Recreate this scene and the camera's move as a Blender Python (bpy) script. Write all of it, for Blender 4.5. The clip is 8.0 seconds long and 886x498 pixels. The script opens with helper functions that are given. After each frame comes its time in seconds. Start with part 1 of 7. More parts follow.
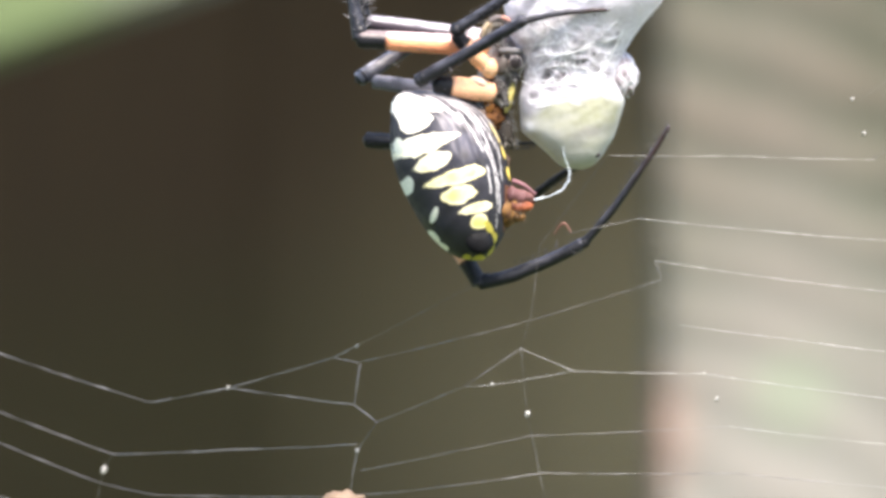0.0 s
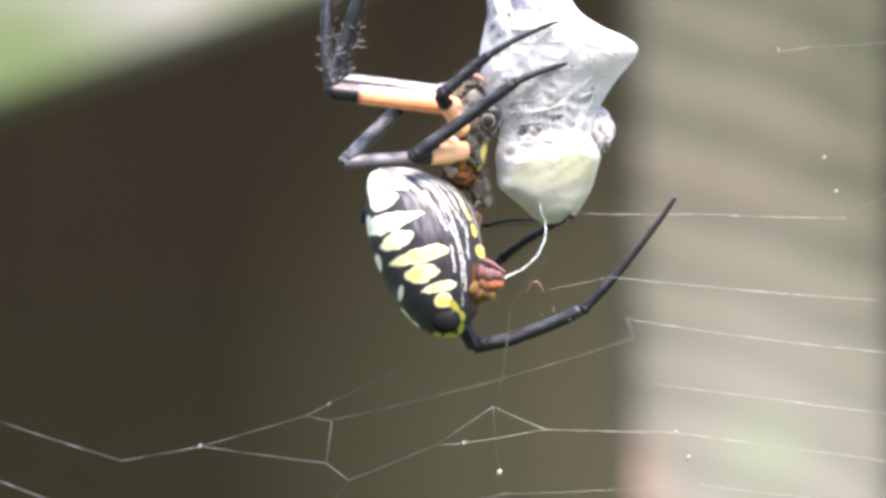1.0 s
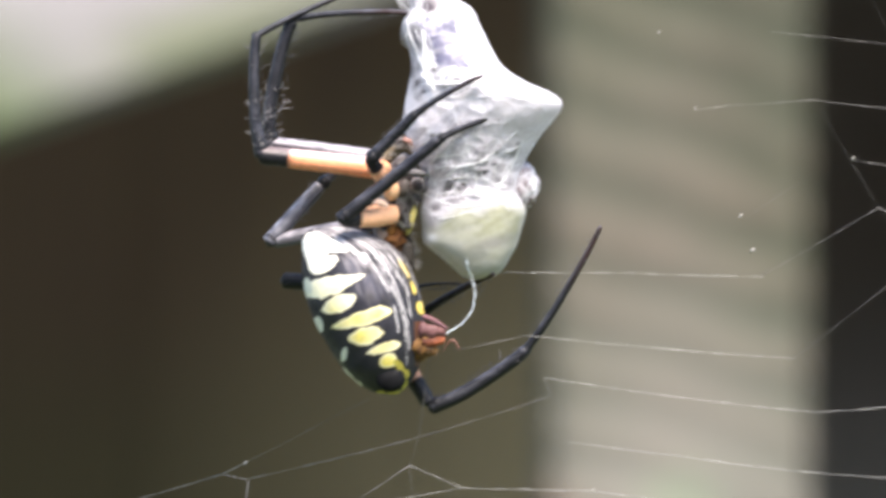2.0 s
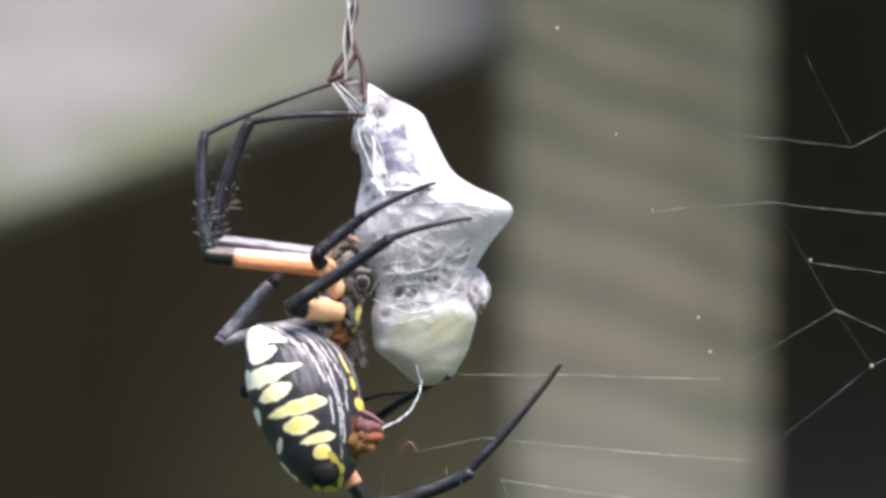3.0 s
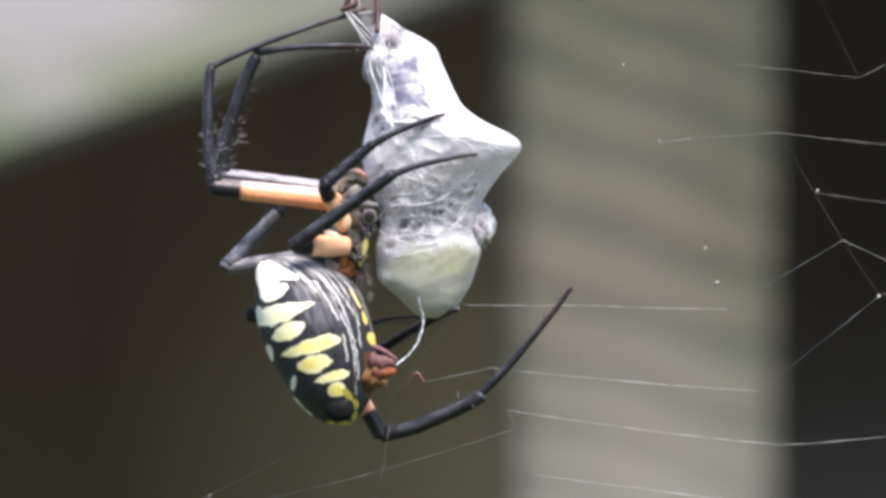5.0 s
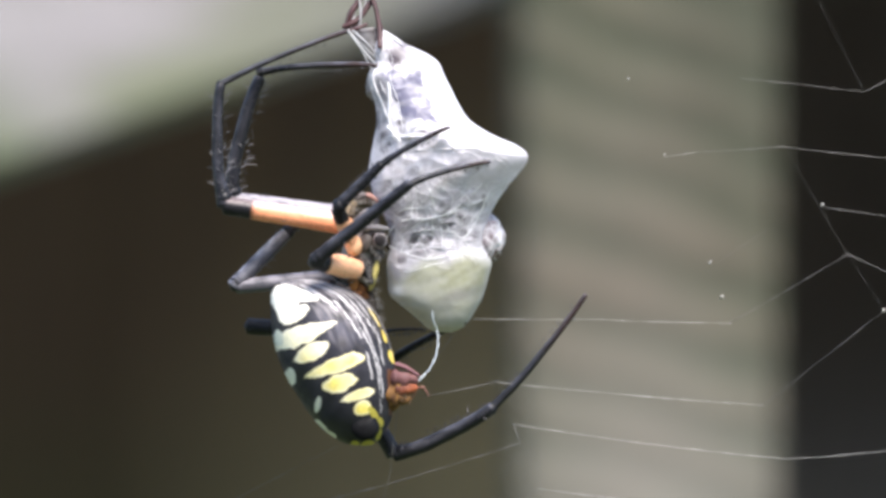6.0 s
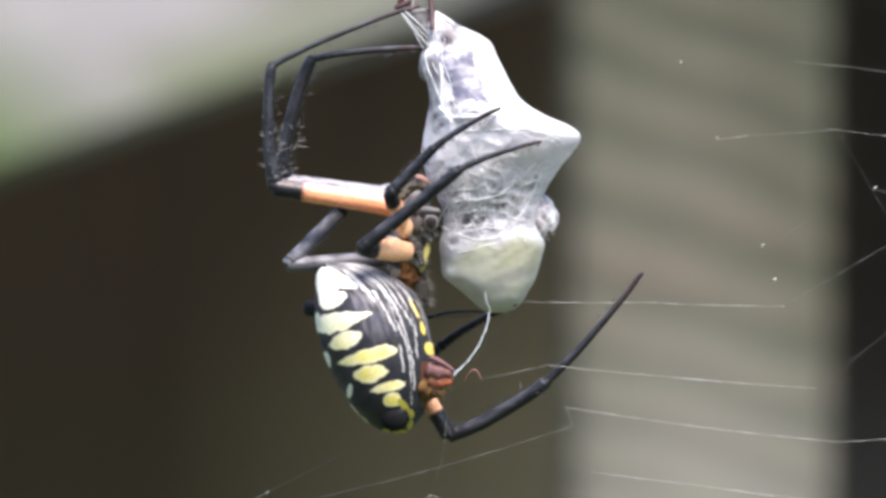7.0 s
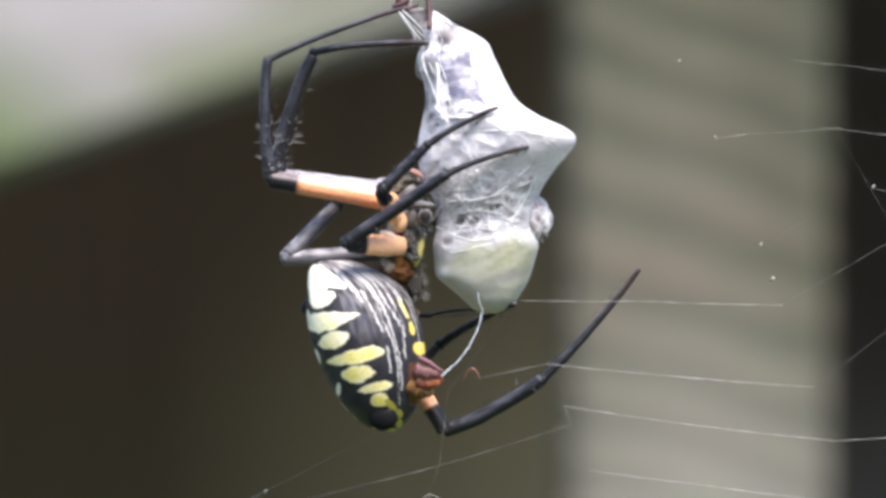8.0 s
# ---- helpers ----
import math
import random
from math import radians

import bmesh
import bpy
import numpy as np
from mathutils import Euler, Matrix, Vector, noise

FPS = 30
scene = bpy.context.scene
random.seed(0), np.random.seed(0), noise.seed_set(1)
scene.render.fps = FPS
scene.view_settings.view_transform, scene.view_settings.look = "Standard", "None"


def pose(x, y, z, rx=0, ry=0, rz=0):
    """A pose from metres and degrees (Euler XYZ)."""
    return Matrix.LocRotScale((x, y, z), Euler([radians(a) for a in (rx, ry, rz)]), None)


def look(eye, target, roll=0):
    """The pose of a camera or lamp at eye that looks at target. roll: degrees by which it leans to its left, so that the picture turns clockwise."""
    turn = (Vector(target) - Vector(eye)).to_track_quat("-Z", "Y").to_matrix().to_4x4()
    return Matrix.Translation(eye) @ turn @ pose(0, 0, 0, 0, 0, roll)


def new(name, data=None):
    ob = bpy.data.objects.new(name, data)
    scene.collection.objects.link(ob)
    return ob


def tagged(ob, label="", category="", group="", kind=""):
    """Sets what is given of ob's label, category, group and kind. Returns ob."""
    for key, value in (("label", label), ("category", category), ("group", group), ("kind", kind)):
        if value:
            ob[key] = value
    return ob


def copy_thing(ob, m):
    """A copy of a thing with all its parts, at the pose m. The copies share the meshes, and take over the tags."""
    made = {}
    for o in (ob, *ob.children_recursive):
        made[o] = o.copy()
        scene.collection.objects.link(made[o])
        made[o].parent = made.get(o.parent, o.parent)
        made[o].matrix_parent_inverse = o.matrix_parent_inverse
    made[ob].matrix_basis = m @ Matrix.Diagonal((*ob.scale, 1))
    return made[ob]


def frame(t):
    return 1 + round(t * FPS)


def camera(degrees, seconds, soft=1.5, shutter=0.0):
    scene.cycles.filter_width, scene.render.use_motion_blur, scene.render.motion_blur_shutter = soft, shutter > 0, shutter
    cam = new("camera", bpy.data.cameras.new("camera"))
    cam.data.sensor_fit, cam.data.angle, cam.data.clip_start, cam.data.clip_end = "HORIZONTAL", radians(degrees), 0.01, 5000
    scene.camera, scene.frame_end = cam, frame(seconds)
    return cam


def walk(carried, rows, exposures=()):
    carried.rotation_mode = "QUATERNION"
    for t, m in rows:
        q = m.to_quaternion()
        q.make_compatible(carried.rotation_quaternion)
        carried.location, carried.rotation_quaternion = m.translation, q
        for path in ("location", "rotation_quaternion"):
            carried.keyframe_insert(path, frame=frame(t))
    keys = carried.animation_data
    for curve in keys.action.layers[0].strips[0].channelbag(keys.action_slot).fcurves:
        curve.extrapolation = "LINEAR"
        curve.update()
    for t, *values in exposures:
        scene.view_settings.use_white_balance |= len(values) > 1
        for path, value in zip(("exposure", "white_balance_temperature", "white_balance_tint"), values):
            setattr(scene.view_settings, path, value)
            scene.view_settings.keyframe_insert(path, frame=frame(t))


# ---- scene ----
S = 0.00005          # metres that one unit of the drawing plane spans at the web
CZ = 1.2             # height of the web's middle
EYE = (0.0, -1.0, CZ)

cam = camera(4.49, 8.0, soft=3.4, shutter=0.35)
cam.data.dof.use_dof = True
cam.data.dof.focus_distance = 1.0
cam.data.dof.aperture_fstop = 70.0
walk(cam, [
    (0, look(EYE, (-0.007920, 0.0, 1.187027))),
    (0.1, look(EYE, (-0.006995, 0.0, 1.186620))),
    (0.2, look(EYE, (-0.007310, 0.0, 1.186775))),
    (0.3, look(EYE, (-0.006995, 0.0, 1.186620))),
    (0.4, look(EYE, (-0.006065, 0.0, 1.186930))),
    (0.5, look(EYE, (-0.005742, 0.0, 1.188070))),
    (0.6, look(EYE, (-0.005520, 0.0, 1.190195))),
    (0.7, look(EYE, (-0.006220, 0.0, 1.190825))),
    (0.8, look(EYE, (-0.006140, 0.0, 1.191370))),
    (0.9, look(EYE, (-0.005595, 0.0, 1.191915))),
    (1, look(EYE, (-0.005437, 0.0, 1.192195))),
    (1.1, look(EYE, (-0.004585, 0.0, 1.192845))),
    (1.2, look(EYE, (-0.003495, 0.0, 1.193705))),
    (1.3, look(EYE, (-0.002095, 0.0, 1.194325))),
    (1.4, look(EYE, (-0.002250, 0.0, 1.194325))),
    (1.5, look(EYE, (-0.002218, 0.0, 1.194510))),
    (1.6, look(EYE, (-0.001935, 0.0, 1.194715))),
    (1.7, look(EYE, (-0.001625, 0.0, 1.195105))),
    (1.8, look(EYE, (-0.000850, 0.0, 1.195645))),
    (1.9, look(EYE, (0.000010, 0.0, 1.196505))),
    (2, look(EYE, (0.001938, 0.0, 1.197367))),
    (2.1, look(EYE, (0.003675, 0.0, 1.198330))),
    (2.2, look(EYE, (0.005318, 0.0, 1.199105))),
    (3.3, look(EYE, (0.005732, 0.0, 1.207493))),
    (3.4, look(EYE, (0.005315, 0.0, 1.206795))),
    (3.5, look(EYE, (0.005177, 0.0, 1.206210))),
    (3.6, look(EYE, (0.005040, 0.0, 1.205690))),
    (3.7, look(EYE, (0.004830, 0.0, 1.205095))),
    (3.8, look(EYE, (0.004765, 0.0, 1.205210))),
    (3.9, look(EYE, (0.004900, 0.0, 1.205095))),
    (4, look(EYE, (0.004900, 0.0, 1.204623))),
    (4.1, look(EYE, (0.004970, 0.0, 1.204455))),
    (4.2, look(EYE, (0.005040, 0.0, 1.204195))),
    (4.3, look(EYE, (0.004865, 0.0, 1.203715))),
    (4.4, look(EYE, (0.004880, 0.0, 1.203010))),
    (4.5, look(EYE, (0.004993, 0.0, 1.202217))),
    (4.6, look(EYE, (0.004950, 0.0, 1.200945))),
    (4.7, look(EYE, (0.005105, 0.0, 1.200255))),
    (5.8, look(EYE, (0.004755, 0.0, 1.200460))),
    (5.9, look(EYE, (0.004530, 0.0, 1.200995))),
    (6, look(EYE, (0.004657, 0.0, 1.201495))),
    (6.1, look(EYE, (0.003180, 0.0, 1.201355))),
    (6.2, look(EYE, (0.001725, 0.0, 1.201145))),
    (6.3, look(EYE, (0.000705, 0.0, 1.200960))),
    (6.4, look(EYE, (0.000910, 0.0, 1.200960))),
    (6.5, look(EYE, (0.000998, 0.0, 1.200655))),
    (6.6, look(EYE, (0.000455, 0.0, 1.200810))),
    (6.7, look(EYE, (0.000660, 0.0, 1.200810))),
    (6.8, look(EYE, (0.000760, 0.0, 1.200655))),
    (6.9, look(EYE, (0.000455, 0.0, 1.200455))),
    (7, look(EYE, (-0.000000, 0.0, 1.200000))),
    (7.1, look(EYE, (-0.000400, 0.0, 1.200100))),
    (7.2, look(EYE, (-0.000655, 0.0, 1.200250))),
    (7.3, look(EYE, (-0.000810, 0.0, 1.200405))),
    (7.4, look(EYE, (-0.000605, 0.0, 1.200760))),
    (7.5, look(EYE, (0.000067, 0.0, 1.200838))),
    (7.6, look(EYE, (0.000305, 0.0, 1.200655))),
    (7.7, look(EYE, (0.000355, 0.0, 1.200200))),
    (7.8, look(EYE, (0.000050, 0.0, 1.199900))),
    (7.9, look(EYE, (-0.000000, 0.0, 1.199845))),
    (8, look(EYE, (0.000152, 0.0, 1.199892))),
], exposures=[(0, 2.08, 6980, 12), (0.5, 2.19, 6980, 12), (1.0, 2.1, 6980, 12), (1.5, 1.89, 6980, 12), (2.2, 1.68, 6980, 12), (3.3, 1.3, 6700, 11), (4.7, 1.33, 6700, 11), (5.8, 1.43, 6700, 11), (8, 1.44, 6700, 11)])

# ---------------------------------------------------------------- light
world = bpy.data.worlds.new("sky")
scene.world = world
world.use_nodes = True
wn = world.node_tree.nodes
sky = wn.new("ShaderNodeTexSky")
sky.sky_type = "NISHITA"
sky.sun_disc = False
sky.sun_elevation = radians(57)
sky.sun_rotation = radians(161)
wn["Background"].inputs["Strength"].default_value = 0.15
world.node_tree.links.new(sky.outputs["Color"], wn["Background"].inputs["Color"])

sun = new("sun", bpy.data.lights.new("sun", "SUN"))
sun.data.energy = 3.5
sun.data.angle = radians(28)
sun.data.color = (1.0, 0.96, 0.9)
sun.matrix_world = look((0.8, -2.3, 3.8), (0, 0, 0))


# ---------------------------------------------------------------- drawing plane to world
def P(x, y, d=0.0):
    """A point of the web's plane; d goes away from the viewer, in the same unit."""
    return Vector(((x - 784) * S, d * S, CZ + (441 - y) * S))


def B(x, y, dist):
    """A point far behind the web, dist metres from the viewer."""
    return Vector(((x - 784) * S * dist, dist - 1.0, CZ + (441 - y) * S * dist))


# ---------------------------------------------------------------- materials
def nodes_of(name):
    m = bpy.data.materials.new(name)
    m.use_nodes = True
    return m, m.node_tree, m.node_tree.nodes["Principled BSDF"]


def noise_node(nt, scale, detail=4.0, distortion=0.0, stretch=None):
    tc = nt.nodes.new("ShaderNodeTexCoord")
    n = nt.nodes.new("ShaderNodeTexNoise")
    n.inputs["Scale"].default_value = scale
    n.inputs["Detail"].default_value = detail
    n.inputs["Distortion"].default_value = distortion
    if stretch:
        mp = nt.nodes.new("ShaderNodeMapping")
        mp.inputs["Scale"].default_value = stretch
        nt.links.new(tc.outputs["Object"], mp.inputs["Vector"])
        nt.links.new(mp.outputs["Vector"], n.inputs["Vector"])
    else:
        nt.links.new(tc.outputs["Object"], n.inputs["Vector"])
    return n


def ramp(nt, source, stops):
    r = nt.nodes.new("ShaderNodeValToRGB")
    while len(r.color_ramp.elements) < len(stops):
        r.color_ramp.elements.new(0.5)
    for e, (p, c) in zip(r.color_ramp.elements, stops):
        e.position, e.color = p, (*c, 1)
    nt.links.new(source, r.inputs["Fac"])
    return r.outputs["Color"]


def mixed(nt, kind, fac, a, b):
    m = nt.nodes.new("ShaderNodeMix")
    m.data_type, m.blend_type = "RGBA", kind
    if isinstance(fac, float):
        m.inputs[0].default_value = fac
    else:
        nt.links.new(fac, m.inputs[0])
    nt.links.new(a, m.inputs[6])
    nt.links.new(b, m.inputs[7])
    return m.outputs[2]


def bump(nt, bsdf, height, strength, distance):
    b = nt.nodes.new("ShaderNodeBump")
    b.inputs["Strength"].default_value = strength
    b.inputs["Distance"].default_value = distance
    nt.links.new(height, b.inputs["Height"])
    nt.links.new(b.outputs["Normal"], bsdf.inputs["Normal"])


def soft_patch(nt, base, centre, size, colour, most, turn=0.0, full=0.8):
    """A soft patch over a base colour: stains and algae, also painted light."""
    tc = nt.nodes.new("ShaderNodeTexCoord")
    pm = nt.nodes.new("ShaderNodeMapping")
    pm.vector_type = "TEXTURE"
    pm.inputs["Location"].default_value = centre
    pm.inputs["Scale"].default_value = size
    pm.inputs["Rotation"].default_value = (0.0, radians(turn), 0.0)
    nt.links.new(tc.outputs["Object"], pm.inputs["Vector"])
    gr = nt.nodes.new("ShaderNodeTexGradient")
    gr.gradient_type = "SPHERICAL"
    nt.links.new(pm.outputs["Vector"], gr.inputs["Vector"])
    fac = ramp(nt, gr.outputs["Fac"], [(0.0, (0, 0, 0)), (full, (most,) * 3)])
    fac.node.color_ramp.interpolation = "EASE"
    paint = nt.nodes.new("ShaderNodeRGB")
    paint.outputs[0].default_value = (*colour, 1)
    return mixed(nt, "MIX", fac, base, paint.outputs[0])


def wood(name, dark, light, tone, scale, stretch, rough=0.8, blotches=()):
    """Weathered wood: long grain, large uneven tone, and soft patches laid over them."""
    m, nt, bsdf = nodes_of(name)
    grain = noise_node(nt, scale * 6, 6, 1.5, stretch)
    blotch = noise_node(nt, scale, 3, 0.4)
    a = ramp(nt, grain.outputs["Fac"], [(0.3, dark), (0.7, light)])
    b = ramp(nt, blotch.outputs["Fac"], [(0.35, tone), (0.65, (1, 1, 1))])
    base = mixed(nt, "MULTIPLY", 1.0, a, b)
    for one in blotches:
        base = soft_patch(nt, base, *one)
    nt.links.new(base, bsdf.inputs["Base Color"])
    bsdf.inputs["Roughness"].default_value = rough
    bump(nt, bsdf, grain.outputs["Fac"], 0.4, 0.002)
    return m


def painted(name, rough, fine, depth, coat=0.0, sheen=0.0, through_light=0.0, mottle=0.8, gloss=0.5):
    """A creature's or bundle's skin: its own colours lie on the mesh, with fine mottling over them."""
    m, nt, bsdf = nodes_of(name)
    at = nt.nodes.new("ShaderNodeAttribute")
    at.attribute_name = "tint"
    n = noise_node(nt, fine, 5, 0.6)
    n2 = noise_node(nt, fine * 0.17, 3, 0.3)
    v = ramp(nt, n.outputs["Fac"], [(0.25, (mottle,) * 3), (0.7, (1, 1, 1))])
    w = ramp(nt, n2.outputs["Fac"], [(0.3, (0.92, 0.91, 0.91)), (0.65, (1, 1, 1))])
    c = mixed(nt, "MULTIPLY", 1.0, mixed(nt, "MULTIPLY", 1.0, at.outputs["Color"], v), w)
    nt.links.new(c, bsdf.inputs["Base Color"])
    rr = ramp(nt, n2.outputs["Fac"], [(0.32, (rough * 0.75,) * 3), (0.66, (min(rough * 1.6, 1),) * 3)])
    nt.links.new(rr, bsdf.inputs["Roughness"])
    bsdf.inputs["Coat Weight"].default_value = coat
    bsdf.inputs["Coat Roughness"].default_value = 0.25
    bsdf.inputs["Sheen Weight"].default_value = sheen
    bsdf.inputs["Specular IOR Level"].default_value = gloss
    bump(nt, bsdf, n.outputs["Fac"], 0.5, depth)
    if through_light:
        tr = nt.nodes.new("ShaderNodeBsdfTranslucent")
        nt.links.new(c, tr.inputs["Color"])
        mx = nt.nodes.new("ShaderNodeMixShader")
        mx.inputs["Fac"].default_value = through_light
        out = nt.nodes["Material Output"]
        nt.links.new(bsdf.outputs[0], mx.inputs[1])
        nt.links.new(tr.outputs[0], mx.inputs[2])
        nt.links.new(mx.outputs[0], out.inputs["Surface"])
    return m


SKIN = painted("abdomen_skin", 0.5, 3400, 0.00008, coat=0.05, mottle=0.78, gloss=0.27)
LEG = painted("leg_skin", 0.42, 2600, 0.00014, coat=0.06, gloss=0.24, mottle=0.8)
FUZZ = painted("hairy_skin", 0.62, 4200, 0.00008, gloss=0.15)
SILK = painted("wrapped_silk", 0.4, 2600, 0.000025, sheen=0.1, through_light=0.3, mottle=0.9)


def thread_material(name, colour, rough, low=0.75):
    m, nt, bsdf = nodes_of(name)
    n = noise_node(nt, 420, 4)
    c = ramp(nt, n.outputs["Fac"], [(0.36, tuple(low * v for v in colour)), (0.62, colour)])
    nt.links.new(c, bsdf.inputs["Base Color"])
    bsdf.inputs["Roughness"].default_value = rough
    return m


THREAD = thread_material("web_silk", (0.18, 0.166, 0.162), 0.35, 0.3)
BRIGHT = thread_material("fine_web_silk", (0.36, 0.345, 0.335), 0.35, 0.35)
SPECK = thread_material("pale_speck", (0.36, 0.345, 0.32), 0.6, 0.5)
FAINT = thread_material("faint_web_silk", (0.15, 0.138, 0.126), 0.4, 0.3)
STRAND = thread_material("fresh_silk", (0.78, 0.85, 0.93), 0.35, 0.6)
CURL = thread_material("reddish_scrap", (0.22, 0.1, 0.075), 0.6)
SCRAP = thread_material("dry_leaf", (0.15, 0.1, 0.065), 0.7)
TWIG = thread_material("dried_limb", (0.06, 0.022, 0.024), 0.55)


def post_material():
    m, nt, bsdf = nodes_of("weathered_post")
    tc = nt.nodes.new("ShaderNodeTexCoord")
    wv = nt.nodes.new("ShaderNodeTexWave")
    wv.bands_direction = "Z"
    wv.inputs["Scale"].default_value = 13.5
    wv.inputs["Distortion"].default_value = 6.0
    wv.inputs["Detail"].default_value = 2.0
    wv.inputs["Detail Scale"].default_value = 0.8
    mp = nt.nodes.new("ShaderNodeMapping")
    mp.inputs["Scale"].default_value = (1.2, 1.0, 1.0)
    mp.inputs["Rotation"].default_value = (0.0, -0.3, 0.0)
    nt.links.new(tc.outputs["Object"], mp.inputs["Vector"])
    nt.links.new(mp.outputs["Vector"], wv.inputs["Vector"])
    a = ramp(nt, wv.outputs["Fac"], [(0.2, (0.04, 0.044, 0.027)), (0.5, (0.066, 0.064, 0.044)), (0.85, (0.094, 0.082, 0.062))])
    st = noise_node(nt, 9, 3, 0.5)
    b = ramp(nt, st.outputs["Fac"], [(0.35, (0.72, 0.8, 0.64)), (0.5, (0.95, 0.95, 0.88)), (0.65, (1.14, 1.0, 0.98))])
    fine = noise_node(nt, 260, 5, 0.5, (1, 1, 0.15))
    c = ramp(nt, fine.outputs["Fac"], [(0.3, (0.8, 0.8, 0.8)), (0.7, (1.1, 1.1, 1.1))])
    base = mixed(nt, "MULTIPLY", 1.0, mixed(nt, "MULTIPLY", 1.0, a, b), c)
    base = soft_patch(nt, base, (0.078, 0.0, 1.28), (0.05, 0.4, 0.11), (0.03, 0.034, 0.02), 0.55)      # green upper corner
    base = soft_patch(nt, base, (0.028, 0.0, 1.19), (0.055, 0.4, 0.12), (0.12, 0.104, 0.087), 0.3)      # paler tan left side
    base = soft_patch(nt, base, (0.047, 0.0, 1.04), (0.1, 0.4, 0.17), (0.256, 0.238, 0.218), 0.55)      # paler low part
    base = soft_patch(nt, base, (0.0, 0.0, 1.09), (0.016, 0.3, 0.032), (0.3, 0.17, 0.13), 0.6)       # reddish stain
    base = soft_patch(nt, base, (0.045, 0.0, 1.103), (0.022, 0.3, 0.022), (0.15, 0.18, 0.12), 0.6)       # green patch low down
    nt.links.new(base, bsdf.inputs["Base Color"])
    bsdf.inputs["Roughness"].default_value = 0.85
    bump(nt, bsdf, wv.outputs["Fac"], 0.3, 0.003)
    return m


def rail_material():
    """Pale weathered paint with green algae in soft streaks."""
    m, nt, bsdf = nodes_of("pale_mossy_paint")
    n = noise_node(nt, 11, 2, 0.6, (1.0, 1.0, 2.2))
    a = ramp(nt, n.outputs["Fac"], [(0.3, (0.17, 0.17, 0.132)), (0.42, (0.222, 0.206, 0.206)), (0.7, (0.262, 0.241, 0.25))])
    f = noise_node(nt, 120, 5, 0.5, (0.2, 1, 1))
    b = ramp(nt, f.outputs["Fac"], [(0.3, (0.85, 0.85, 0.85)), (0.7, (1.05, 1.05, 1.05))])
    base = soft_patch(nt, mixed(nt, "MULTIPLY", 1.0, a, b), (0.15, 0.0, 0.055), (0.085, 0.2, 0.075), (0.07, 0.1, 0.03), 0.94)      # thick algae
    base = soft_patch(nt, base, (0.252, 0.0, 0.094), (0.06, 0.3, 0.026), (0.1, 0.12, 0.045), 0.65, -19)       # green patch along the edge
    base = soft_patch(nt, base, (0.3, 0.0, 0.128), (0.055, 0.3, 0.035), (0.12, 0.135, 0.07), 0.55, -19)
    base = soft_patch(nt, base, (0.36, 0.0, 0.15), (0.06, 0.3, 0.03), (0.2, 0.19, 0.17), 0.5, -19)
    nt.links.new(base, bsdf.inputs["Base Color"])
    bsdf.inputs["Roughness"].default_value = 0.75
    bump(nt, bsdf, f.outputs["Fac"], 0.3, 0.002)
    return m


POST = post_material()
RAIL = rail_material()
# Paler pool low beside the post: stronger light painted into the board colour.
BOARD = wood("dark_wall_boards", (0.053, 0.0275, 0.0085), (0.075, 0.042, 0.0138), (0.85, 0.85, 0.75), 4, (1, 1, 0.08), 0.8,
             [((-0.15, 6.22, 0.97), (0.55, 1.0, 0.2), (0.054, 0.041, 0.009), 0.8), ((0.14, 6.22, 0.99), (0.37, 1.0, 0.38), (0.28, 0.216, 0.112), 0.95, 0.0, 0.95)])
# The back boards turn paler towards the bottom.
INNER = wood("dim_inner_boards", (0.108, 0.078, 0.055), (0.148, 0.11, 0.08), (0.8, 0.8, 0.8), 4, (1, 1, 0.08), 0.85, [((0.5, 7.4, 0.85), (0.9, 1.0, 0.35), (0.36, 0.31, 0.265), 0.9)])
FLOORWOOD = wood("porch_floor_wood", (0.1, 0.085, 0.065), (0.2, 0.17, 0.13), (0.6, 0.6, 0.6), 3, (0.08, 1, 1))
CEIL = wood("porch_ceiling_wood", (0.12, 0.1, 0.08), (0.2, 0.17, 0.14), (0.7, 0.7, 0.7), 3, (0.08, 1, 1))
GRASS = wood("lawn", (0.035, 0.055, 0.018), (0.085, 0.11, 0.04), (0.6, 0.7, 0.5), 1.2, (1, 1, 1), 0.95)
PLASTER = wood("house_plaster", (0.3, 0.29, 0.26), (0.42, 0.4, 0.37), (0.8, 0.8, 0.8), 1.0, (1, 1, 1), 0.9)


# ---------------------------------------------------------------- mesh helpers
REF = {}


def finish(name, bm, material, smooth=True):
    me = bpy.data.meshes.new(name)
    bm.normal_update()
    bm.to_mesh(me)
    bm.free()
    me.materials.append(material)
    if smooth:
        me.polygons.foreach_set("use_smooth", [True] * len(me.polygons))
    return me


def thing(name, at, label, category, kind="", group=""):
    ob = new(name)
    ob.empty_display_size = 0.002
    ob.location = at
    REF[ob.name] = Vector(at)
    return tagged(ob, label, category, group, kind)


def part(name, bm, material, parent, label="", at=None, smooth=True):
    """Links a bmesh, built in world places, as one mesh under a thing or part, with its origin at `at`."""
    at = Vector(at) if at is not None else REF[parent.name].copy()
    bmesh.ops.translate(bm, verts=bm.verts, vec=-at)
    ob = new(name, finish(name, bm, material, smooth))
    ob.parent = parent
    ob.location = at - REF[parent.name]
    REF[ob.name] = at
    return tagged(ob, label)


def setting(name, bm, material, label, category, smooth=False):
    ob = new(name, finish(name, bm, material, smooth))
    REF[ob.name] = Vector((0, 0, 0))
    return tagged(ob, label, category, kind="structure")


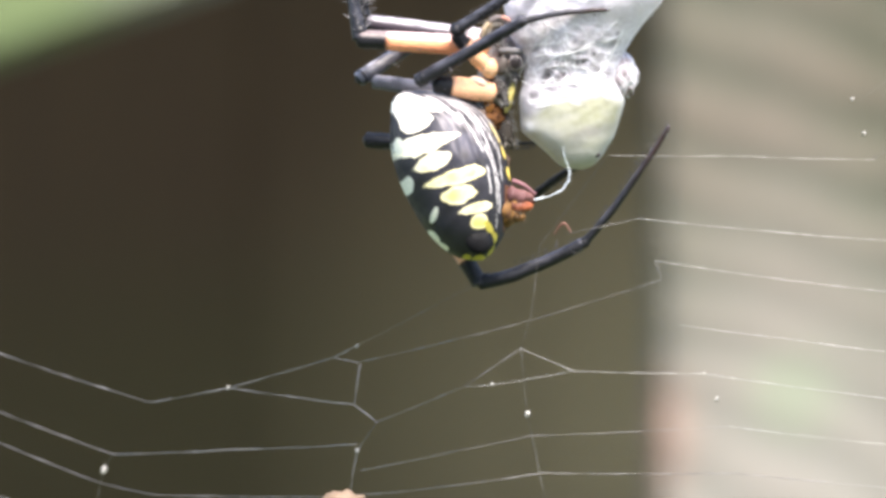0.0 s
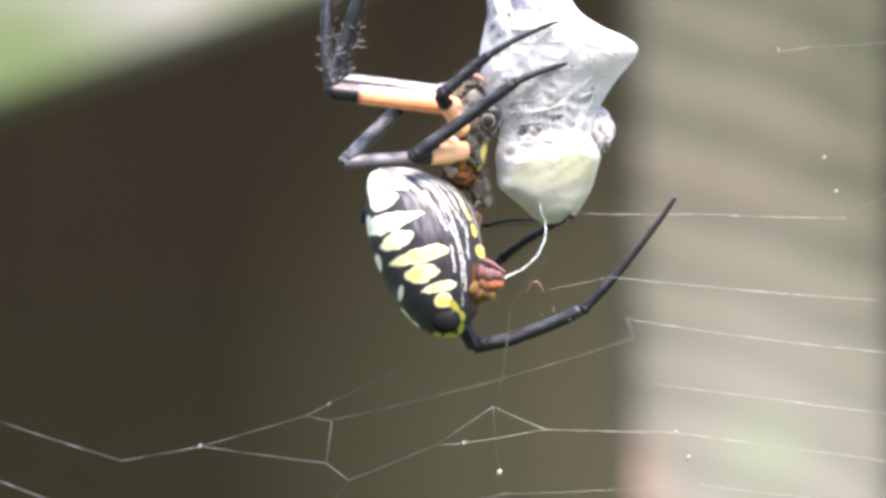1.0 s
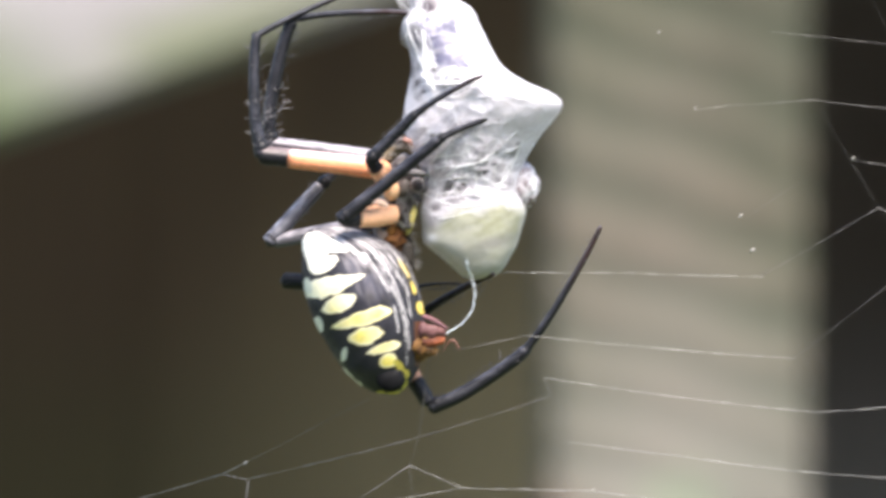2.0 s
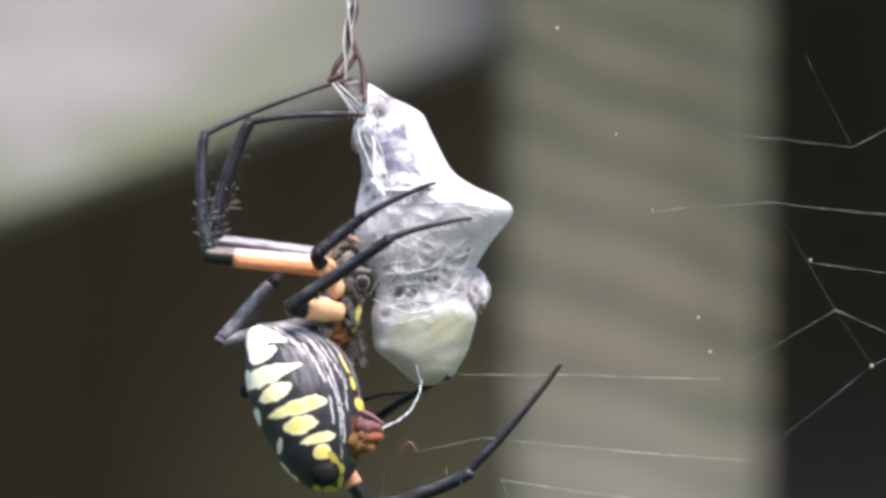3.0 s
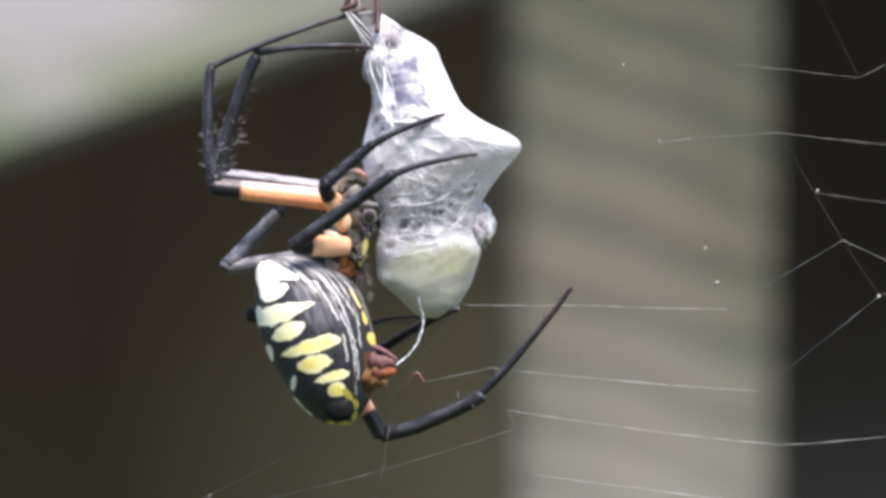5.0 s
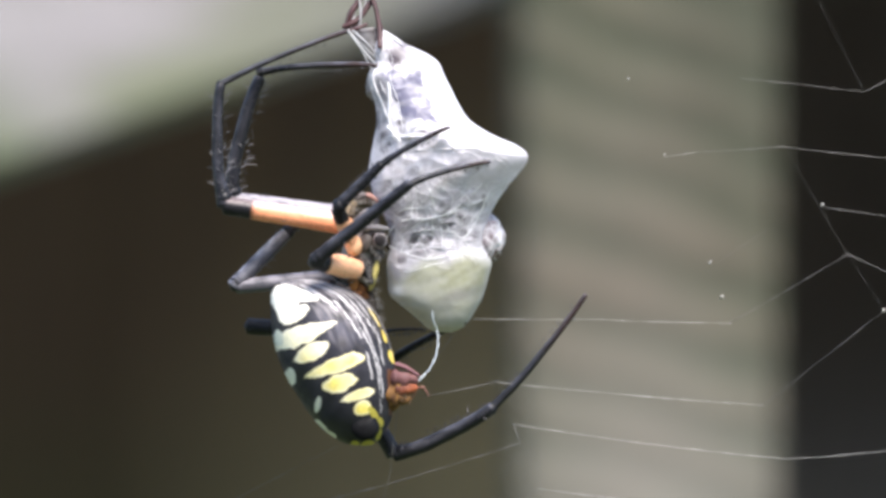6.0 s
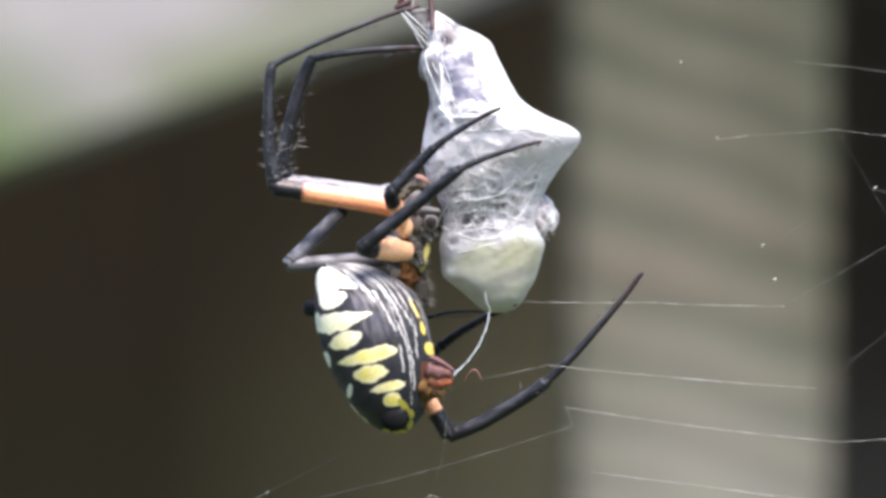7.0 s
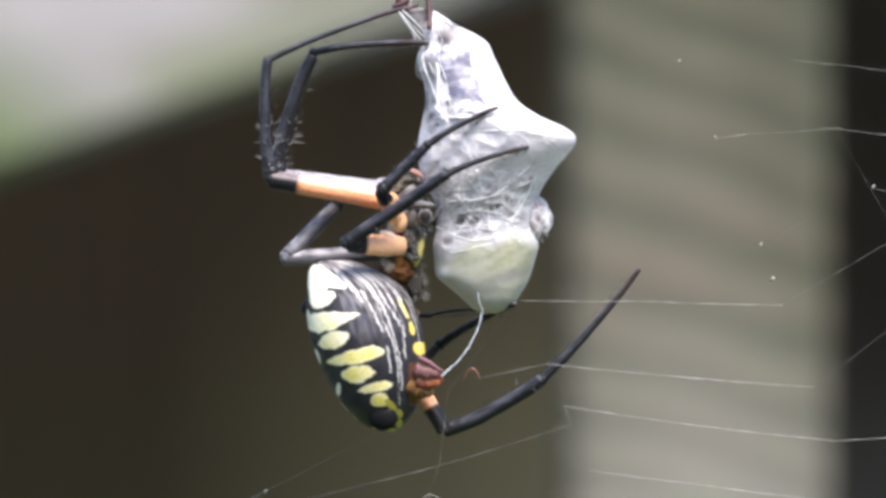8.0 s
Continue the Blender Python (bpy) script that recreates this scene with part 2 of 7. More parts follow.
def box(bm, lo, hi, bevel=0.0):
    lo, hi = Vector(lo), Vector(hi)
    r = bmesh.ops.create_cube(bm, size=1.0, matrix=Matrix.LocRotScale((lo + hi) / 2, None, hi - lo))
    if bevel:
        es = list({e for v in r["verts"] for e in v.link_edges})
        bmesh.ops.bevel(bm, geom=es, offset=bevel, segments=2, affect="EDGES")


def tint_layer(bm):
    return bm.verts.layers.float_color.get("tint") or bm.verts.layers.float_color.new("tint")


def smoothed(points, radii, steps):
    """Catmull-Rom through points (with radii), steps per span."""
    out, rad = [], []
    n = len(points)
    for i in range(n - 1):
        p0, p1, p2, p3 = points[max(i - 1, 0)], points[i], points[i + 1], points[min(i + 2, n - 1)]
        for k in range(steps):
            u = k / steps
            out.append(0.5 * (2 * p1 + (p2 - p0) * u + (2 * p0 - 5 * p1 + 4 * p2 - p3) * u * u + (3 * p1 - 3 * p2 + p3 - p0) * u ** 3))
            rad.append(radii[i] + (radii[i + 1] - radii[i]) * u)
    return out + [points[-1]], rad + [radii[-1]]


def tube(bm, points, radii, colour, sides=12, steps=6, wobble=0.0):
    """A round limb through points; radii in the drawing unit; colour: rgb, or a function of (way along, normal)."""
    tint = tint_layer(bm)
    pts, rad = smoothed([Vector(p) for p in points], [r * S for r in radii], steps)
    n = len(pts)
    side = None
    rings = []
    for i, p in enumerate(pts):
        axis = (pts[min(i + 1, n - 1)] - pts[max(i - 1, 0)]).normalized()
        if side is None:
            side = axis.orthogonal().normalized()
        side = (side - axis * side.dot(axis)).normalized()
        other = axis.cross(side)
        ring = []
        for k in range(sides):
            a = 2 * math.pi * k / sides
            nrm = side * math.cos(a) + other * math.sin(a)
            r = rad[i] * (1 + wobble * noise.noise(p * 3000 + nrm))
            v = bm.verts.new(p + nrm * r)
            c = colour(i / (n - 1), nrm) if callable(colour) else colour
            v[tint] = (*c, 1)
            ring.append(v)
        rings.append((ring, axis))
    for (a, _), (b, _) in zip(rings, rings[1:]):
        for k in range(sides):
            bm.faces.new((a[k], a[(k + 1) % sides], b[(k + 1) % sides], b[k]))
    for (ring, axis), sign, i in ((rings[0], -1, 0), (rings[-1], 1, n - 1)):
        v = bm.verts.new(pts[i] + axis * sign * rad[i] * 0.55)
        v[tint] = ring[0][tint]
        for k in range(sides):
            f = (ring[k], ring[(k + 1) % sides], v)
            bm.faces.new(f if sign > 0 else f[::-1])


def blob(bm, centre, radii, colour, turn=0.0, rough=0.06, level=3, crease=0.0):
    """An uneven rounded lump; turn in degrees in the drawing plane."""
    tint = tint_layer(bm)
    r = bmesh.ops.create_icosphere(bm, subdivisions=level, radius=1.0)
    q = Matrix.Rotation(radians(turn), 3, "Y")
    for v in r["verts"]:
        w = 1 + rough * noise.noise(v.co * 2.5 + Vector(centre) * 900)
        if crease:
            w += crease * (0.5 - abs(noise.noise(v.co * 2.8 + Vector((4, 2, 1)))) * 2.4) + crease * 0.25 * noise.noise(v.co * 7)
        c = colour(v.co) if callable(colour) else colour
        v[tint] = (*c, 1)
        v.co = Vector(centre) + q @ Vector((v.co.x * radii[0] * S, v.co.y * radii[2] * S, v.co.z * radii[1] * S)) * w


def spines(bm, a, b, radius, count, length, seed, colour=(0.12, 0.11, 0.12), thick=0.75):
    """Stiff bristles along a limb from a to b."""
    rng = random.Random(seed)
    axis = (b - a).normalized()
    u = axis.orthogonal().normalized()
    w = axis.cross(u)
    for _ in range(count):
        f = rng.uniform(0.05, 0.97)
        g = rng.uniform(0, 2 * math.pi)
        nrm = u * math.cos(g) + w * math.sin(g)
        p = a.lerp(b, f) + nrm * radius * S * 0.8
        q = p + (nrm + axis * rng.uniform(0.1, 0.7)).normalized() * length * S * rng.uniform(0.6, 1.3)
        tube(bm, [p, p.lerp(q, 0.5), q], [thick, thick * 0.8, thick * 0.27], colour, sides=4, steps=1)


def lerp(a, b, f):
    return tuple(x + (y - x) * f for x, y in zip(a, b))


def table(rows, x):
    """Smooth reading of (x, value...) rows, through every row."""
    n = len(rows)
    x = min(max(x, rows[0][0]), rows[-1][0])
    i = 0
    while i < n - 2 and x > rows[i + 1][0]:
        i += 1
    r, s = rows[i], rows[i + 1]
    before, after = rows[max(i - 1, 0)], rows[min(i + 2, n - 1)]
    w = s[0] - r[0]
    f = (x - r[0]) / w
    out = []
    for k in range(1, len(r)):
        m0 = (s[k] - before[k]) / (s[0] - before[0]) * w
        m1 = (after[k] - r[k]) / (after[0] - r[0]) * w
        out.append((2 * f ** 3 - 3 * f * f + 1) * r[k] + (f ** 3 - 2 * f * f + f) * m0 + (3 * f * f - 2 * f ** 3) * s[k] + (f ** 3 - f * f) * m1)
    return out


# ---------------------------------------------------------------- setting
def ground():
    bm = bmesh.new()
    box(bm, (-400, -400, -0.2), (400, 400, 0.0))
    setting("ground", bm, GRASS, "mown green lawn reaching to the horizon", "ground")


def porch():
    bm = bmesh.new()
    box(bm, (-4.0, 3.6, 0.0), (4.0, 6.2, 0.45), 0.01)
    setting("porch_floor", bm, FLOORWOOD, "worn wooden porch floor in shade", "floor")
    # Roof out of view, added to keep the sky off the board wall.
    bm = bmesh.new()
    box(bm, (-4.3, 3.4, 2.5), (4.3, 6.6, 2.66), 0.01)
    setting("ceiling", bm, CEIL, "unseen wooden ceiling under a flat roof, added to shade the wall", "ceiling")
    bm = bmesh.new()
    x0, x1, top = 0.222, 1.12, 2.42            # the dark doorway
    box(bm, (-4.0, 6.25, 0.0), (x0, 6.4, 2.495))
    box(bm, (x1, 6.25, 0.0), (4.0, 6.4, 2.495))
    box(bm, (x0, 6.25, top), (x1, 6.4, 2.495))
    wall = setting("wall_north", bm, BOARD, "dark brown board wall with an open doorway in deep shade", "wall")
    w = 0.18
    for i in range(44):
        x = -3.96 + i * w
        if x + w > x0 and x < x1:
            continue
        bm = bmesh.new()
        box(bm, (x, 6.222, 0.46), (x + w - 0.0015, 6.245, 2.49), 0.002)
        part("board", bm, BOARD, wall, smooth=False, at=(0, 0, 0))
    bm = bmesh.new()
    box(bm, (-0.6, 7.4, 0.0), (2.0, 7.55, 2.495))
    box(bm, (-0.6, 6.41, 0.0), (-0.45, 7.395, 2.495))
    box(bm, (1.85, 6.41, 0.0), (2.0, 7.395, 2.495))
    box(bm, (-0.44, 6.41, 2.42), (1.84, 7.39, 2.495))
    box(bm, (-0.44, 6.21, 0.0), (1.84, 7.39, 0.44))
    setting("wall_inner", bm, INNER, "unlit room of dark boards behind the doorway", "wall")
    for nm, x0, x1 in (("wall_west", -4.15, -4.003), ("wall_east", 4.003, 4.15)):
        setting(nm, bmesh_box((x0, 3.6, 0.0), (x1, 6.4, 2.495)), BOARD, "dark brown board side wall of the porch", "wall")
    setting("wall_south", bmesh_box((-6.0, -5.2, 0.0), (6.0, -5.0, 3.0)), PLASTER, "plain pale house wall behind the viewer", "wall")


def bmesh_box(lo, hi):
    bm = bmesh.new()
    box(bm, lo, hi, 0.004)
    return bm


def railing():
    """Square post and the sloping board nailed behind it."""
    x0, x1 = B(1004, 0, 3.75).x, B(1464, 0, 3.75).x
    post = thing("railing_post", (x0, 2.75, 0.0), "weathered grey-brown square wooden post with rippled cross bands", "post", group="posts of the railing")
    bm = bmesh.new()
    n = 300
    rings = []
    turn = (math.cos(radians(2.0)), math.sin(radians(2.0)))
    for i in range(n + 1):
        z = 2.5 * i / n
        ring = []
        for k in range(32):
            a = 2 * math.pi * (k + 0.5) / 32
            c, s = math.cos(a), math.sin(a)
            e = 0.1
            px = math.copysign(abs(c) ** e, c)
            py = math.copysign(abs(s) ** e, s)
            h = (x1 - x0) / 2
            rip = 0.0007 * math.sin(z * 330 + 2.5 * noise.noise(Vector((px * 1.2, py, z * 6))) + px * 0.8)
            qx, qy = px * (h + rip * 0.3), py * (h + rip)
            ring.append(bm.verts.new(((x0 + x1) / 2 + qx * turn[0] - qy * turn[1], 2.75 + h + qx * turn[1] + qy * turn[0], z)))
        rings.append(ring)
    for a, b in zip(rings, rings[1:]):
        for k in range(32):
            bm.faces.new((a[k], a[(k + 1) % 32], b[(k + 1) % 32], b[k]))
    bm.faces.new(rings[-1])
    part("shaft", bm, POST, post)
    dist = 3.85
    lo0, lo1 = B(-900, 624, dist), B(1240, -122, dist)
    along = (lo1 - lo0).normalized()
    up = Vector((-along.z, 0, along.x))
    rail = thing("rail_board", lo0, "pale weathered sloping rail board with green algae stains", "railing")
    bm = bmesh.new()
    start, length, tall, thick = -1.05, (lo1 - lo0).length, 0.185, 0.04
    bmesh.ops.create_cube(bm, size=1.0, matrix=Matrix.LocRotScale(((start + length) / 2, thick / 2, tall / 2), None, (length - start, thick, tall)))
    bmesh.ops.bevel(bm, geom=bm.edges[:], offset=0.005, segments=3, affect="EDGES")
    bmesh.ops.transform(bm, verts=bm.verts, matrix=Matrix.Translation(lo0) @ Matrix((along, (0, 1, 0), up)).transposed().to_4x4())
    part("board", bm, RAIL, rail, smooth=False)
    copy_thing(post, Matrix.Translation(post.location + Vector((-1.3, 0, 0))))


# ---------------------------------------------------------------- the orb web
def web():
    web_thing = thing("orb_web", P(784, 800), "torn orb web of fine pale silk threads", "spider web", kind="")

    def W(x, y):           # the torn left side hangs farther back
        d = 14 + 1.15 * max(0, 660 - x)
        k = 1 + d * S
        return P(784 + (x - 784) * k, 441 + (y - 441) * k, d)

    def line(points, r, material=THREAD, beads=0.14):
        bm = bmesh.new()
        pts = []
        rng = random.Random(int(points[0][0] * 7 + points[0][1]))
        for (a, b) in zip(points, points[1:]):
            n = max(2, int(math.hypot(b[0] - a[0], b[1] - a[1]) / 17))
            for k in range(n):
                f = k / n
                sag = 1.3 * math.sin(math.pi * f) * min(1, n / 15)
                pts.append((a[0] + (b[0] - a[0]) * f, a[1] + (b[1] - a[1]) * f + sag + rng.uniform(-0.35, 0.35)))
        pts.append(points[-1])
        r *= 0.5
        rad = [r * (1.5 if rng.random() < 0.16 else rng.uniform(0.5, 1.15)) for _ in pts]
        tube(bm, [W(x, y) for x, y in pts], rad, (1, 1, 1), sides=6, steps=1)
        for x, y in pts:
            if rng.random() < beads:
                big = rng.uniform(1.2, 2.6)
                blob(bm, W(x, y), (r * big * 1.3, r * big, r * big), (1, 1, 1), level=1)
        part("thread", bm, material, web_thing, at=W(*points[0]))

    def a0(*pts):          # threads of the lower left
        return [(x - 158.4, y + 259.5) for x, y in pts]

    def b0(*pts):          # threads of the upper right
        return [(x + 103.5, y - 124.2) for x, y in pts]

    line(a0((-160, 570), (0, 627), (265, 713), (405, 687), (590, 633), (637, 643), (627, 717), (667, 747), (632, 798), (625, 835), (612, 930)), 1.9)
    line(a0((590, 633), (632, 612)), 1.5)
    line(a0((632, 612), (790, 530), (850, 500)), 0.8, FAINT)
    line(a0((405, 687), (520, 703), (627, 717)), 1.9)
    line(a0((667, 747), (820, 685), (922, 617)), 1.2)
    line(a0((922, 617), (1015, 657), (1245, 662), (1568, 705), (1760, 735)), 1.05, BRIGHT, 0.2)
    line(a0((820, 685), (870, 682), (1015, 657)), 1.0, BRIGHT, 0.2)
    line(a0((922, 617), (940, 560), (955, 435), (1075, 275)), 0.9, FAINT)
    line(a0((922, 617), (933, 735), (942, 775), (975, 930)), 1.0, FAINT, 0.3)
    line(a0((640, 640), (800, 603), (940, 567), (1172, 495), (1160, 462)), 1.0)
    line([(1001, 721), (1240, 756), (1484, 783), (1607, 774), (1760, 758)], 1.05, BRIGHT, 0.2)
    line(a0((-160, 660), (0, 730), (200, 805), (400, 797), (630, 787)), 1.9)
    line(a0((-160, 705), (0, 785), (175, 855), (275, 877), (560, 880), (700, 872), (960, 838), (1300, 838), (1760, 880)), 1.5)
    line(a0((200, 805), (183, 832), (160, 930)), 1.0, FAINT)
    line(a0((640, 833), (800, 800), (940, 772), (1290, 755)), 1.1)
    line(a0((1290, 755), (1568, 787), (1760, 815)), 1.0, BRIGHT)
    line([(1046, 835), (1241, 860), (1439, 886), (1607, 899), (1760, 908)], 1.0, BRIGHT, 0.2)
    line(a0((-160, 840), (40, 890)), 1.3)
    line(a0((1075, 275), (1300, 276), (1545, 283)), 1.0, BRIGHT, 0.2)
    line(b0((1283, 665), (1490, 545), (1640, 610)), 0.95)
    line(a0((1000, 414), (1128, 387)), 0.9)
    line(a0((1128, 387), (1345, 408), (1603, 428)), 1.05, BRIGHT, 0.2)
    line(b0((1340, 812), (1553, 645), (1700, 560)), 0.95)
    line(b0((1165, 372), (1220, 364)), 1.0, BRIGHT, 0.3)
    line(b0((1220, 364), (1300, 360)), 0.8, FAINT)
    line(b0((1300, 360), (1373, 354), (1568, 375), (1700, 392)), 1.0)
    line(b0((1300, 233), (1400, 243), (1520, 257), (1568, 232), (1700, 160)), 0.95)
    line(b0((1440, 460), (1568, 478), (1700, 495)), 1.0)
    line(b0((1385, 365), (1440, 460), (1490, 545), (1560, 650)), 0.4, FAINT, 0.05)
    line(b0((1440, 100), (1520, 257)), 0.4, FAINT, 0.05)
    line(b0((1260, 560), (1310, 525), (1352, 499)), 0.6, FAINT)
    for x, y, r in ((1350, 435, 3.4), (1371, 496, 4.2), (1205, 110, 2.6), (1110, 966, 4.5), (775, 993, 5.5), (474, 1057, 5), (25, 1092, 7),
                    (1657, 520, 4), (1100, -77, 4), (245, 946, 4), (473, 872, 3.5), (712, 940, 3.2), (1269, 244, 2.2), (1088, 921, 3), (1549, 333, 3.2)):
        bm = bmesh.new()
        blob(bm, W(x, y), (r * 0.62, r * 0.95, r * 0.6), (1, 1, 1), 25, 0.9)
        part("debris_speck", bm, SPECK, web_thing, "tiny pale speck caught on the silk", at=W(x, y))

    bm = bmesh.new()
    tube(bm, [P(822, 676, 12), P(832, 660, 6), P(842, 656, 2), P(852, 672, 6)], [1.0, 2.2, 2.4, 1.2], (1, 1, 1), sides=6)
    part("debris_curl", bm, CURL, web_thing, "curled reddish scrap stuck in the web", at=P(822, 676, 12))
    bm = bmesh.new()
    blob(bm, P(442, 1152, 40), (38, 22, 18), (1, 1, 1), -10, 0.5)
    part("leaf_scrap", bm, SCRAP, web_thing, "small dry tan leaf scrap hanging in the web", at=P(442, 1146, 40))


# ---------------------------------------------------------------- the wrapped prey
PREY_SIDES = [(20, 766, 774), (26, 762, 784), (34, 758, 797), (44, 754, 812), (60, 752, 846), (75, 755, 868), (100, 744, 880),
              (120, 746, 890), (150, 757, 905), (180, 760, 926), (205, 756, 965), (222, 753, 1004), (236, 750, 1023), (252, 748, 1024),
              (268, 746, 1014), (290, 750, 996), (320, 757, 975), (345, 772, 962), (375, 783, 955), (400, 784, 955), (430, 778, 964),
              (460, 780, 958), (488, 784, 950), (500, 796, 945), (515, 815, 936), (533, 836, 925), (547, 852, 911), (554, 866, 894)]
PREY_DEPTH = [(-8, 14), (30, 26), (75, 48), (150, 72), (200, 103), (226, 126), (240, 125), (270, 110), (330, 84), (385, 67), (405, 66),
              (425, 70), (460, 71), (490, 67), (515, 60), (535, 49), (548, 32), (554, 14)]


PREY_SMOOTH = [(-8, 14), (30, 26), (75, 50), (150, 78), (230, 98), (300, 90), (385, 65), (402, 63), (425, 68), (460, 70), (490, 67), (515, 60), (535, 49), (548, 32), (554, 14)]


def prey_point(y, a):
    """The bundle's skin at height y and angle a round it (0 right, 90 towards the viewer)."""
    lo, hi = table(PREY_SIDES, y)
    left = min(max((math.degrees(a) - 75) / 50, 0), 1)
    left = left * left * (3 - 2 * left)
    tip_y = y - 14 * math.cos(a)
    f = table(PREY_DEPTH, tip_y if 120 < y < 330 else y)[0] * (1 - left) + table(PREY_SMOOTH, y)[0] * left
    c, s = math.cos(a), math.sin(a)
    skew = 0.16 * (hi - lo) * max(s, 0) * math.exp(-((y - 235) / 60) ** 2)
    x = (lo + hi) / 2 + (hi - lo) / 2 * math.copysign(abs(c) ** 0.85, c) + skew * 0.5
    d = -f * s if s > 0 else -0.75 * f * s
    q = Vector((x / 60, y / 60, d / 60))
    net = silk_net(x, y)
    calm = 1 - 0.75 * min(max((y - 415 - 18 * noise.noise(Vector((x / 40, 5.5, 0)))) / 45, 0), 1)
    fold = calm * 3.0 * (1 - abs(noise.noise(q * 1.3 + Vector((0, 0, 7)))) * 2.6) + max(calm - 0.25, 0) * 2.0 * noise.noise(q * 4)
    waist = math.exp(-((y - 385) / 48) ** 2)
    facet = 3.4 * (1 - calm) * noise.noise(Vector((x / 42, y / 42, 31))) + 0.5 * (1 - calm) * noise.noise(Vector((x / 16, y / 16, 37)))
    crumple = facet + 4.5 * waist * noise.noise(q * 2.2) + max(calm - 0.25, 0) * (1.3 + 2.4 * waist) * net
    return P(x, y, d - (fold + crumple) * max(s, 0) ** 0.6)


def silk_net(x, y):
    """Ropes of silk that cross one another: 1 on a rope, 0 between them."""
    wx = 14 * noise.noise(Vector((x / 45, y / 45, 11)))
    wy = 14 * noise.noise(Vector((x / 45, y / 45, 23)))
    best = 0.0
    for scale, z, wide in ((58, 1.5, 0.13), (40, 4.5, 0.13), (75, 8.5, 0.07)):
        n = abs(noise.noise(Vector(((x + wx) / scale, (y + wy) * 1.15 / scale, z))))
        best = max(best, 1 - n / wide)
    best = max(best, 0.0) ** 0.8
    waist = math.exp(-((y - 375) / 50) ** 4)
    if waist > 0.02:
        d = noise.voronoi(Vector(((x + wx * 1.5) / 38, (y + wy * 1.5) / 31, 2.2)))[0]
        cell = max(0.0, 1 - (d[1] - d[0]) / (0.2 + 0.16 * noise.noise(Vector((x / 30, y / 30, 41)))))
        best = best * (1 - waist) + waist * max(best * 0.7, min(cell * 1.5, 1.0))
    return best


def prey_colour(x, y, edge=0.0):
    """Silk over a dark insect: where the wrapping is thin the body shows through."""
    q = Vector((x / 34, y / 34, 3.3))
    white = (0.87, 0.835, 0.885)
    grey = (0.07, 0.058, 0.067)
    n = noise.noise(q) + 0.5 * noise.noise(q * 2.3) + 0.25 * noise.noise(q * 5)
    rope = silk_net(x, y)
    # crumpled waist and the thin places above it
    drop = 372 - 0.22 * (x - 860)
    thin = 0.1
    thin = max(thin, math.exp(-((y - drop) / 50) ** 4) * (1 - 0.5 * min(max((x - 870) / 70, 0), 1)))
    thin = max(thin, 0.75 * math.exp(-((x - 790) / 40) ** 2 - ((y - 300) / 60) ** 2))
    thin = max(thin, 0.35 * math.exp(-((x - 860) / 80) ** 2 - ((y - 290) / 42) ** 2))
    wx, wy = 9 * noise.noise(Vector((x / 40, y / 40, 51))), 9 * noise.noise(Vector((x / 40, y / 40, 57)))
    near, places = noise.voronoi(Vector(((x + wx) / 33, (y + wy + 0.25 * x) / 25, 6.4)))
    rim = min(max((near[1] - near[0] - 0.07) / 0.2, 0), 1)
    bare = min(max(0.62 + 1.5 * noise.noise(places[0] * 3.7) + 0.35 * n, 0.1), 1)
    f = rim * bare * thin * (1 - 0.25 * rope)
    veil = math.exp(-((y - 345) / 112) ** 4)
    c = lerp(lerp(white, (0.6, 0.57, 0.62), veil * min(max(0.72 + 0.6 * noise.noise(q * 0.7), 0), 1)), grey, 0.92 * f)
    # lavender patch on the shoulder, in slanting streaks
    u, v = x - 822 - 0.42 * (y - 140), y - 140
    streak = 0.8 * noise.noise(Vector((u / 40, v / 17, 2.0))) + 0.6 * noise.noise(Vector((u / 14, v / 8, 6.0)))
    patch = max(abs(u + 3) / 33, abs(v - 2) / 50) + 0.28 * noise.noise(q * 1.7) + 0.12 * noise.noise(q * 4)
    low = min(max((y - 85) / 80, 0), 1)
    inside = min(max((1.02 - patch) / 0.16, 0), 1)
    c = lerp(c, (0.165, 0.16, 0.24), inside * min(max(0.74 + 0.22 * low + 0.55 * streak, 0.45), 1))
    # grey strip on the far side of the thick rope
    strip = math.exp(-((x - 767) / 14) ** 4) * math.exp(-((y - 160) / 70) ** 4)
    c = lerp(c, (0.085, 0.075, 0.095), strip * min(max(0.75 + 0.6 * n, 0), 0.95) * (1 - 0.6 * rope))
    # dark marks where the body is almost bare
    for sx, sy, rx, ry in ((798, 60, 30, 26), (800, 58, 22, 18), (790, 66, 18, 16), (802, 185, 10, 7), (804, 197, 8, 7), (815, 210, 10, 5), (772, 205, 8, 8), (770, 230, 9, 9), (783, 222, 7, 5), (846, 200, 16, 4),
                           (803, 427, 10, 9), (908, 350, 9, 7), (912, 376, 10, 9), (885, 362, 11, 7), (790, 372, 9, 9), (948, 316, 5, 6), (798, 300, 9, 6), (935, 382, 8, 10)):
        e = math.hypot((x - sx) / rx, (y - sy) / ry) + 0.55 * noise.noise(q * 3)
        if e < 1.2:
            c = lerp(c, (0.07, 0.05, 0.065), min(1, (1.2 - e) * 1.3) * 0.85 * (1 - 0.5 * rope))
    # greenish thin bag at the bottom
    shore = 424 + 16 * noise.noise(Vector((x / 40, 5.5, 0))) + 6 * noise.noise(Vector((x / 13, 9.5, 0))) - 0.12 * (x - 860)
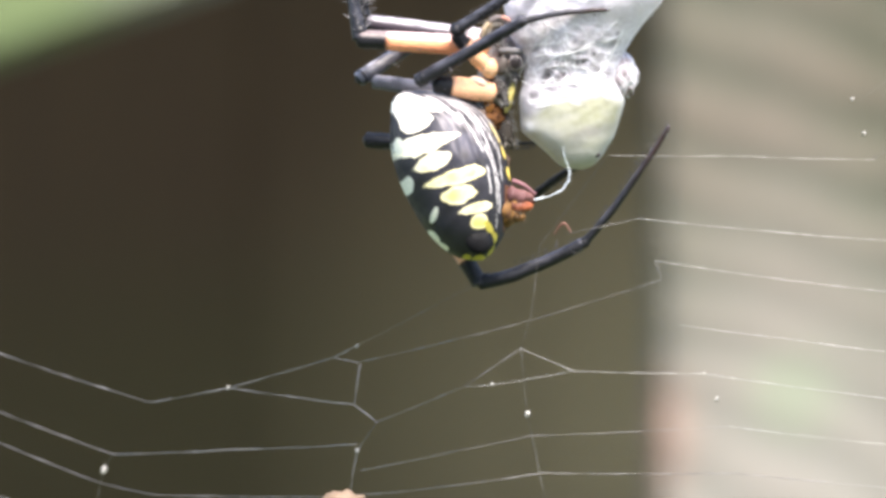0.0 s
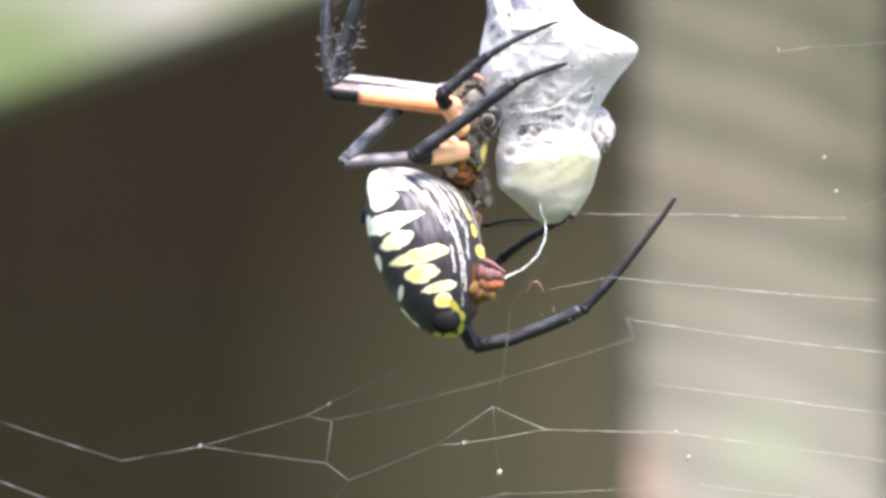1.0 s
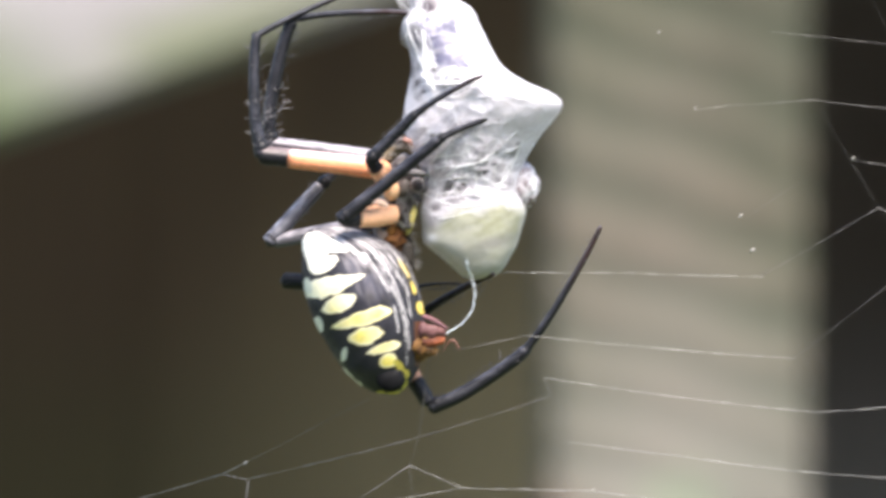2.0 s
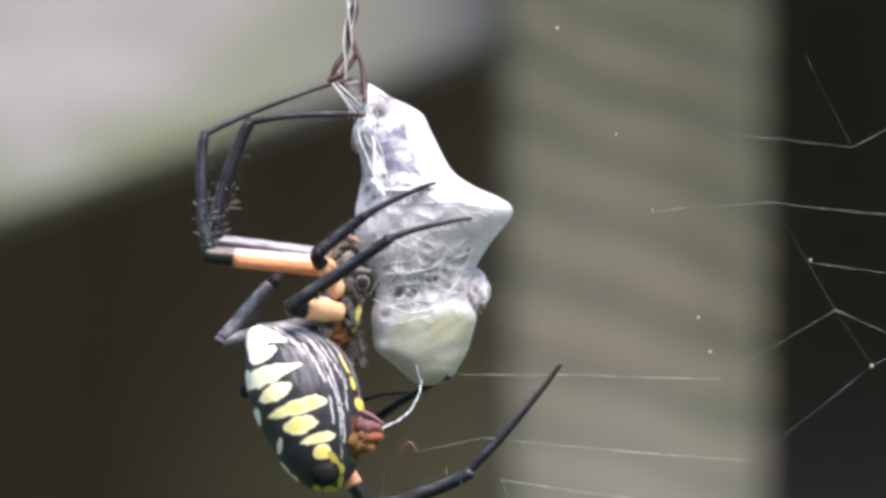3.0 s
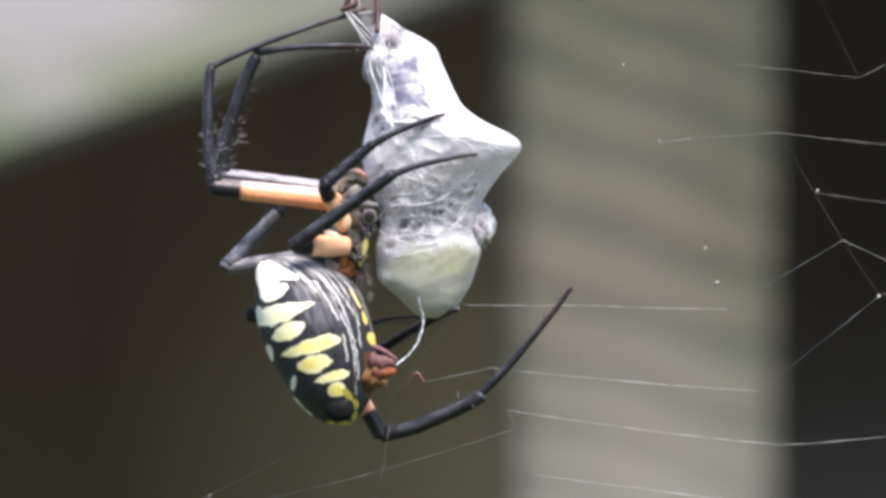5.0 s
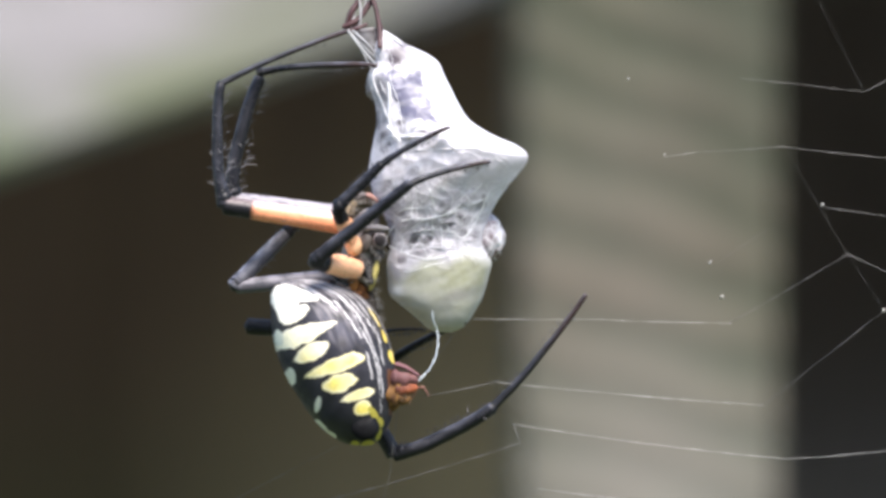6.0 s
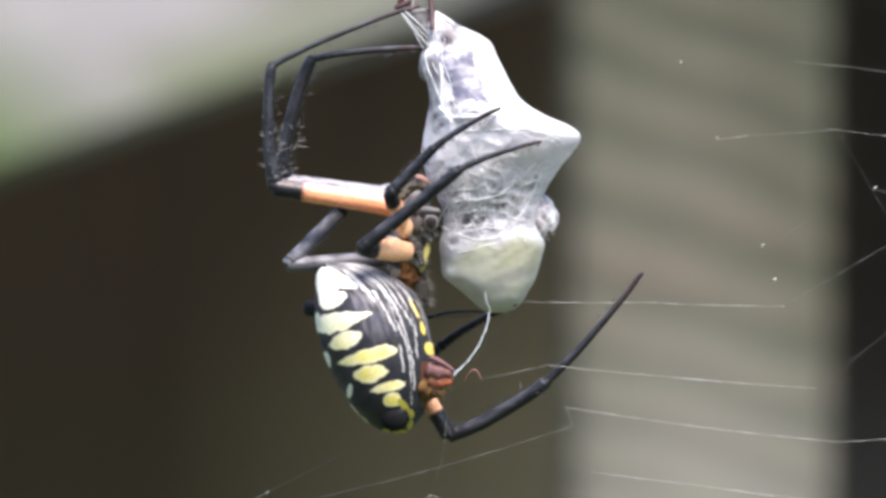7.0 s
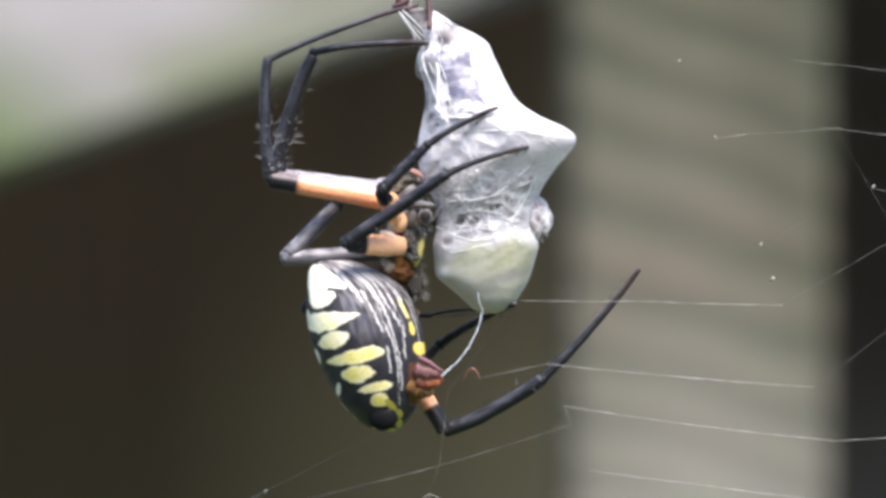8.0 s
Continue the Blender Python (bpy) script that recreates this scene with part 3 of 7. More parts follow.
    if y > shore:
        g = min((y - shore) / 26, 1) * (0.9 + 0.3 * noise.noise(q * 1.1) + 0.16 * noise.noise(q * 3.1))
        g *= 1 - 0.7 * max(edge - 0.84, 0) / 0.16
        bag = lerp((0.3, 0.305, 0.19), (0.44, 0.44, 0.31), min(max(0.5 + 1.0 * noise.noise(Vector((x / 60, (y + 0.45 * x) / 13, 3))), 0), 1))
        pale = min(max((y - 455 - 0.25 * (x - 860)) / 50 + 0.5 * noise.noise(Vector((x / 30, y / 18, 12))), 0), 1)
        bag = lerp(bag, (0.5, 0.49, 0.455), 0.7 * pale)
        bag = lerp(bag, (0.27, 0.265, 0.25), 0.8 * math.exp(-((y - 490 + 0.2 * (x - 900)) / 13) ** 2 - ((x - 905) / 42) ** 2))
        c = lerp(c, (0.46, 0.455, 0.43), 0.75 * min((y - shore) / 26, 1))
        c = lerp(c, bag, min(max(g, 0), 0.96) * (1 - 0.06 * rope))
        # white glint at the lower left corner, painted into the bag's colour
        c = lerp(c, (0.95, 0.95, 0.97), 0.9 * math.exp(-((x - 797) / 10) ** 2 - ((y - 480) / 9) ** 2))
        c = lerp(c, (0.3, 0.29, 0.34), 0.7 * math.exp(-((x - 797) / 16) ** 2 - ((y - 452) / 18) ** 2))
    return c


def lump_colour(n):
    """Thin silk over a mauve-brown body, white at the outer rim and bare below."""
    c = lerp((0.5, 0.45, 0.475), (0.29, 0.235, 0.25), min(max(0.55 + 1.2 * noise.noise(n * 2.6 + Vector((2, 7, 1))), 0), 1))
    c = lerp(c, (0.17, 0.085, 0.075), min(max((-n.z - 0.55 + 0.3 * noise.noise(n * 4)) / 0.25, 0), 1))
    rim = math.exp(-((n.x - 0.78) / 0.16) ** 2 - ((n.z - 0.05) / 0.5) ** 2)
    d = noise.voronoi(n * 2.1 + Vector((0.4, 0, 3)))[0]
    return lerp(c, (0.84, 0.82, 0.85), min(1, 0.9 * rim + 0.85 * max(0, 1 - (d[1] - d[0]) / 0.16)))


def prey():
    top = P(740, 0, 0)
    bundle = thing("wrapped_prey", top, "insect wrapped in shiny white silk, hanging from a twisted stalk", "wrapped insect")
    bm = bmesh.new()
    tint = tint_layer(bm)
    ny = 330
    turns = [math.pi * k / 210 for k in range(210)] + [math.pi * (1 + k / 60) for k in range(60)]      # finer on the near side
    na = len(turns)
    rings = []
    for j in range(ny + 1):
        y = 20 + 534 * j / ny
        ring = []
        for a in turns:
            p = prey_point(y, a)
            v = bm.verts.new(p)
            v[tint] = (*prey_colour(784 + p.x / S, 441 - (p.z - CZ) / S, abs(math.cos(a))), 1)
            ring.append(v)
        rings.append(ring)
    for a, b in zip(rings, rings[1:]):
        for k in range(na):
            bm.faces.new((a[(k + 1) % na], a[k], b[k], b[(k + 1) % na]))
    bm.faces.new(rings[0][::-1])
    bm.faces.new(rings[-1])
    part("silk_wrapping", bm, SILK, bundle, "white silk wrapping with folds, greenish below")

    bm = bmesh.new()
    blob(bm, P(952, 387, 8), (35, 44, 40), lump_colour, -8, 0.12, 5, 0.045)
    part("swollen_lump", bm, SILK, bundle, "brownish lump bulging under thin silk", at=P(962, 388, 18))
    bm = bmesh.new()
    blob(bm, P(757, 115, 5), (15, 26, 20), (0.34, 0.3, 0.31), 12, 0.2, 4, 0.12)
    part("side_lump", bm, SILK, bundle, "greyish lump under silk", at=P(757, 115, 5))

    rng = random.Random(5)

    def laid(y0, a0, y1, a1, r, lift=0.4, stray=9.0):
        pts = []
        seed = rng.uniform(0, 90)
        for k in range(17):
            f = k / 16
            y = y0 + (y1 - y0) * f + stray * noise.noise(Vector((f * 2.5, seed, 0)))
            y = 428 - 0.7 * (y - 428) if y > 428 else y
            a = radians(a0 + (a1 - a0) * f + stray * noise.noise(Vector((f * 2.5, seed, 5))))
            p = prey_point(y, a)
            c = P(sum(table(PREY_SIDES, y)) / 2, y, 0)
            pts.append(p + (p - c).normalized() * lift * S)
        bm = bmesh.new()
        rad = [r * (0.25 + 0.9 * math.sin(math.pi * min(max(k / 16, 0.05), 0.95))) * rng.uniform(0.5, 1.2) for k in range(17)]
        tube(bm, pts, rad, (0.85, 0.84, 0.87), sides=6, steps=2)
        part("silk_strand", bm, SILK, bundle, at=pts[0])

    for i in range(7):                        # fan of threads from the shoulder down
        laid(rng.uniform(245, 300), rng.uniform(60, 150), rng.uniform(350, 420), rng.uniform(45, 165), rng.uniform(0.35, 0.7), 0.1)
    for i in range(6):                        # threads round the crumpled waist
        y = rng.uniform(345, 415)
        laid(y, rng.uniform(100, 185), y + rng.uniform(-60, 50), rng.uniform(5, 80), rng.uniform(0.5, 1.1), 0.1, stray=18)
    for i in range(5):                        # long threads up to the neck
        laid(rng.uniform(5, 40), rng.uniform(90, 160), rng.uniform(190, 330), rng.uniform(110, 175), rng.uniform(0.5, 1.0), 0.1)
    laid(60, 150, 215, 138, 2.4, 0.0, stray=5)     # the thick ropes that catch the light
    laid(212, 150, 206, 75, 3.6, stray=4)
    laid(395, 160, 300, 20, 2.4, -0.8, stray=12)
    laid(390, 95, 330, 92, 2.0, -0.6, stray=10)
    laid(330, 45, 395, 60, 1.6, -0.5, stray=10)
    laid(228, 40, 232, 130, 2.0, stray=2)

    def rope(path, r):
        """A rope of silk over the near side, through places of the wrapping."""
        pts = []
        for x, y in path:
            lo, hi = table(PREY_SIDES, y)
            c = min(max((x - (lo + hi) / 2) / ((hi - lo) / 2), -0.98), 0.98)
            p = prey_point(y, math.acos(math.copysign(abs(c) ** (1 / 0.85), c)))
            pts.append(P(x, y, p.y / S - 0.5 * r))
        pts, rad = smoothed(pts, [r * rng.uniform(0.6, 1.15) for _ in pts], 5)
        bm = bmesh.new()
        pts = [p + Vector((noise.noise(p * 2500), 0, noise.noise(p * 2500 + Vector((7, 0, 0))))) * 1.6 * S for p in pts]
        tube(bm, pts, rad, (0.95, 0.95, 0.97), sides=7, steps=1, wobble=0.25)
        part("silk_rope", bm, SILK, bundle, at=pts[0])

    for path, r in ((((776, 392), (790, 368), (815, 355), (862, 353)), 2.6), (((862, 353), (893, 338), (925, 312), (962, 272)), 2.0), (((852, 300), (862, 330), (872, 365), (876, 405)), 1.8),
                    (((960, 300), (938, 352), (915, 385), (880, 402)), 2.2), (((782, 402), (812, 415), (850, 425), (910, 412), (950, 402)), 2.0), (((830, 250), (846, 290), (866, 345)), 1.3),
                    (((812, 300), (822, 335), (815, 356)), 1.5), (((815, 356), (835, 390), (850, 420)), 1.5), (((793, 372), (808, 392), (802, 412)), 1.5), (((885, 345), (890, 380), (925, 410)), 1.4),
                    (((780, 440), (815, 447), (870, 432), (930, 425)), 1.7), (((796, 268), (822, 262), (870, 300), (930, 310)), 1.0), (((840, 380), (862, 372), (898, 378)), 1.3),
                    (((772, 82), (782, 130), (781, 180), (790, 214)), 3.0), (((778, 190), (792, 205), (800, 218)), 3.4), (((820, 192), (845, 186), (872, 190)), 2.6)):
        rope(path, 0.6 * r)

    for i in range(60):                      # fine fibres that cross all over the lower wrapping
        bm = bmesh.new()
        y0 = rng.uniform(215, 415)
        a0, spread = rng.uniform(15, 165), rng.uniform(12, 55)
        y1, a1 = y0 + rng.uniform(-70, 70), a0 + rng.choice((-1, 1)) * spread
        seed, r = rng.uniform(0, 90), rng.uniform(0.25, 0.5) * (1.0 if i % 9 else 1.7)
        pts = []
        for k in range(9):
            f = k / 8
            y = min(max(y0 + (y1 - y0) * f + 14 * noise.noise(Vector((f * 3, seed, 1))), 205), 445)
            a = radians(a0 + (a1 - a0) * f + 9 * noise.noise(Vector((f * 3, seed, 6))))
            p = prey_point(y, a)
            pts.append(p + (p - P(sum(table(PREY_SIDES, y)) / 2, y, 0)).normalized() * 0.25 * S)
        tube(bm, pts, [r * (0.3 + 0.7 * math.sin(math.pi * (k + 0.5) / 9)) for k in range(9)], (0.93, 0.93, 0.95), sides=5, steps=3)
        part("silk_fibre", bm, SILK, bundle, at=pts[0])

    for x0, y0, x1, y1, r in ((708, 20, 764, 88, 2.4), (712, 24, 758, 70, 1.6), (714, 18, 745, 46, 1.8), (745, 46, 800, 48, 1.5), (714, 26, 752, 92, 1.2), (720, 22, 772, 78, 1.3),
                              (790, 44, 758, 100, 2.2), (766, 22, 770, 74, 2.2), (768, 20, 806, 48, 2.4), (764, 26, 786, 60, 1.4), (757, 92, 750, 128, 1.5), (762, 86, 776, 128, 1.8)):
        bm = bmesh.new()                      # threads drawn from the knot to the neck
        mid = P((x0 + x1) / 2 + rng.uniform(-3, 3), (y0 + y1) / 2 + rng.uniform(-2, 2), -26)
        tube(bm, [P(x0, y0, -14), mid, P(x1, y1, -34)], [r * 0.9, r, r * 0.5], (0.5, 0.5, 0.52), sides=7, wobble=0.3)
        part("collar_thread", bm, SILK, bundle, at=P(x0, y0, -14))
    bm = bmesh.new()                          # thin web of silk between those threads
    tint = tint_layer(bm)
    rows = []
    for i in range(13):
        f = i / 12
        row = []
        for k in range(7):
            g = k / 6
            a, b = P(714 + 46 * f, 20 + 70 * f, -10), P(758 + 12 * f, 14 + 60 * f, -16)
            p = a.lerp(b, g) + Vector((0, -5 * S * math.sin(math.pi * g), 2.5 * S * noise.noise(Vector((f * 3, g * 2, 1)))))
            pair = []
            for lift in (0.0, 1.2):
                v = bm.verts.new(p + Vector((0, lift * S, 0)))
                shade = min(max(0.5 + 1.2 * noise.noise(Vector((f * 6, g * 3, 8))), 0), 1)
                v[tint] = (*lerp((0.1, 0.085, 0.09), (0.36, 0.35, 0.36), shade), 1)
                pair.append(v)
            row.append(pair)
        rows.append(row)
    for r0, r1 in zip(rows, rows[1:]):
        for k in range(6):
            for side in (0, 1):
                quad = [r0[k][side], r1[k][side], r1[k + 1][side], r0[k + 1][side]]
                bm.faces.new(quad if side == 0 else quad[::-1])
    for k in range(6):
        for row in (rows[0], rows[-1]):
            bm.faces.new((row[k][0], row[k + 1][0], row[k + 1][1], row[k][1]))
    for r0, r1 in zip(rows, rows[1:]):
        for k in (0, 6):
            bm.faces.new((r0[k][0], r1[k][0], r1[k][1], r0[k][1]))
    bmesh.ops.recalc_face_normals(bm, faces=bm.faces[:])
    part("collar_sheet", bm, SILK, bundle, "thin greyish silk sheet at the neck", at=top)

    def stalk(path, r, colour, nm, label):
        bm = bmesh.new()
        tube(bm, [P(x, y, d) for x, y, d in path], [r * v for v in (1, 1.15, 0.9, 1.1, 0.8, 1, 0.7, 0.9, 0.7)[:len(path)]], colour, sides=8, wobble=0.35)
        part(nm, bm, TWIG if colour[0] < 0.3 else SILK, bundle, label, at=P(*path[0]))

    brown = (0.1, 0.05, 0.045)
    stalk([(706, 16, -6), (714, -10, -10), (732, -40, -4), (738, -75, 2), (749, -110, -4), (742, -150, 2), (748, -210, 0)], 5.2, brown, "dried_leg", "dark red-brown dried insect leg")
    stalk([(764, 52, -40), (765, 22, -26), (757, -20, -16), (744, -52, -8), (734, -82, -6), (741, -112, 3), (750, -150, -4), (744, -210, 0)], 4.4, brown, "dried_leg", "dark red-brown dried insect leg")
    stalk([(700, 14, -10), (716, 8, -12), (733, -6, -10), (748, -30, -4)], 4.6, brown, "dried_leg", "dark red-brown dried insect leg")
    stalk([(704, 22, -10), (724, 18, -14), (742, 10, -12)], 3.6, brown, "dried_leg", "dark red-brown dried insect leg")
    for lag, r in ((0.0, 2.0), (2.1, 1.5), (4.2, 1.7)):
        path = []
        for k in range(9):
            f = k / 8
            x, y = 722 + 24 * f ** 0.6, 14 - 216 * f
            path.append((x + (9 - 3 * f) * math.sin(lag + 6.5 * f), y, -9 + 8 * math.cos(lag + 6.5 * f)))
        stalk(path, r, (0.62, 0.6, 0.62), "silk_twist", "twisted white silk")
    return bundle


THREAD_PIECES = 7


def silk_line(bundle):
    """The thick fresh thread from the bundle to the spinnerets: a chain of short stiff pieces that overlap."""
    up = P(866, 546, -44)
    bm = bmesh.new()
    tube(bm, [P(858, 516, -67), P(859, 526, -66), P(862, 538, -58), up], [0.4, 1.0, 1.2, 1.3], (1, 1, 1), sides=8)
    part("thread_root", bm, STRAND, bundle, "fresh white silk stuck to the bundle", at=up)
    rng = random.Random(8)
    chain = []
    for k in range(THREAD_PIECES):
        bm = bmesh.new()
        thick = 0.85 + (0.6 if k == THREAD_PIECES - 1 else 0.0)
        pts = [P(864 - 8 * k + rng.uniform(-1.0, 1.0), 556 + 17 * k + d, -46) for d in (-11.5, -6, 0, 6, 11.5)]
        tube(bm, pts, [0.9, thick * rng.uniform(0.8, 1.15), thick, thick * rng.uniform(0.8, 1.15), 0.9], (1, 1, 1), sides=8, wobble=0.3)
        chain.append(part("drawn_thread", bm, STRAND, bundle, "thick fresh white silk thread", at=P(864 - 8 * k, 556 + 17 * k, -46)))
    return chain


# ---------------------------------------------------------------- the spider
BLACK = (0.008, 0.008, 0.011)
GREY = (0.095, 0.097, 0.125)
ORANGE = (0.9, 0.36, 0.19)
O2 = (615, 465)                                # head end of the abdomen's axis
U2 = (0.305, 0.952)                            # its way towards the tail
AB_LEFT = [(-10, -40), (-4, -54), (15, -64), (73, -84), (134, -90), (200, -82), (244, -71), (275, -56), (298, -38), (312, -14), (318, 2)]
AB_RIGHT = [(-10, -30), (2, 8), (15, 32), (49, 73), (90, 98), (133, 104), (174, 102), (223, 90), (262, 72), (290, 52), (308, 30), (318, 6)]


def abdomen_point(a, g):
    lo, hi = table(AB_LEFT, a)[0], table(AB_RIGHT, a)[0]
    h = (hi - lo) / 2
    b = (lo + hi) / 2 + h * math.cos(g)
    d = -h * 0.96 * math.sin(g)
    x = O2[0] + a * U2[0] + b * U2[1]
    y = O2[1] + a * U2[1] - b * U2[0]
    return x, y, d


def spot(x, y, cx, cy, hl, hw, turn, taper=0.0):
    """Below 1 inside a leaf-shaped spot."""
    t = radians(turn)
    u = ((x - cx) * math.cos(t) + (y - cy) * math.sin(t)) / hl
    v = (-(x - cx) * math.sin(t) + (y - cy) * math.cos(t)) / (hw * max(0.25, 1 - taper * u))
    return math.hypot(u, v)


SPOTS = [(579, 504, 34, 21, 84, 0.0), (602, 497, 33, 13, 22, 0.35), (590, 530, 25, 14, -26, 0.25), (606, 567, 48, 16, -15, 0.5), (613, 602, 30, 14.5, -18, 0.15),
         (651, 630, 53, 12.5, -15, -0.15), (656, 661, 31, 15, -12, 0.05), (688, 684, 33, 8, -14, -0.2), (694, 707, 17, 12.5, -20, 0.0)]
EDGE_SPOTS = [(563, 567, 15, 5.5, 83, 0), (579, 636, 15, 6, 76, 0), (619, 692, 13, 4.5, 98, 0), (627, 726, 17, 2.6, 50, 0),
              (641, 743, 15, 4, 40, 0)]
TAIL_SPOTS = [(714, 716, 13, 6, 50, 0), (727, 733, 9, 6, 80, 0), (726, 752, 10, 5, 110, 0), (708, 765, 13, 4.5, 0, 0), (684, 763, 8, 3, 20, 0)]
SIDE_SPOTS = [(761, 617, 13, 9, 60, 0), (760, 654, 10, 6, 85, 0), (748, 580, 13, 3.5, 76, 0), (733, 546, 22, 2.6, 62, 0)]


FLANK_LINES = [(20, 20, 190), (12, 35, 165), (76, 10, 80), (69, 60, 215), (62, 8, 275), (55, 2, 250), (48, -5, 200), (42, -5, 160), (35, 0, 130), (29, 0, 100), (84, -8, 60), (93, -10, 45), (102, -10, 40)]


def abdomen_colour(x, y, a, g, nz):
    q = Vector((x / 14, y / 14, 1.7))
    jag = 0.2 * noise.noise(q) + 0.08 * noise.noise(q * 2.7)
    f = min(max((y - 500) / 150, 0), 1)
    cream, yellow = (0.98, 0.94, 0.86), (0.9, 0.74, 0.12)
    c = lerp(BLACK, (0.03, 0.029, 0.04), 0.5 + 0.5 * noise.noise(q * 0.6))
    # blue-grey gloss on the near side, painted into the skin colour
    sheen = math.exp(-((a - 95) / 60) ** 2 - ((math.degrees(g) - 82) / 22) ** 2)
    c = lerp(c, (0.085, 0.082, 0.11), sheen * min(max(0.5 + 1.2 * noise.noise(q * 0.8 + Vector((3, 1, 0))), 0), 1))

    def inside(spots):
        return min(spot(x, y, *s) for s in spots) + jag

    def edge(e, colour, c):
        return lerp(c, colour, min(max((1.04 - e) / 0.1, 0), 1))

    e = inside(SPOTS)
    col = lerp(cream, yellow, min(f * 1.15, 1) * (0.8 + 0.3 * noise.noise(q * 0.5)))
    col = lerp(col, cream, 0.4 * min(max(noise.noise(q * 0.35 + Vector((5, 0, 0))) + 0.2, 0), 1))
    col = lerp(col, cream, 0.4 * min(max((e - 0.62) / 0.3, 0), 1))
    c = edge(e, col, c)
    c = edge(inside(EDGE_SPOTS), (0.74, 0.73, 0.62), c)
    c = edge(inside(TAIL_SPOTS), (0.47, 0.4, 0.07), c)
    c = edge(inside(SIDE_SPOTS), (0.78, 0.6, 0.13), c)
    # silvery lines that run along the flank
    if e > 1.05:
        gg = math.degrees(g)
        for at, lo, hi in FLANK_LINES:
            drift = 6 * noise.noise(Vector((a / 60, at * 0.35, 0))) + 1.7 * noise.noise(Vector((a / 9, at, 4)))
            w = abs(gg - at - drift) / (0.72 + 0.5 * max(0, 1 - a / 130) + 0.4 * noise.noise(Vector((a / 18, at * 2.3, 8))))
            br = noise.noise(Vector((a / 34, at * 3.1, 2))) + 0.45 * noise.noise(Vector((a / 7, at, 5))) + 0.25 * max(0, 1 - a / 130)
            if lo < a < hi and w < 1.6 and br > -0.42:
                c = lerp(c, (0.8, 0.77, 0.78), min(1, (1.6 - w) * 0.85) * min(1, (br + 0.42) * 2.0) * (0.97 if a < 140 else 0.88))
        if a < 170 and 5 < gg < 100:
            c = lerp(c, (0.45, 0.41, 0.43), 0.65 * (1 - max(a, 0) / 170) * min(max(0.3 + noise.noise(Vector((a / 30, gg / 4.5, 9))) * 1.6, 0), 1))
    if x > 745 and 640 < y < 720:
        c = lerp(c, (0.16, 0.06, 0.02), 0.6)
    return c


def abdomen(spider):
    hinge = P(700, 490, 0)
    bm = bmesh.new()
    tint = tint_layer(bm)
    na, ng = 200, 240
    rings = []
    for i in range(na + 1):
        u = i / na
        a = -10 + 328 * (0.5 - 0.5 * math.cos(math.pi * u)) * 0.35 + 328 * u * 0.65
        ring = []
        for k in range(ng):
            g = 2 * math.pi * k / ng
            x, y, d = abdomen_point(a, g)
            gm = g if g <= math.pi else 2 * math.pi - g
            v = bm.verts.new(P(x, y, d))
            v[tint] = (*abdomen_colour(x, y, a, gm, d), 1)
            ring.append(v)
        rings.append(ring)
    for a, b in zip(rings, rings[1:]):
        for k in range(ng):
            bm.faces.new((a[(k + 1) % ng], a[k], b[k], b[(k + 1) % ng]))
    bm.faces.new(rings[0][::-1])
    bm.faces.new(rings[-1])
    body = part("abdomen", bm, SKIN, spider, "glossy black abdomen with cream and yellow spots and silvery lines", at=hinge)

    def cone(nm, x0, y0, d0, x1, y1, d1, r, colour, label):
        bm = bmesh.new()
        p, q = P(x0, y0, d0), P(x1, y1, d1)
        tube(bm, [p, p.lerp(q, 0.4), p.lerp(q, 0.8), q], [r, r * 0.95, r * 0.7, r * 0.35], colour, sides=16, wobble=0.35)
        spines(bm, p, q, r * 0.8, 40, 5, int(x0), (0.2, 0.12, 0.08))
        part(nm, bm, SKIN, body, label, at=p)

    cone("spinneret", 756, 655, -46, 800, 664, -44, 15, lambda f, n: lerp((0.075, 0.034, 0.038), (0.21, 0.09, 0.085), min(max(0.3 + 0.6 * f + noise.noise(n * 2.2), 0), 1)), "mauve-red spinneret")
    cone("spinneret", 758, 676, -44, 798, 676, -42, 13, lambda f, n: lerp((0.09, 0.03, 0.02), (0.33, 0.09, 0.035), min(max(f * 1.2 + 0.6 * noise.noise(n * 2), 0), 1)), "orange-red spinneret")
    cone("spinneret", 752, 690, -36, 786, 694, -34, 14, lambda f, n: lerp((0.05, 0.025, 0.012), (0.28, 0.13, 0.035), min(max(f + 0.8 * noise.noise(n * 2.5), 0), 1)), "amber brown spinneret")
    cone("spinneret", 750, 664, -10, 800, 672, -12, 18, (0.2, 0.07, 0.04), "reddish spinneret")
    bm = bmesh.new()
    tube(bm, [P(762, 632, -50), P(780, 640, -54), P(803, 656, -50)], [4.5, 4, 2.5], (0.2, 0.1, 0.11), sides=8)
    part("spinneret_fold", bm, FUZZ, body, "dark red fold above the spinnerets", at=P(762, 632, -50))
    bm = bmesh.new()
    blob(bm, P(754, 680, -26), (24, 34, 30), lambda n: lerp((0.07, 0.035, 0.02), (0.26, 0.13, 0.04), min(max(0.45 + 1.5 * noise.noise(n * 3), 0), 1)), 20, 0.25)
    spines(bm, P(748, 660, -40), P(772, 700, -40), 12, 60, 8, 21, (0.2, 0.16, 0.12))
    part("spinneret_base", bm, FUZZ, body, "amber brown base of the spinnerets", at=P(754, 680, -26))
    bm = bmesh.new()
    blob(bm, P(699, 738, -47), (26, 25, 14), (0.004, 0.004, 0.005), 20, 0.04)
    part("tail_cap", bm, FUZZ, body, "round black tail", at=P(694, 736, -60))
    return body


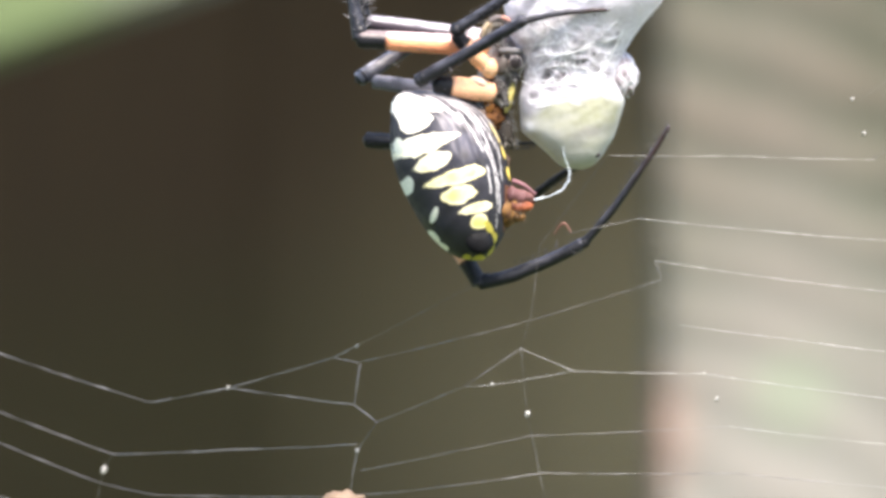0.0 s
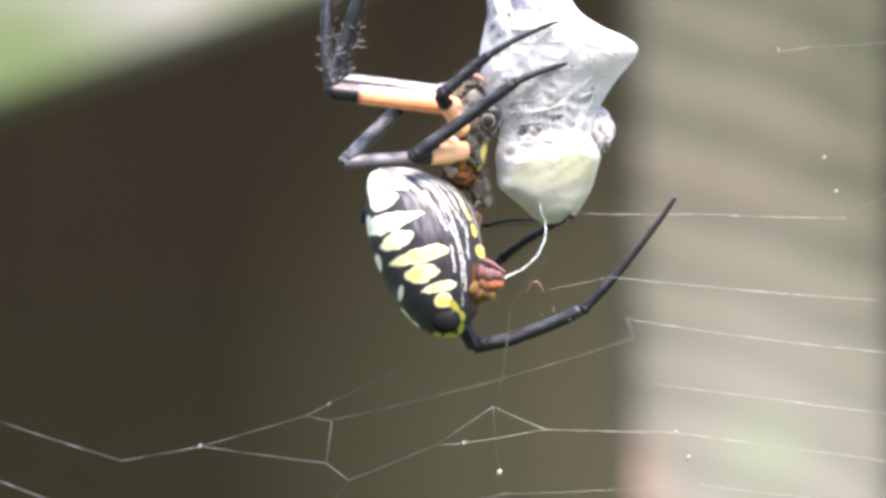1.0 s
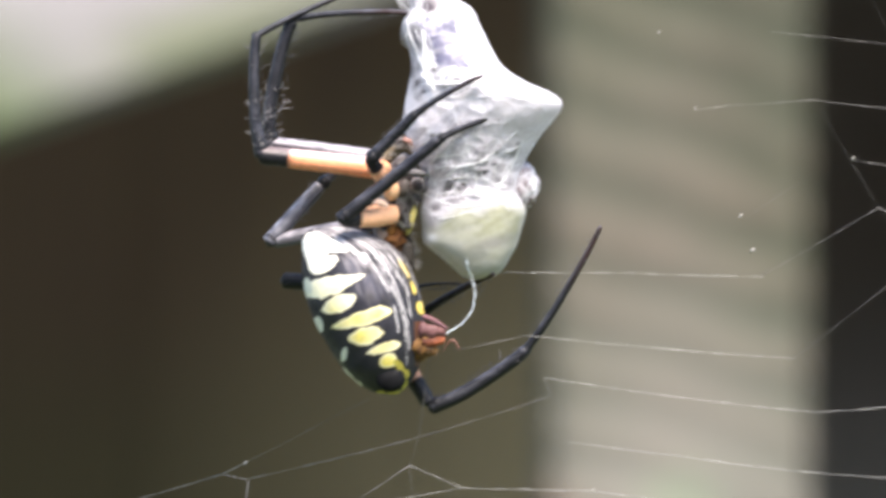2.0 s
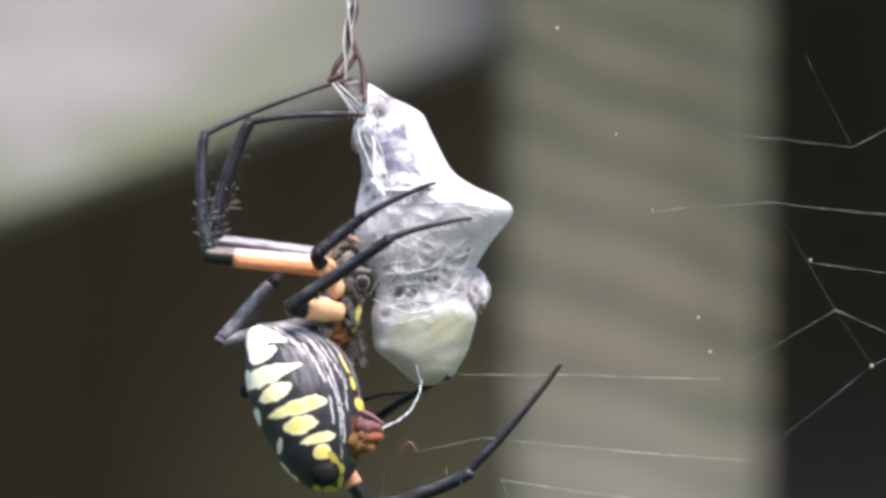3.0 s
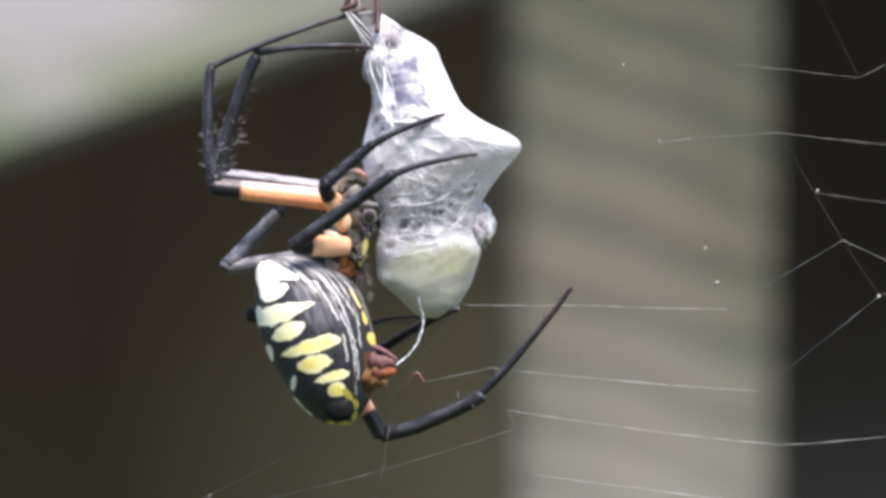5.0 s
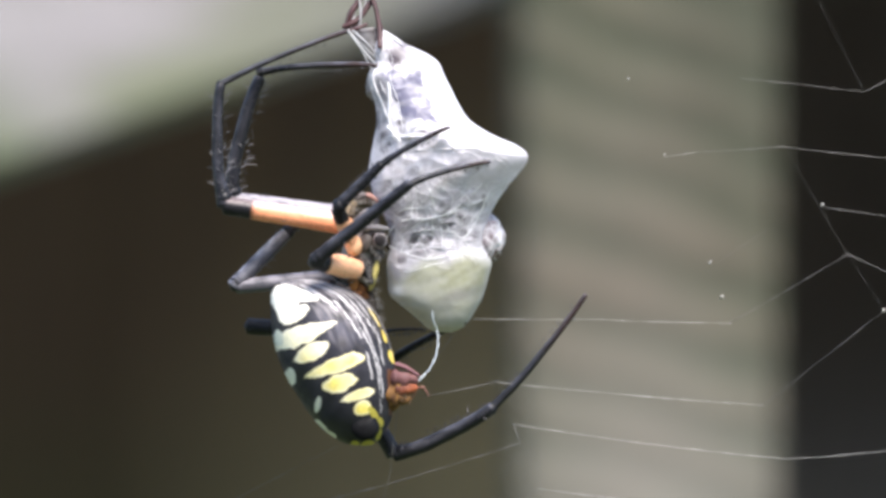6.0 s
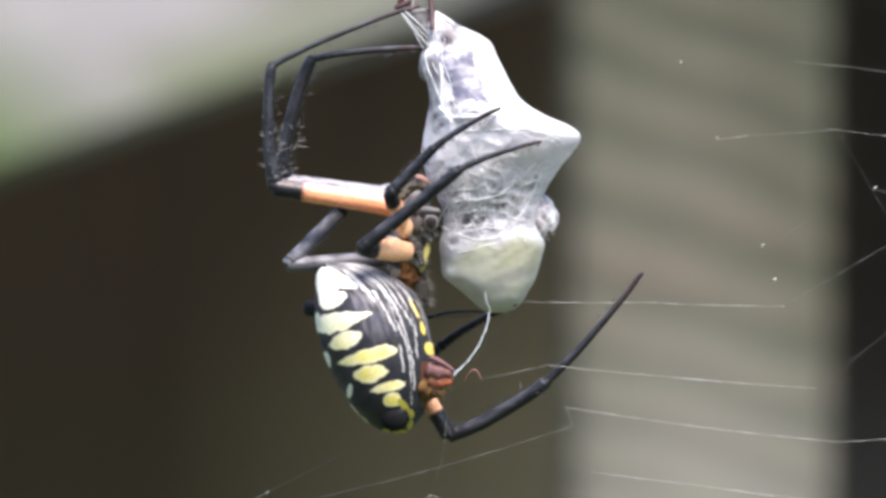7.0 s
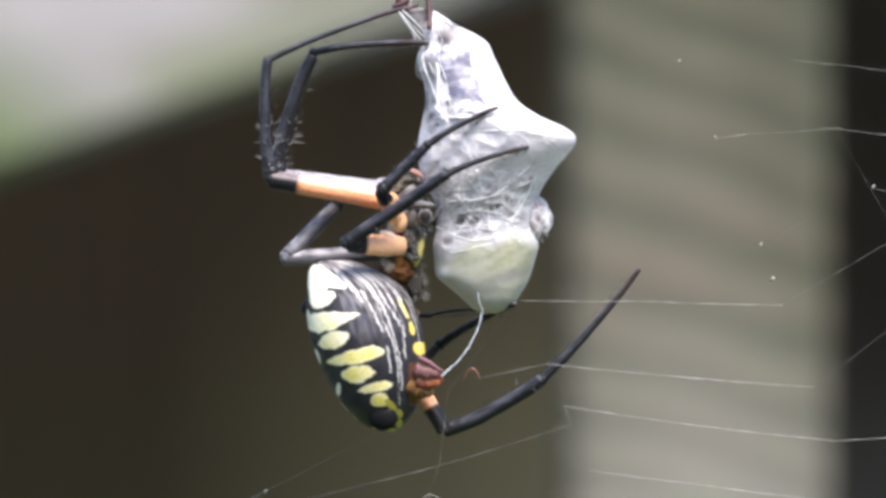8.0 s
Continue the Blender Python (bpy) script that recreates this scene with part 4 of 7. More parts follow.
def leg_colours(ground_colour, knee_colour, start, stripe):
    """Femur colours: orange with a black knee end and a pale highlight painted along the top."""
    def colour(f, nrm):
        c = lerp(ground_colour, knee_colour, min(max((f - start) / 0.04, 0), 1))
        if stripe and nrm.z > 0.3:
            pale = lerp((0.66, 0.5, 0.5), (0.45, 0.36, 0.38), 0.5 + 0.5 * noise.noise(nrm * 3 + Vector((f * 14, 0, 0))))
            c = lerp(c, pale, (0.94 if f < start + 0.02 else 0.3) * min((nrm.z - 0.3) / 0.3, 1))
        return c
    return colour


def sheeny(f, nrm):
    """Femur of the far front leg: grey, a pale sheen painted along the top, the side dark."""
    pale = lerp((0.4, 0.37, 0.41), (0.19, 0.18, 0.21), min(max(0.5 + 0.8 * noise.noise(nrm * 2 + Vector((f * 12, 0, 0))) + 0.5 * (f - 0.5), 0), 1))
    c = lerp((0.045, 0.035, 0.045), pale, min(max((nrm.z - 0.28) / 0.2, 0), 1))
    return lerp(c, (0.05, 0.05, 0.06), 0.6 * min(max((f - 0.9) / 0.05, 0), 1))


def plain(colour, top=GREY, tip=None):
    """One limb colour with patchy grey down, a sheen painted on its upper side, turning to the tip colour in the last
    half.
    """
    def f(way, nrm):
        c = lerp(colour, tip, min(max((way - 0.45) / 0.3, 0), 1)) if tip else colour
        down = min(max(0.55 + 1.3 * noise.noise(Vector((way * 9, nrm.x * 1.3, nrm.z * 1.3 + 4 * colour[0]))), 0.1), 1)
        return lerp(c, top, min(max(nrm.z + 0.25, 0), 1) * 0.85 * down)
    return f


def leg(spider, joints, radii, femur_colour, label, bristles=(10, 7), bows=((0, 0), (0, -5)), limb=BLACK, top=GREY):
    """A leg: the femur is the part, tibia and metatarsus are its sub-parts, each with its origin at its joint."""
    pts = [P(*j) for j in joints]
    made = []
    names = ("leg", "tibia", "metatarsus")
    for i, (p, q) in enumerate(zip(pts, pts[1:])):
        bm = bmesh.new()
        r0, r1, r2 = radii[i]
        mid1, mid2 = p.lerp(q, 0.3), p.lerp(q, 0.75)
        if i:
            lift = Vector((bows[i - 1][0] * S, 0, -bows[i - 1][1] * S))
            mid1, mid2 = mid1 + lift, mid2 + lift * 0.8
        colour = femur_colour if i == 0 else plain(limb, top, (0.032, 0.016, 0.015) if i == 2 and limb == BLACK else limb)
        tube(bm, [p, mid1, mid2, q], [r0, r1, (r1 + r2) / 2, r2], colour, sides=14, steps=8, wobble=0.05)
        if i == 1:
            blob(bm, p.lerp(q, 0.06), (r0 * 1.03, r0 * 1.03, r0 * 1.03), BLACK)
            spines(bm, p, q, r1, bristles[0], 17, int(joints[0][0] + i), (0.14, 0.13, 0.14))
            if bristles[0] > 20:
                spines(bm, p, p.lerp(q, 0.5), r1, 24, 19, int(joints[0][0]), (0.3, 0.28, 0.29), 1.0)
        if i == 2:
            blob(bm, p, (r0 * 1.25, r0 * 1.25, r0 * 1.25), BLACK)
            spines(bm, p, q, r1, bristles[1], 11, int(joints[0][1] + i))
        spines(bm, p, q, max(r1, r2), 100, 6.5, int(joints[1][0] + 5 * i), (0.07, 0.07, 0.078))
        parent = spider if i == 0 else made[0]
        made.append(part(names[i], bm, LEG, parent, label if i == 0 else "", at=p))
    return made


JOINTS = {
    "A": [(700, 365, -20), (488, 332, -40), (481, 118, -30), (722, 16, -14)],
    "B": [(700, 350, 20), (500, 322, 10), (550, 106, 0), (757, 86, -20)],
    "C": [(715, 405, -30), (690, 345, -92), (765, 266, -108), (885, 193, -124)],
    "D": [(722, 445, -25), (640, 440, -92), (812, 302, -132), (956, 252, -128)],
    "E": [(715, 455, 30), (510, 470, 10), (602, 376, 40), (690, 330, 50)],
    "F": [(752, 700, 60), (795, 772, 50), (966, 678, 30), (1137, 482, 10)],
    "G": [(740, 560, 90), (700, 690, 100), (782, 612, 95), (912, 537, -28)],
    "H": [(660, 555, 100), (540, 546, 110), (762, 562, 115), (857, 553, 100)],
}


def spider():
    body = thing("spider", P(730, 430, 10), "black and yellow garden spider with orange-based legs, holding its wrapped prey", "spider")
    # head and chest
    bm = bmesh.new()
    blob(bm, P(730, 415, 25), (36, 78, 46), lambda n: lerp((0.55, 0.5, 0.48), (0.12, 0.1, 0.1), min(max(0.5 + 1.4 * noise.noise(n * 3), 0), 1)), 8, 0.12)
    spines(bm, P(712, 350, 0), P(735, 480, 0), 30, 90, 9, 3, (0.35, 0.33, 0.32))
    part("cephalothorax", bm, FUZZ, body, "hairy grey-brown chest")
    bm = bmesh.new()
    blob(bm, P(716, 488, 8), (34, 26, 30), lambda n: lerp((0.2, 0.085, 0.03), (0.05, 0.02, 0.01), min(max(0.5 + 1.6 * noise.noise(n * 3.5), 0), 1)), 20, 0.2, 4, 0.08)
    blob(bm, P(700, 480, -14), (11, 15, 13), (0.42, 0.3, 0.24), 20, 0.3)
    blob(bm, P(692, 474, -12), (8, 9, 9), (0.5, 0.42, 0.4), 20, 0.3)
    part("waist", bm, FUZZ, body, "amber brown waist", at=P(716, 488, 8))
    bm = bmesh.new()
    blob(bm, P(752, 456, -16), (6.5, 27, 8), (0.55, 0.47, 0.16), 16, 0.25)
    part("sternum_stripe", bm, FUZZ, body, "yellow stripe under the chest", at=P(752, 456, -16))
    bm = bmesh.new()
    blob(bm, P(742, 508, 12), (15, 38, 22), (0.06, 0.052, 0.046), -14, 0.25)
    spines(bm, P(742, 470, 10), P(752, 545, 10), 14, 160, 12, 8, (0.3, 0.28, 0.26))
    part("underside", bm, FUZZ, body, "grey hairy underside", at=P(742, 508, 12))
    # third lump is paler: a glossy highlight put into its colour
    for x, y, d, rx, ry, col, turn in ((717, 404, -36, 14, 18, (0.82, 0.47, 0.27), 10), (700, 366, -32, 17, 16, (0.8, 0.4, 0.22), 0), (698, 428, -36, 17, 9, (0.85, 0.62, 0.48), 25), (722, 432, -22, 12, 12, (0.05, 0.035, 0.03), 0),
                                 (738, 398, -20, 14, 20, (0.09, 0.075, 0.07), 30), (735, 440, -14, 13, 20, (0.06, 0.05, 0.045), -20), (715, 470, -16, 10, 14, (0.3, 0.12, 0.03), 0)):
        bm = bmesh.new()
        blob(bm, P(x, y, d), (rx, ry, rx), col, turn, 0.1)
        part("coxa", bm, LEG, body, at=P(x, y, d))
    for d in (-14, 16):
        bm = bmesh.new()
        tube(bm, [P(738, 375, d), P(756, 384, d), P(770, 396, d)], [13, 15, 8], (0.05, 0.035, 0.035), sides=14)
        tube(bm, [P(768, 396, d), P(776, 402, d), P(780, 410, d)], [5, 4, 1.5], (0.02, 0.012, 0.012), sides=8)
        part("chelicera", bm, LEG, body, "dark jaw at the prey", at=P(738, 375, d))
    for dx, d in ((0, -30), (6, 14)):
        bm = bmesh.new()
        tube(bm, [P(704 + dx, 350, d), P(709 + dx, 334, d), P(716 + dx, 324, d)], [7, 6, 5], lambda f, n: lerp((0.09, 0.075, 0.07), (0.42, 0.33, 0.22), min(max(f + 0.7 * noise.noise(n * 2), 0), 1)), sides=10, wobble=0.2)
        tube(bm, [P(718 + dx, 320, d), P(728 + dx, 314, d), P(737 + dx, 314, d)], [5, 5, 4], (0.14, 0.12, 0.12), sides=10, wobble=0.2)
        tube(bm, [P(738 + dx, 313, d), P(748 + dx, 317, d), P(759 + dx, 326, d)], [4, 5, 2.5], (0.36, 0.2, 0.17), sides=10, wobble=0.2)
        spines(bm, P(706 + dx, 344, d), P(720 + dx, 322, d), 5, 40, 9, 4, (0.4, 0.38, 0.36))
        spines(bm, P(722 + dx, 318, d), P(756 + dx, 324, d), 5, 46, 8, 6, (0.34, 0.3, 0.28))
        part("pedipalp", bm, FUZZ, body, "hairy palp, grey with a pinkish end", at=P(704 + dx, 350, d))
    for x0, y0, x1, y1, r, n, seed in ((726, 356, 758, 384, 9, 90, 31), (742, 392, 768, 424, 9, 110, 32), (728, 420, 748, 470, 10, 90, 33), (676, 452, 706, 474, 8, 50, 34)):
        bm = bmesh.new()                      # tufts of grey down between the leg bases
        a, b = P(x0, y0, -20), P(x1, y1, -24)
        tube(bm, [a, a.lerp(b, 0.5) + Vector((0, 0, 2 * S)), b], [r * 0.6, r * 0.75, r * 0.5], lambda f, n: lerp((0.03, 0.027, 0.028), (0.16, 0.15, 0.15), min(max(0.4 + 1.3 * noise.noise(n * 2 + Vector((f * 5, 0, 0))), 0), 1)), sides=10, wobble=0.4)
        spines(bm, a, b, r * 0.8, n, 8, seed, (0.3, 0.29, 0.28))
        part("tuft", bm, FUZZ, body, "grey downy tuft", at=a)
    bm = bmesh.new()
    blob(bm, P(763, 394, -34), (13, 14, 9), lambda n: lerp((0.02, 0.016, 0.018), (0.3, 0.28, 0.29), min(max((math.hypot(n.x, n.z) - 0.72) / 0.2, 0), 1)), 0, 0.15)
    part("mouth_plate", bm, LEG, body, "round dark plate with a pale rim at the jaws", at=P(763, 394, -34))
    bm = bmesh.new()
    tube(bm, [P(735, 372, -26), P(760, 372, -34), P(778, 374, -36)], [5, 6, 4], (0.2, 0.19, 0.2), sides=10)
    tube(bm, [P(742, 382, -26), P(760, 381, -32), P(774, 388, -34)], [3, 4, 2], (0.1, 0.09, 0.1), sides=8)
    part("mouthpart", bm, LEG, body, at=P(735, 372, -26))

    belly = abdomen(body)
    legs = {}
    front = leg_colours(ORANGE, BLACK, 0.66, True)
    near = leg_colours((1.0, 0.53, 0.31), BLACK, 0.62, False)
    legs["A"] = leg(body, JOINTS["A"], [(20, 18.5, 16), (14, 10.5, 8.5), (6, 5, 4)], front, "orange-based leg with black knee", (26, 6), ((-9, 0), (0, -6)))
    legs["B"] = leg(body, JOINTS["B"], [(18, 17, 14), (14, 12.5, 10.5), (7, 5.6, 4.6)], sheeny, "grey far leg with a painted pale top sheen and black knee", (30, 6), ((-11, 2), (0, -6)))
    legs["C"] = leg(body, JOINTS["C"], [(13, 15, 12), (13, 10.5, 8.5), (7.2, 5.8, 3.2)], near, "near-side leg resting on the prey", (10, 6))
    legs["D"] = leg(body, JOINTS["D"], [(17, 20, 14), (13.5, 12, 9.5), (7.2, 5.5, 3.2)], near, "near-side leg resting on the prey", (8, 5))
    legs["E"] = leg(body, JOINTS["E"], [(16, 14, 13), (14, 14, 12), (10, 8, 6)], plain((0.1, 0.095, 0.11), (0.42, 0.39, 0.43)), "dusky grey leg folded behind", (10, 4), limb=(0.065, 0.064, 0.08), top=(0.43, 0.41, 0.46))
    legs["F"] = leg(body, JOINTS["F"], [(16, 15, 14), (13, 12.5, 11), (8, 7, 4)],
                    leg_colours((0.72, 0.36, 0.22), BLACK, 0.42, False), "long hind leg stretched over the web", (4, 4), ((3, 7), (5, 3)))
    legs["G"] = leg(body, JOINTS["G"], [(14, 13, 12), (12, 9, 8), (8, 7, 5)], leg_colours((0.6, 0.3, 0.18), BLACK, 0.4, False), "far-side hind leg", (4, 4))
    legs["H"] = leg(body, JOINTS["H"], [(15, 15, 14), (8, 6, 4), (3.2, 2.6, 1.8)], leg_colours((0.6, 0.3, 0.18), BLACK, 0.5, False), "far-side leg", (2, 2))
    return body, belly, legs


ground()
porch()
railing()
web()
bundle = prey()
lines = silk_line(bundle)
body, belly, legs = spider()


def motions():
    walk(body, [
        (0, pose(-0.00312, 0.0005, 1.20168, 0, -0, 0)), (0.2, pose(-0.00195, 0.0005, 1.20045, 0, -0, 0)),
        (0.3, pose(-0.003194, 0.0005, 1.20057, 0, -0, 0)), (0.5, pose(-0.003292, 0.0005, 1.20182, 0, -0, 0)),
        (0.7, pose(-0.002516, 0.0005, 1.20072, 0, -0, 0)), (1, pose(-0.003087, 0.0005, 1.20169, 0, -0, 0)),
        (1.5, pose(-0.002768, 0.0005, 1.20106, 0, -0, 0)), (1.7, pose(-0.003322, 0.0005, 1.20123, 0, -0, 0)),
        (2, pose(-0.001962, 0.0005, 1.20122, 0, -0, 0)), (2.2, pose(-0.002882, 0.0005, 1.20175, 0, -0, 0)),
        (3.3, pose(-0.003018, 0.0005, 1.20154, 0, -0, 0)), (3.5, pose(-0.002923, 0.0005, 1.20151, 0, -0, 0)),
        (4, pose(-0.00305, 0.0005, 1.20142, 0, -0, 0)), (4.5, pose(-0.003057, 0.0005, 1.20132, 0, -0, 0)),
        (4.7, pose(-0.003057, 0.0005, 1.20132, 0, -0, 0)), (5.8, pose(-0.00285, 0.0005, 1.2012, 0, -0, 0)),
        (6, pose(-0.002543, 0.0005, 1.20044, 0, -0, 0)), (6.2, pose(-0.003072, 0.0005, 1.20119, 0, -0, 0)),
        (6.5, pose(-0.002002, 0.0005, 1.2003, 0, -0, 0)), (6.7, pose(-0.002662, 0.0005, 1.20018, 0, -0, 0)),
        (7, pose(-0.0027, 0.0005, 1.20055, 0, -0, 0)), (7.5, pose(-0.002983, 0.0005, 1.20074, 0, -0, 0)),
        (8, pose(-0.003048, 0.0005, 1.20094, 0, -0, 0))])
    walk(belly, [
        (0, pose(-0.002504, -0.0005, -0.001928, -8.28, 0.12, 14.62)), (0.2, pose(-0.001598, -0.0005, -0.002608, -2.68, -6.57, 9.29)),
        (0.3, pose(-0.000859, -0.0005, -0.003162, 1.31, -3.38, -0.97)), (0.5, pose(-0.002337, -0.0005, -0.003601, -2.18, -2.19, 0.62)),
        (0.7, pose(-0.001787, -0.0005, -0.002441, 1.08, -2.01, 8.83)), (1, pose(-0.002018, -0.0005, -0.003561, -6.07, 0.18, 0.44)),
        (1.5, pose(-0.001533, -0.0005, -0.003252, -4.47, -4.17, 1.91)), (1.7, pose(-0.001315, -0.0005, -0.003136, -3.9, 2.65, -4.05)),
        (2, pose(-0.00157, -0.0005, -0.00289, -0.55, -3.05, 5.6)), (2.2, pose(-0.002683, -0.0005, -0.003143, -1.08, 0.19, 4.95)),
        (3.3, pose(-0.001399, -0.0005, -0.002982, -11.82, -0.97, -1.37)), (3.5, pose(-0.001428, -0.0005, -0.002991, -9.44, -1.38, 0.43)),
        (4, pose(-0.001453, -0.0005, -0.002921, -5.43, -1.05, -0.34)), (4.5, pose(-0.001331, -0.0005, -0.002791, -3.39, -1.74, 2.46)),
        (4.7, pose(-0.001331, -0.0005, -0.002791, -3.39, -1.74, 2.46)), (5.8, pose(-0.001645, -0.0005, -0.003059, -5.76, -1.02, -0.15)),
        (6, pose(-0.001103, -0.0005, -0.002617, -6.88, -4.26, 8.95)), (6.2, pose(-0.001276, -0.0005, -0.003068, -4.25, 0.26, -0.38)),
        (6.5, pose(-0.001808, -0.0005, -0.002554, -5.55, -4.34, 17.47)), (6.7, pose(-0.001921, -0.0005, -0.003089, 1.51, -1.1, 6.37)),
        (7, pose(-0.0015, -0.0005, -0.003, 0, -0, -0)), (7.5, pose(-0.001667, -0.0005, -0.003297, 3.25, 1.17, -5.55)),
        (8, pose(-0.001699, -0.0005, -0.003344, 3.65, 1.09, -4.56))])
    walk(bundle, [
        (0, pose(-0.002421, 0, 1.222, -0.71, 1.71, -0.07)), (0.2, pose(-0.002182, 0, 1.22227, -0.16, 0.08, -0.15)),
        (0.3, pose(-0.002659, 0, 1.22202, 0.13, -1.23, -1.37)), (0.5, pose(-0.00238, 0, 1.22222, 0.63, 0.81, -0.44)),
        (0.7, pose(-0.002082, 0, 1.22222, 0.45, 0.06, -0.95)), (1, pose(-0.002409, 0, 1.22219, 0.69, 0.73, -0.22)),
        (1.5, pose(-0.002212, 0, 1.22208, 0.28, 1.1, -0.08)), (1.7, pose(-0.003131, 0, 1.22107, 0.05, -1.96, 0.26)),
        (2, pose(-0.001852, 0, 1.22236, -0.15, 0.19, 0.65)), (2.2, pose(-0.002359, 0, 1.2221, -0.17, 1.16, 0.48)),
        (3.3, pose(-0.002427, 0, 1.22205, 0.95, 0, 0)), (3.5, pose(-0.001917, 0, 1.22204, 1.28, 1.65, -0.09)),
        (4, pose(-0.002065, 0, 1.2219, 1.06, 1.16, 0.88)), (4.5, pose(-0.001826, 0, 1.2221, 1.09, 2.4, -0.3)),
        (4.7, pose(-0.001826, 0, 1.2221, 1.09, 2.4, -0.3)), (5.8, pose(-0.002083, 0, 1.22212, 1.11, 1.81, -0.68)),
        (6, pose(-0.002178, 0, 1.22185, -0.04, 0.18, 0.77)), (6.2, pose(-0.002131, 0, 1.22181, -0.33, 1.37, 0.21)),
        (6.5, pose(-0.001921, 0, 1.22214, 0.35, 0.36, 0.41)), (6.7, pose(-0.002083, 0, 1.22202, 0.09, 0.28, 0.03)),
        (7, pose(-0.0022, 0, 1.22205, -0, -0, 0)), (7.5, pose(-0.002226, 0, 1.22187, -0.57, 0.82, 0.02)),
        (8, pose(-0.002239, 0, 1.22199, 0.05, 0.95, -0.01))])
    walk(lines[0], [
        (0, pose(0.006433, -0.002159, -0.027659, 6.59, -16.58, -0.96)), (0.2, pose(0.006504, -0.002157, -0.027711, 6.03, -24.55, -1.31)),
        (0.3, pose(0.006883, -0.002174, -0.027715, 3.42, -52.35, -1.68)), (0.5, pose(0.00637, -0.002245, -0.027805, -5.19, -4.77, 0.22)),
        (0.7, pose(0.006515, -0.002128, -0.027764, 8.8, -20.71, -1.61)), (1, pose(0.006381, -0.002295, -0.027811, -10.72, -5.85, 0.55)),
        (1.5, pose(0.006473, -0.002242, -0.027734, -5.61, -19.42, 0.96)), (1.7, pose(0.006177, -0.002316, -0.027744, -14.2, 20.88, -2.63)),
        (2, pose(0.006459, -0.002171, -0.027747, 3.86, -17.42, -0.59)), (2.2, pose(0.006371, -0.002176, -0.027786, 2.91, -5.08, -0.13)),
        (3.3, pose(0.006261, -0.002393, -0.027692, -26.49, 7.74, -1.82)), (3.5, pose(0.006315, -0.002367, -0.02769, -23.44, 0.66, -0.14)),
        (4, pose(0.006281, -0.002323, -0.027707, -16.98, 5.19, -0.77)), (4.5, pose(0.00635, -0.002266, -0.027688, -9.72, -4.82, 0.41)),
        (4.7, pose(0.00635, -0.002266, -0.027688, -9.72, -4.82, 0.41)), (5.8, pose(0.006321, -0.002309, -0.027718, -14.81, -0.56, 0.07)),
        (6, pose(0.00638, -0.002214, -0.027685, -2.04, -9.69, 0.17)), (6.2, pose(0.00655, -0.002256, -0.027672, -8.07, -25.25, 1.81)),
        (6.5, pose(0.006674, -0.002149, -0.027621, 8.92, -45.78, -3.77)), (6.7, pose(0.006845, -0.002123, -0.027627, 12, -50.49, -5.68)),
        (7, pose(0.00626, -0.0022, -0.027804, 0, 6.47, 0)), (7.5, pose(0.006232, -0.00217, -0.027845, 3.23, 9.22, 0.26)),
        (8, pose(0.006236, -0.002187, -0.027839, 1.35, 8.9, 0.11))])
    walk(lines[1], [
        (0, pose(0.006525, -0.002071, -0.028383, 7.34, 3.95, 0.25)), (0.2, pose(0.006812, -0.002069, -0.028525, 6.42, -16.16, -0.91)),
        (0.3, pose(0.007865, -0.002123, -0.028654, 2.79, -38.01, -0.96)), (0.5, pose(0.006334, -0.002338, -0.028786, -5.71, 9.51, -0.48)),
        (0.7, pose(0.006711, -0.001984, -0.028697, 8.78, -1.77, -0.14)), (1, pose(0.006367, -0.002491, -0.028804, -11.64, 7.96, -0.81)),
        (1.5, pose(0.006694, -0.002329, -0.028589, -6.03, -8.83, 0.47)), (1.7, pose(0.005716, -0.002509, -0.028549, -12.81, 35.71, -4.14)),
        (2, pose(0.006654, -0.002108, -0.028625, 4.29, -6.88, -0.26)), (2.2, pose(0.006331, -0.002123, -0.028758, 3.3, 10.36, 0.3)),
        (3.3, pose(0.006065, -0.002779, -0.028446, -27.73, 18.23, -4.53)), (3.5, pose(0.006232, -0.00269, -0.028419, -24.41, 11.29, -2.45)),
        (4, pose(0.006134, -0.00256, -0.028469, -17.54, 15.77, -2.45)), (4.5, pose(0.006347, -0.002398, -0.028442, -10.12, 5.49, -0.49)),
        (4.7, pose(0.006347, -0.002398, -0.028442, -10.12, 5.49, -0.49)), (5.8, pose(0.006261, -0.002529, -0.028531, -15.44, 8.87, -1.21)),
        (6, pose(0.006451, -0.00224, -0.028431, -2.01, -0.89, 0.02)), (6.2, pose(0.006655, -0.00237, -0.028563, -6.64, 10.37, -0.6)),
        (6.5, pose(0.00726, -0.002028, -0.028401, 8.73, -25.07, -1.94)), (6.7, pose(0.007357, -0.001943, -0.028665, 8.35, 1.3, 0.09)),
        (7, pose(0.006079, -0.0022, -0.028785, 0, 14.54, 0)), (7.5, pose(0.005999, -0.002113, -0.028839, 3.32, 17.11, 0.5)),
        (8, pose(0.006011, -0.002164, -0.028823, 1.4, 16.89, 0.21))])
